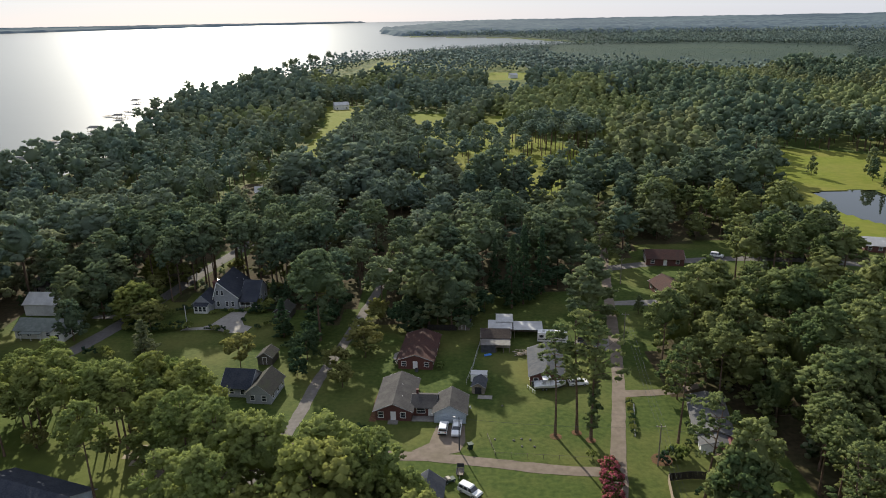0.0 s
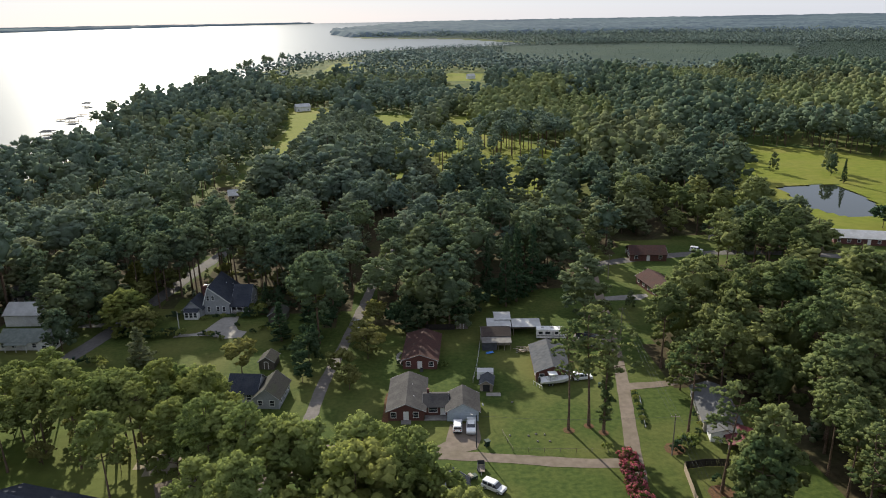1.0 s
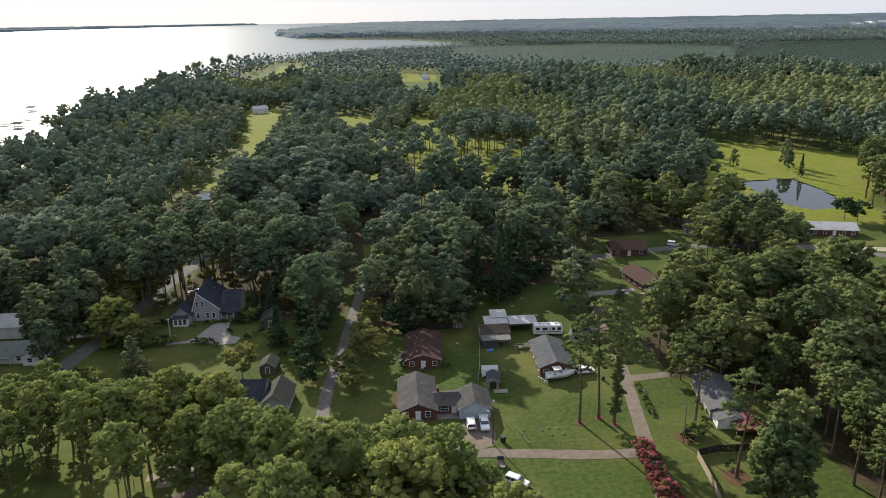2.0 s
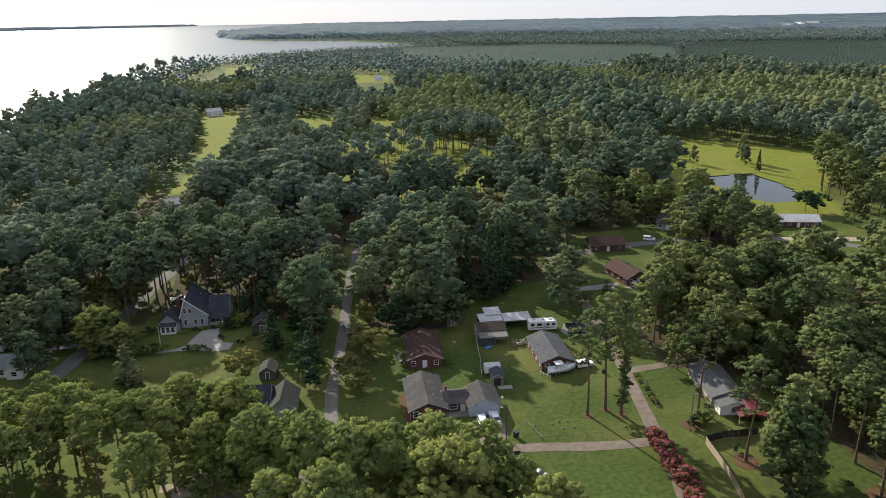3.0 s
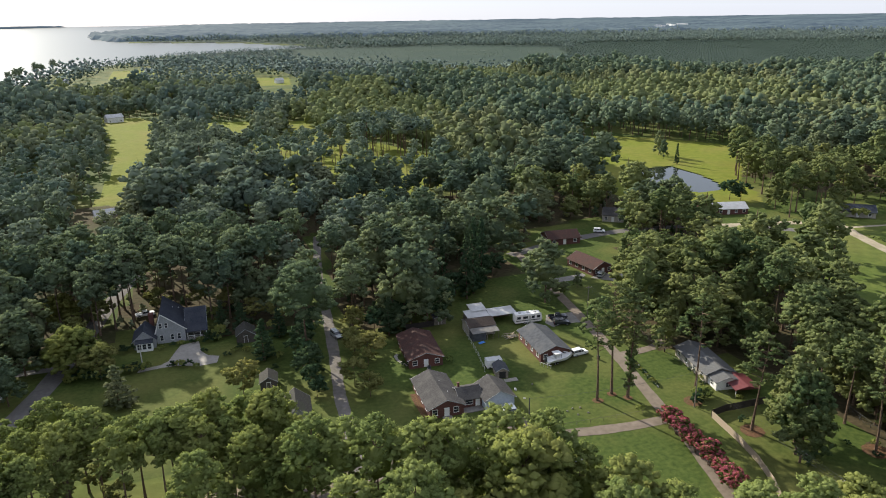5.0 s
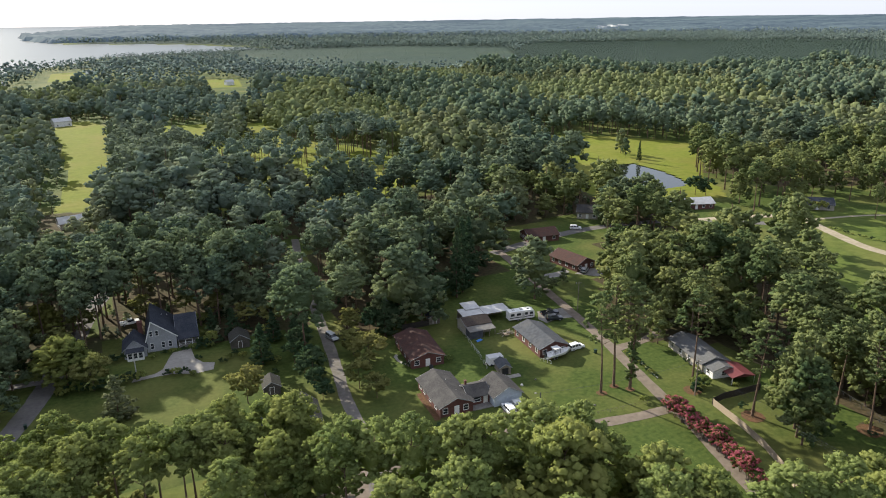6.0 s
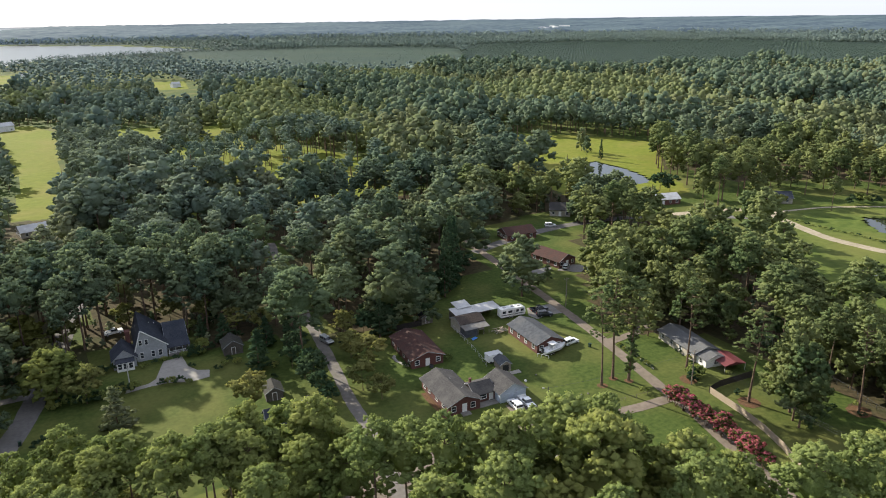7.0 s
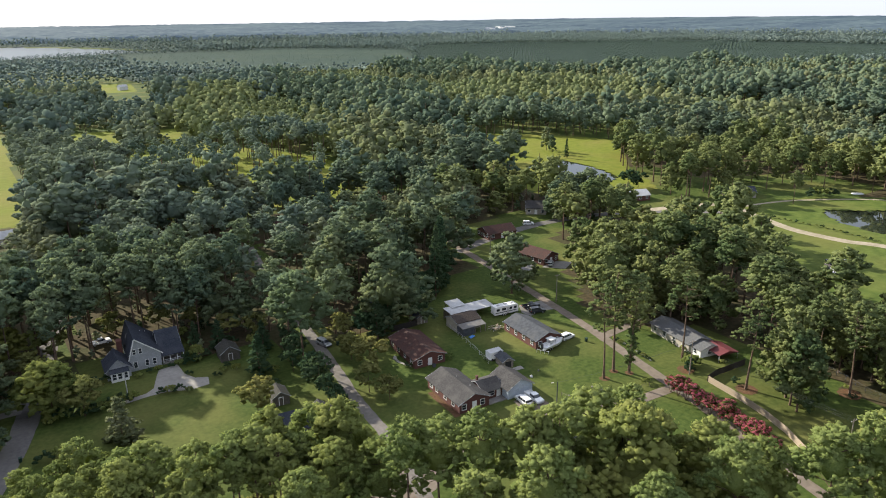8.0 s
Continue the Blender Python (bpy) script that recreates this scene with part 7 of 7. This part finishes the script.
def dock(x, y, shore_x, roofed, label):
    o = tagged(empty("dock", x, y, 0, -1.0), label, "dock")
    L = shore_x - x
    part("walkway", Build().box(L / 2, 0, 1.3, L, 1.6, 0.2), WOOD_GREY, o)
    part("platform", Build().box(0, 0, 1.28, 9, 8, 0.2), WOOD_GREY, o)
    for i in range(int(L / 8) + 1):
        for s in (-0.7, 0.7):
            part("pile", Build().tube((i * 8, s, -2.5), (i * 8, s, 1.9), 0.14, 0.14, 6), WOOD_GREY, o)
    if roofed:
        for a in (-4, 4):
            for b in (-3.5, 3.5):
                part("post", Build().tube((a, b, -2.5), (a, b, 4.4), 0.14, 0.14, 6), WOOD_GREY, o)
        for s in (-1, 1):
            q = [(-5.2, s * 4.4, 4.2), (5.2, s * 4.4, 4.2), (3.0, 0, 5.6), (-3.0, 0, 5.6)]
            part("roof", Build().slab(*(q if s < 0 else q[::-1]), 0.12), SHINGLE_DARK, o)
    return o


for x, y, sx, rf in [(-341, 800, -246, 1), (-304, 671, -252, 1), (-290, 592, -238, 1), (-349, 1009, -240, 1), (-272, 454, -226, 1), (-276, 438, -228, 0), (-300, 545, -232, 0), (-318, 725, -258, 0), (-322, 690, -254, 0)]:
    dock(x, y, sx, rf, "wooden dock with a roofed boat house over the river" if rf else "long wooden pier over the river")

# ---- far buildings ----
for x, y, w, l in [(98, 1040, 11, 8), (-70, 1370, 13, 9), (-186, 1190, 12, 9)]:
    h = tagged(empty("far_building", x, y, 15), "long low white building in a clearing of the woods", "building")
    block(h, -w / 2, w / 2, -l / 2, l / 2, 4.5, 2.5, "x", WHITE, METAL_WHITE, 0.5)
for i in range(9):
    X0, Y0, Z0, K0 = far_map(np.array(2420.0 + 52 * i), np.array(3200.0 + 34 * i + 60 * (i % 3)))
    h = tagged(empty("far_house", float(X0), float(Y0), 20 * i, float(Z0) + 14 * float(K0)), "tiny white house near the horizon", "house", "houses near the horizon")
    block(h, -9 - i % 3 * 4, 9, -6, 6, 7.0, 3.0, "x", WHITE, METAL_WHITE, 0.4)
for x, y, rz in [(-203, 560, 10), (-190, 470, -20), (-215, 640, 0), (-232, 700, 15)]:
    house_plain("house", x, y, rz, 13, 9, 3.2, 2.4, WHITE, SHINGLE, "pale shore house among pines", along="x")
house_plain("house", -91, 357, 12, 13, 8, 2.7, 2.0, BEIGE, METAL_WHITE, "low house at the foot of the fairway", along="x")
house_plain("house", 14, 303, -10, 15, 9, 2.7, 2.0, BRICK, SHINGLE_BROWN, "red-brown roofed house deep in the trees", along="x")
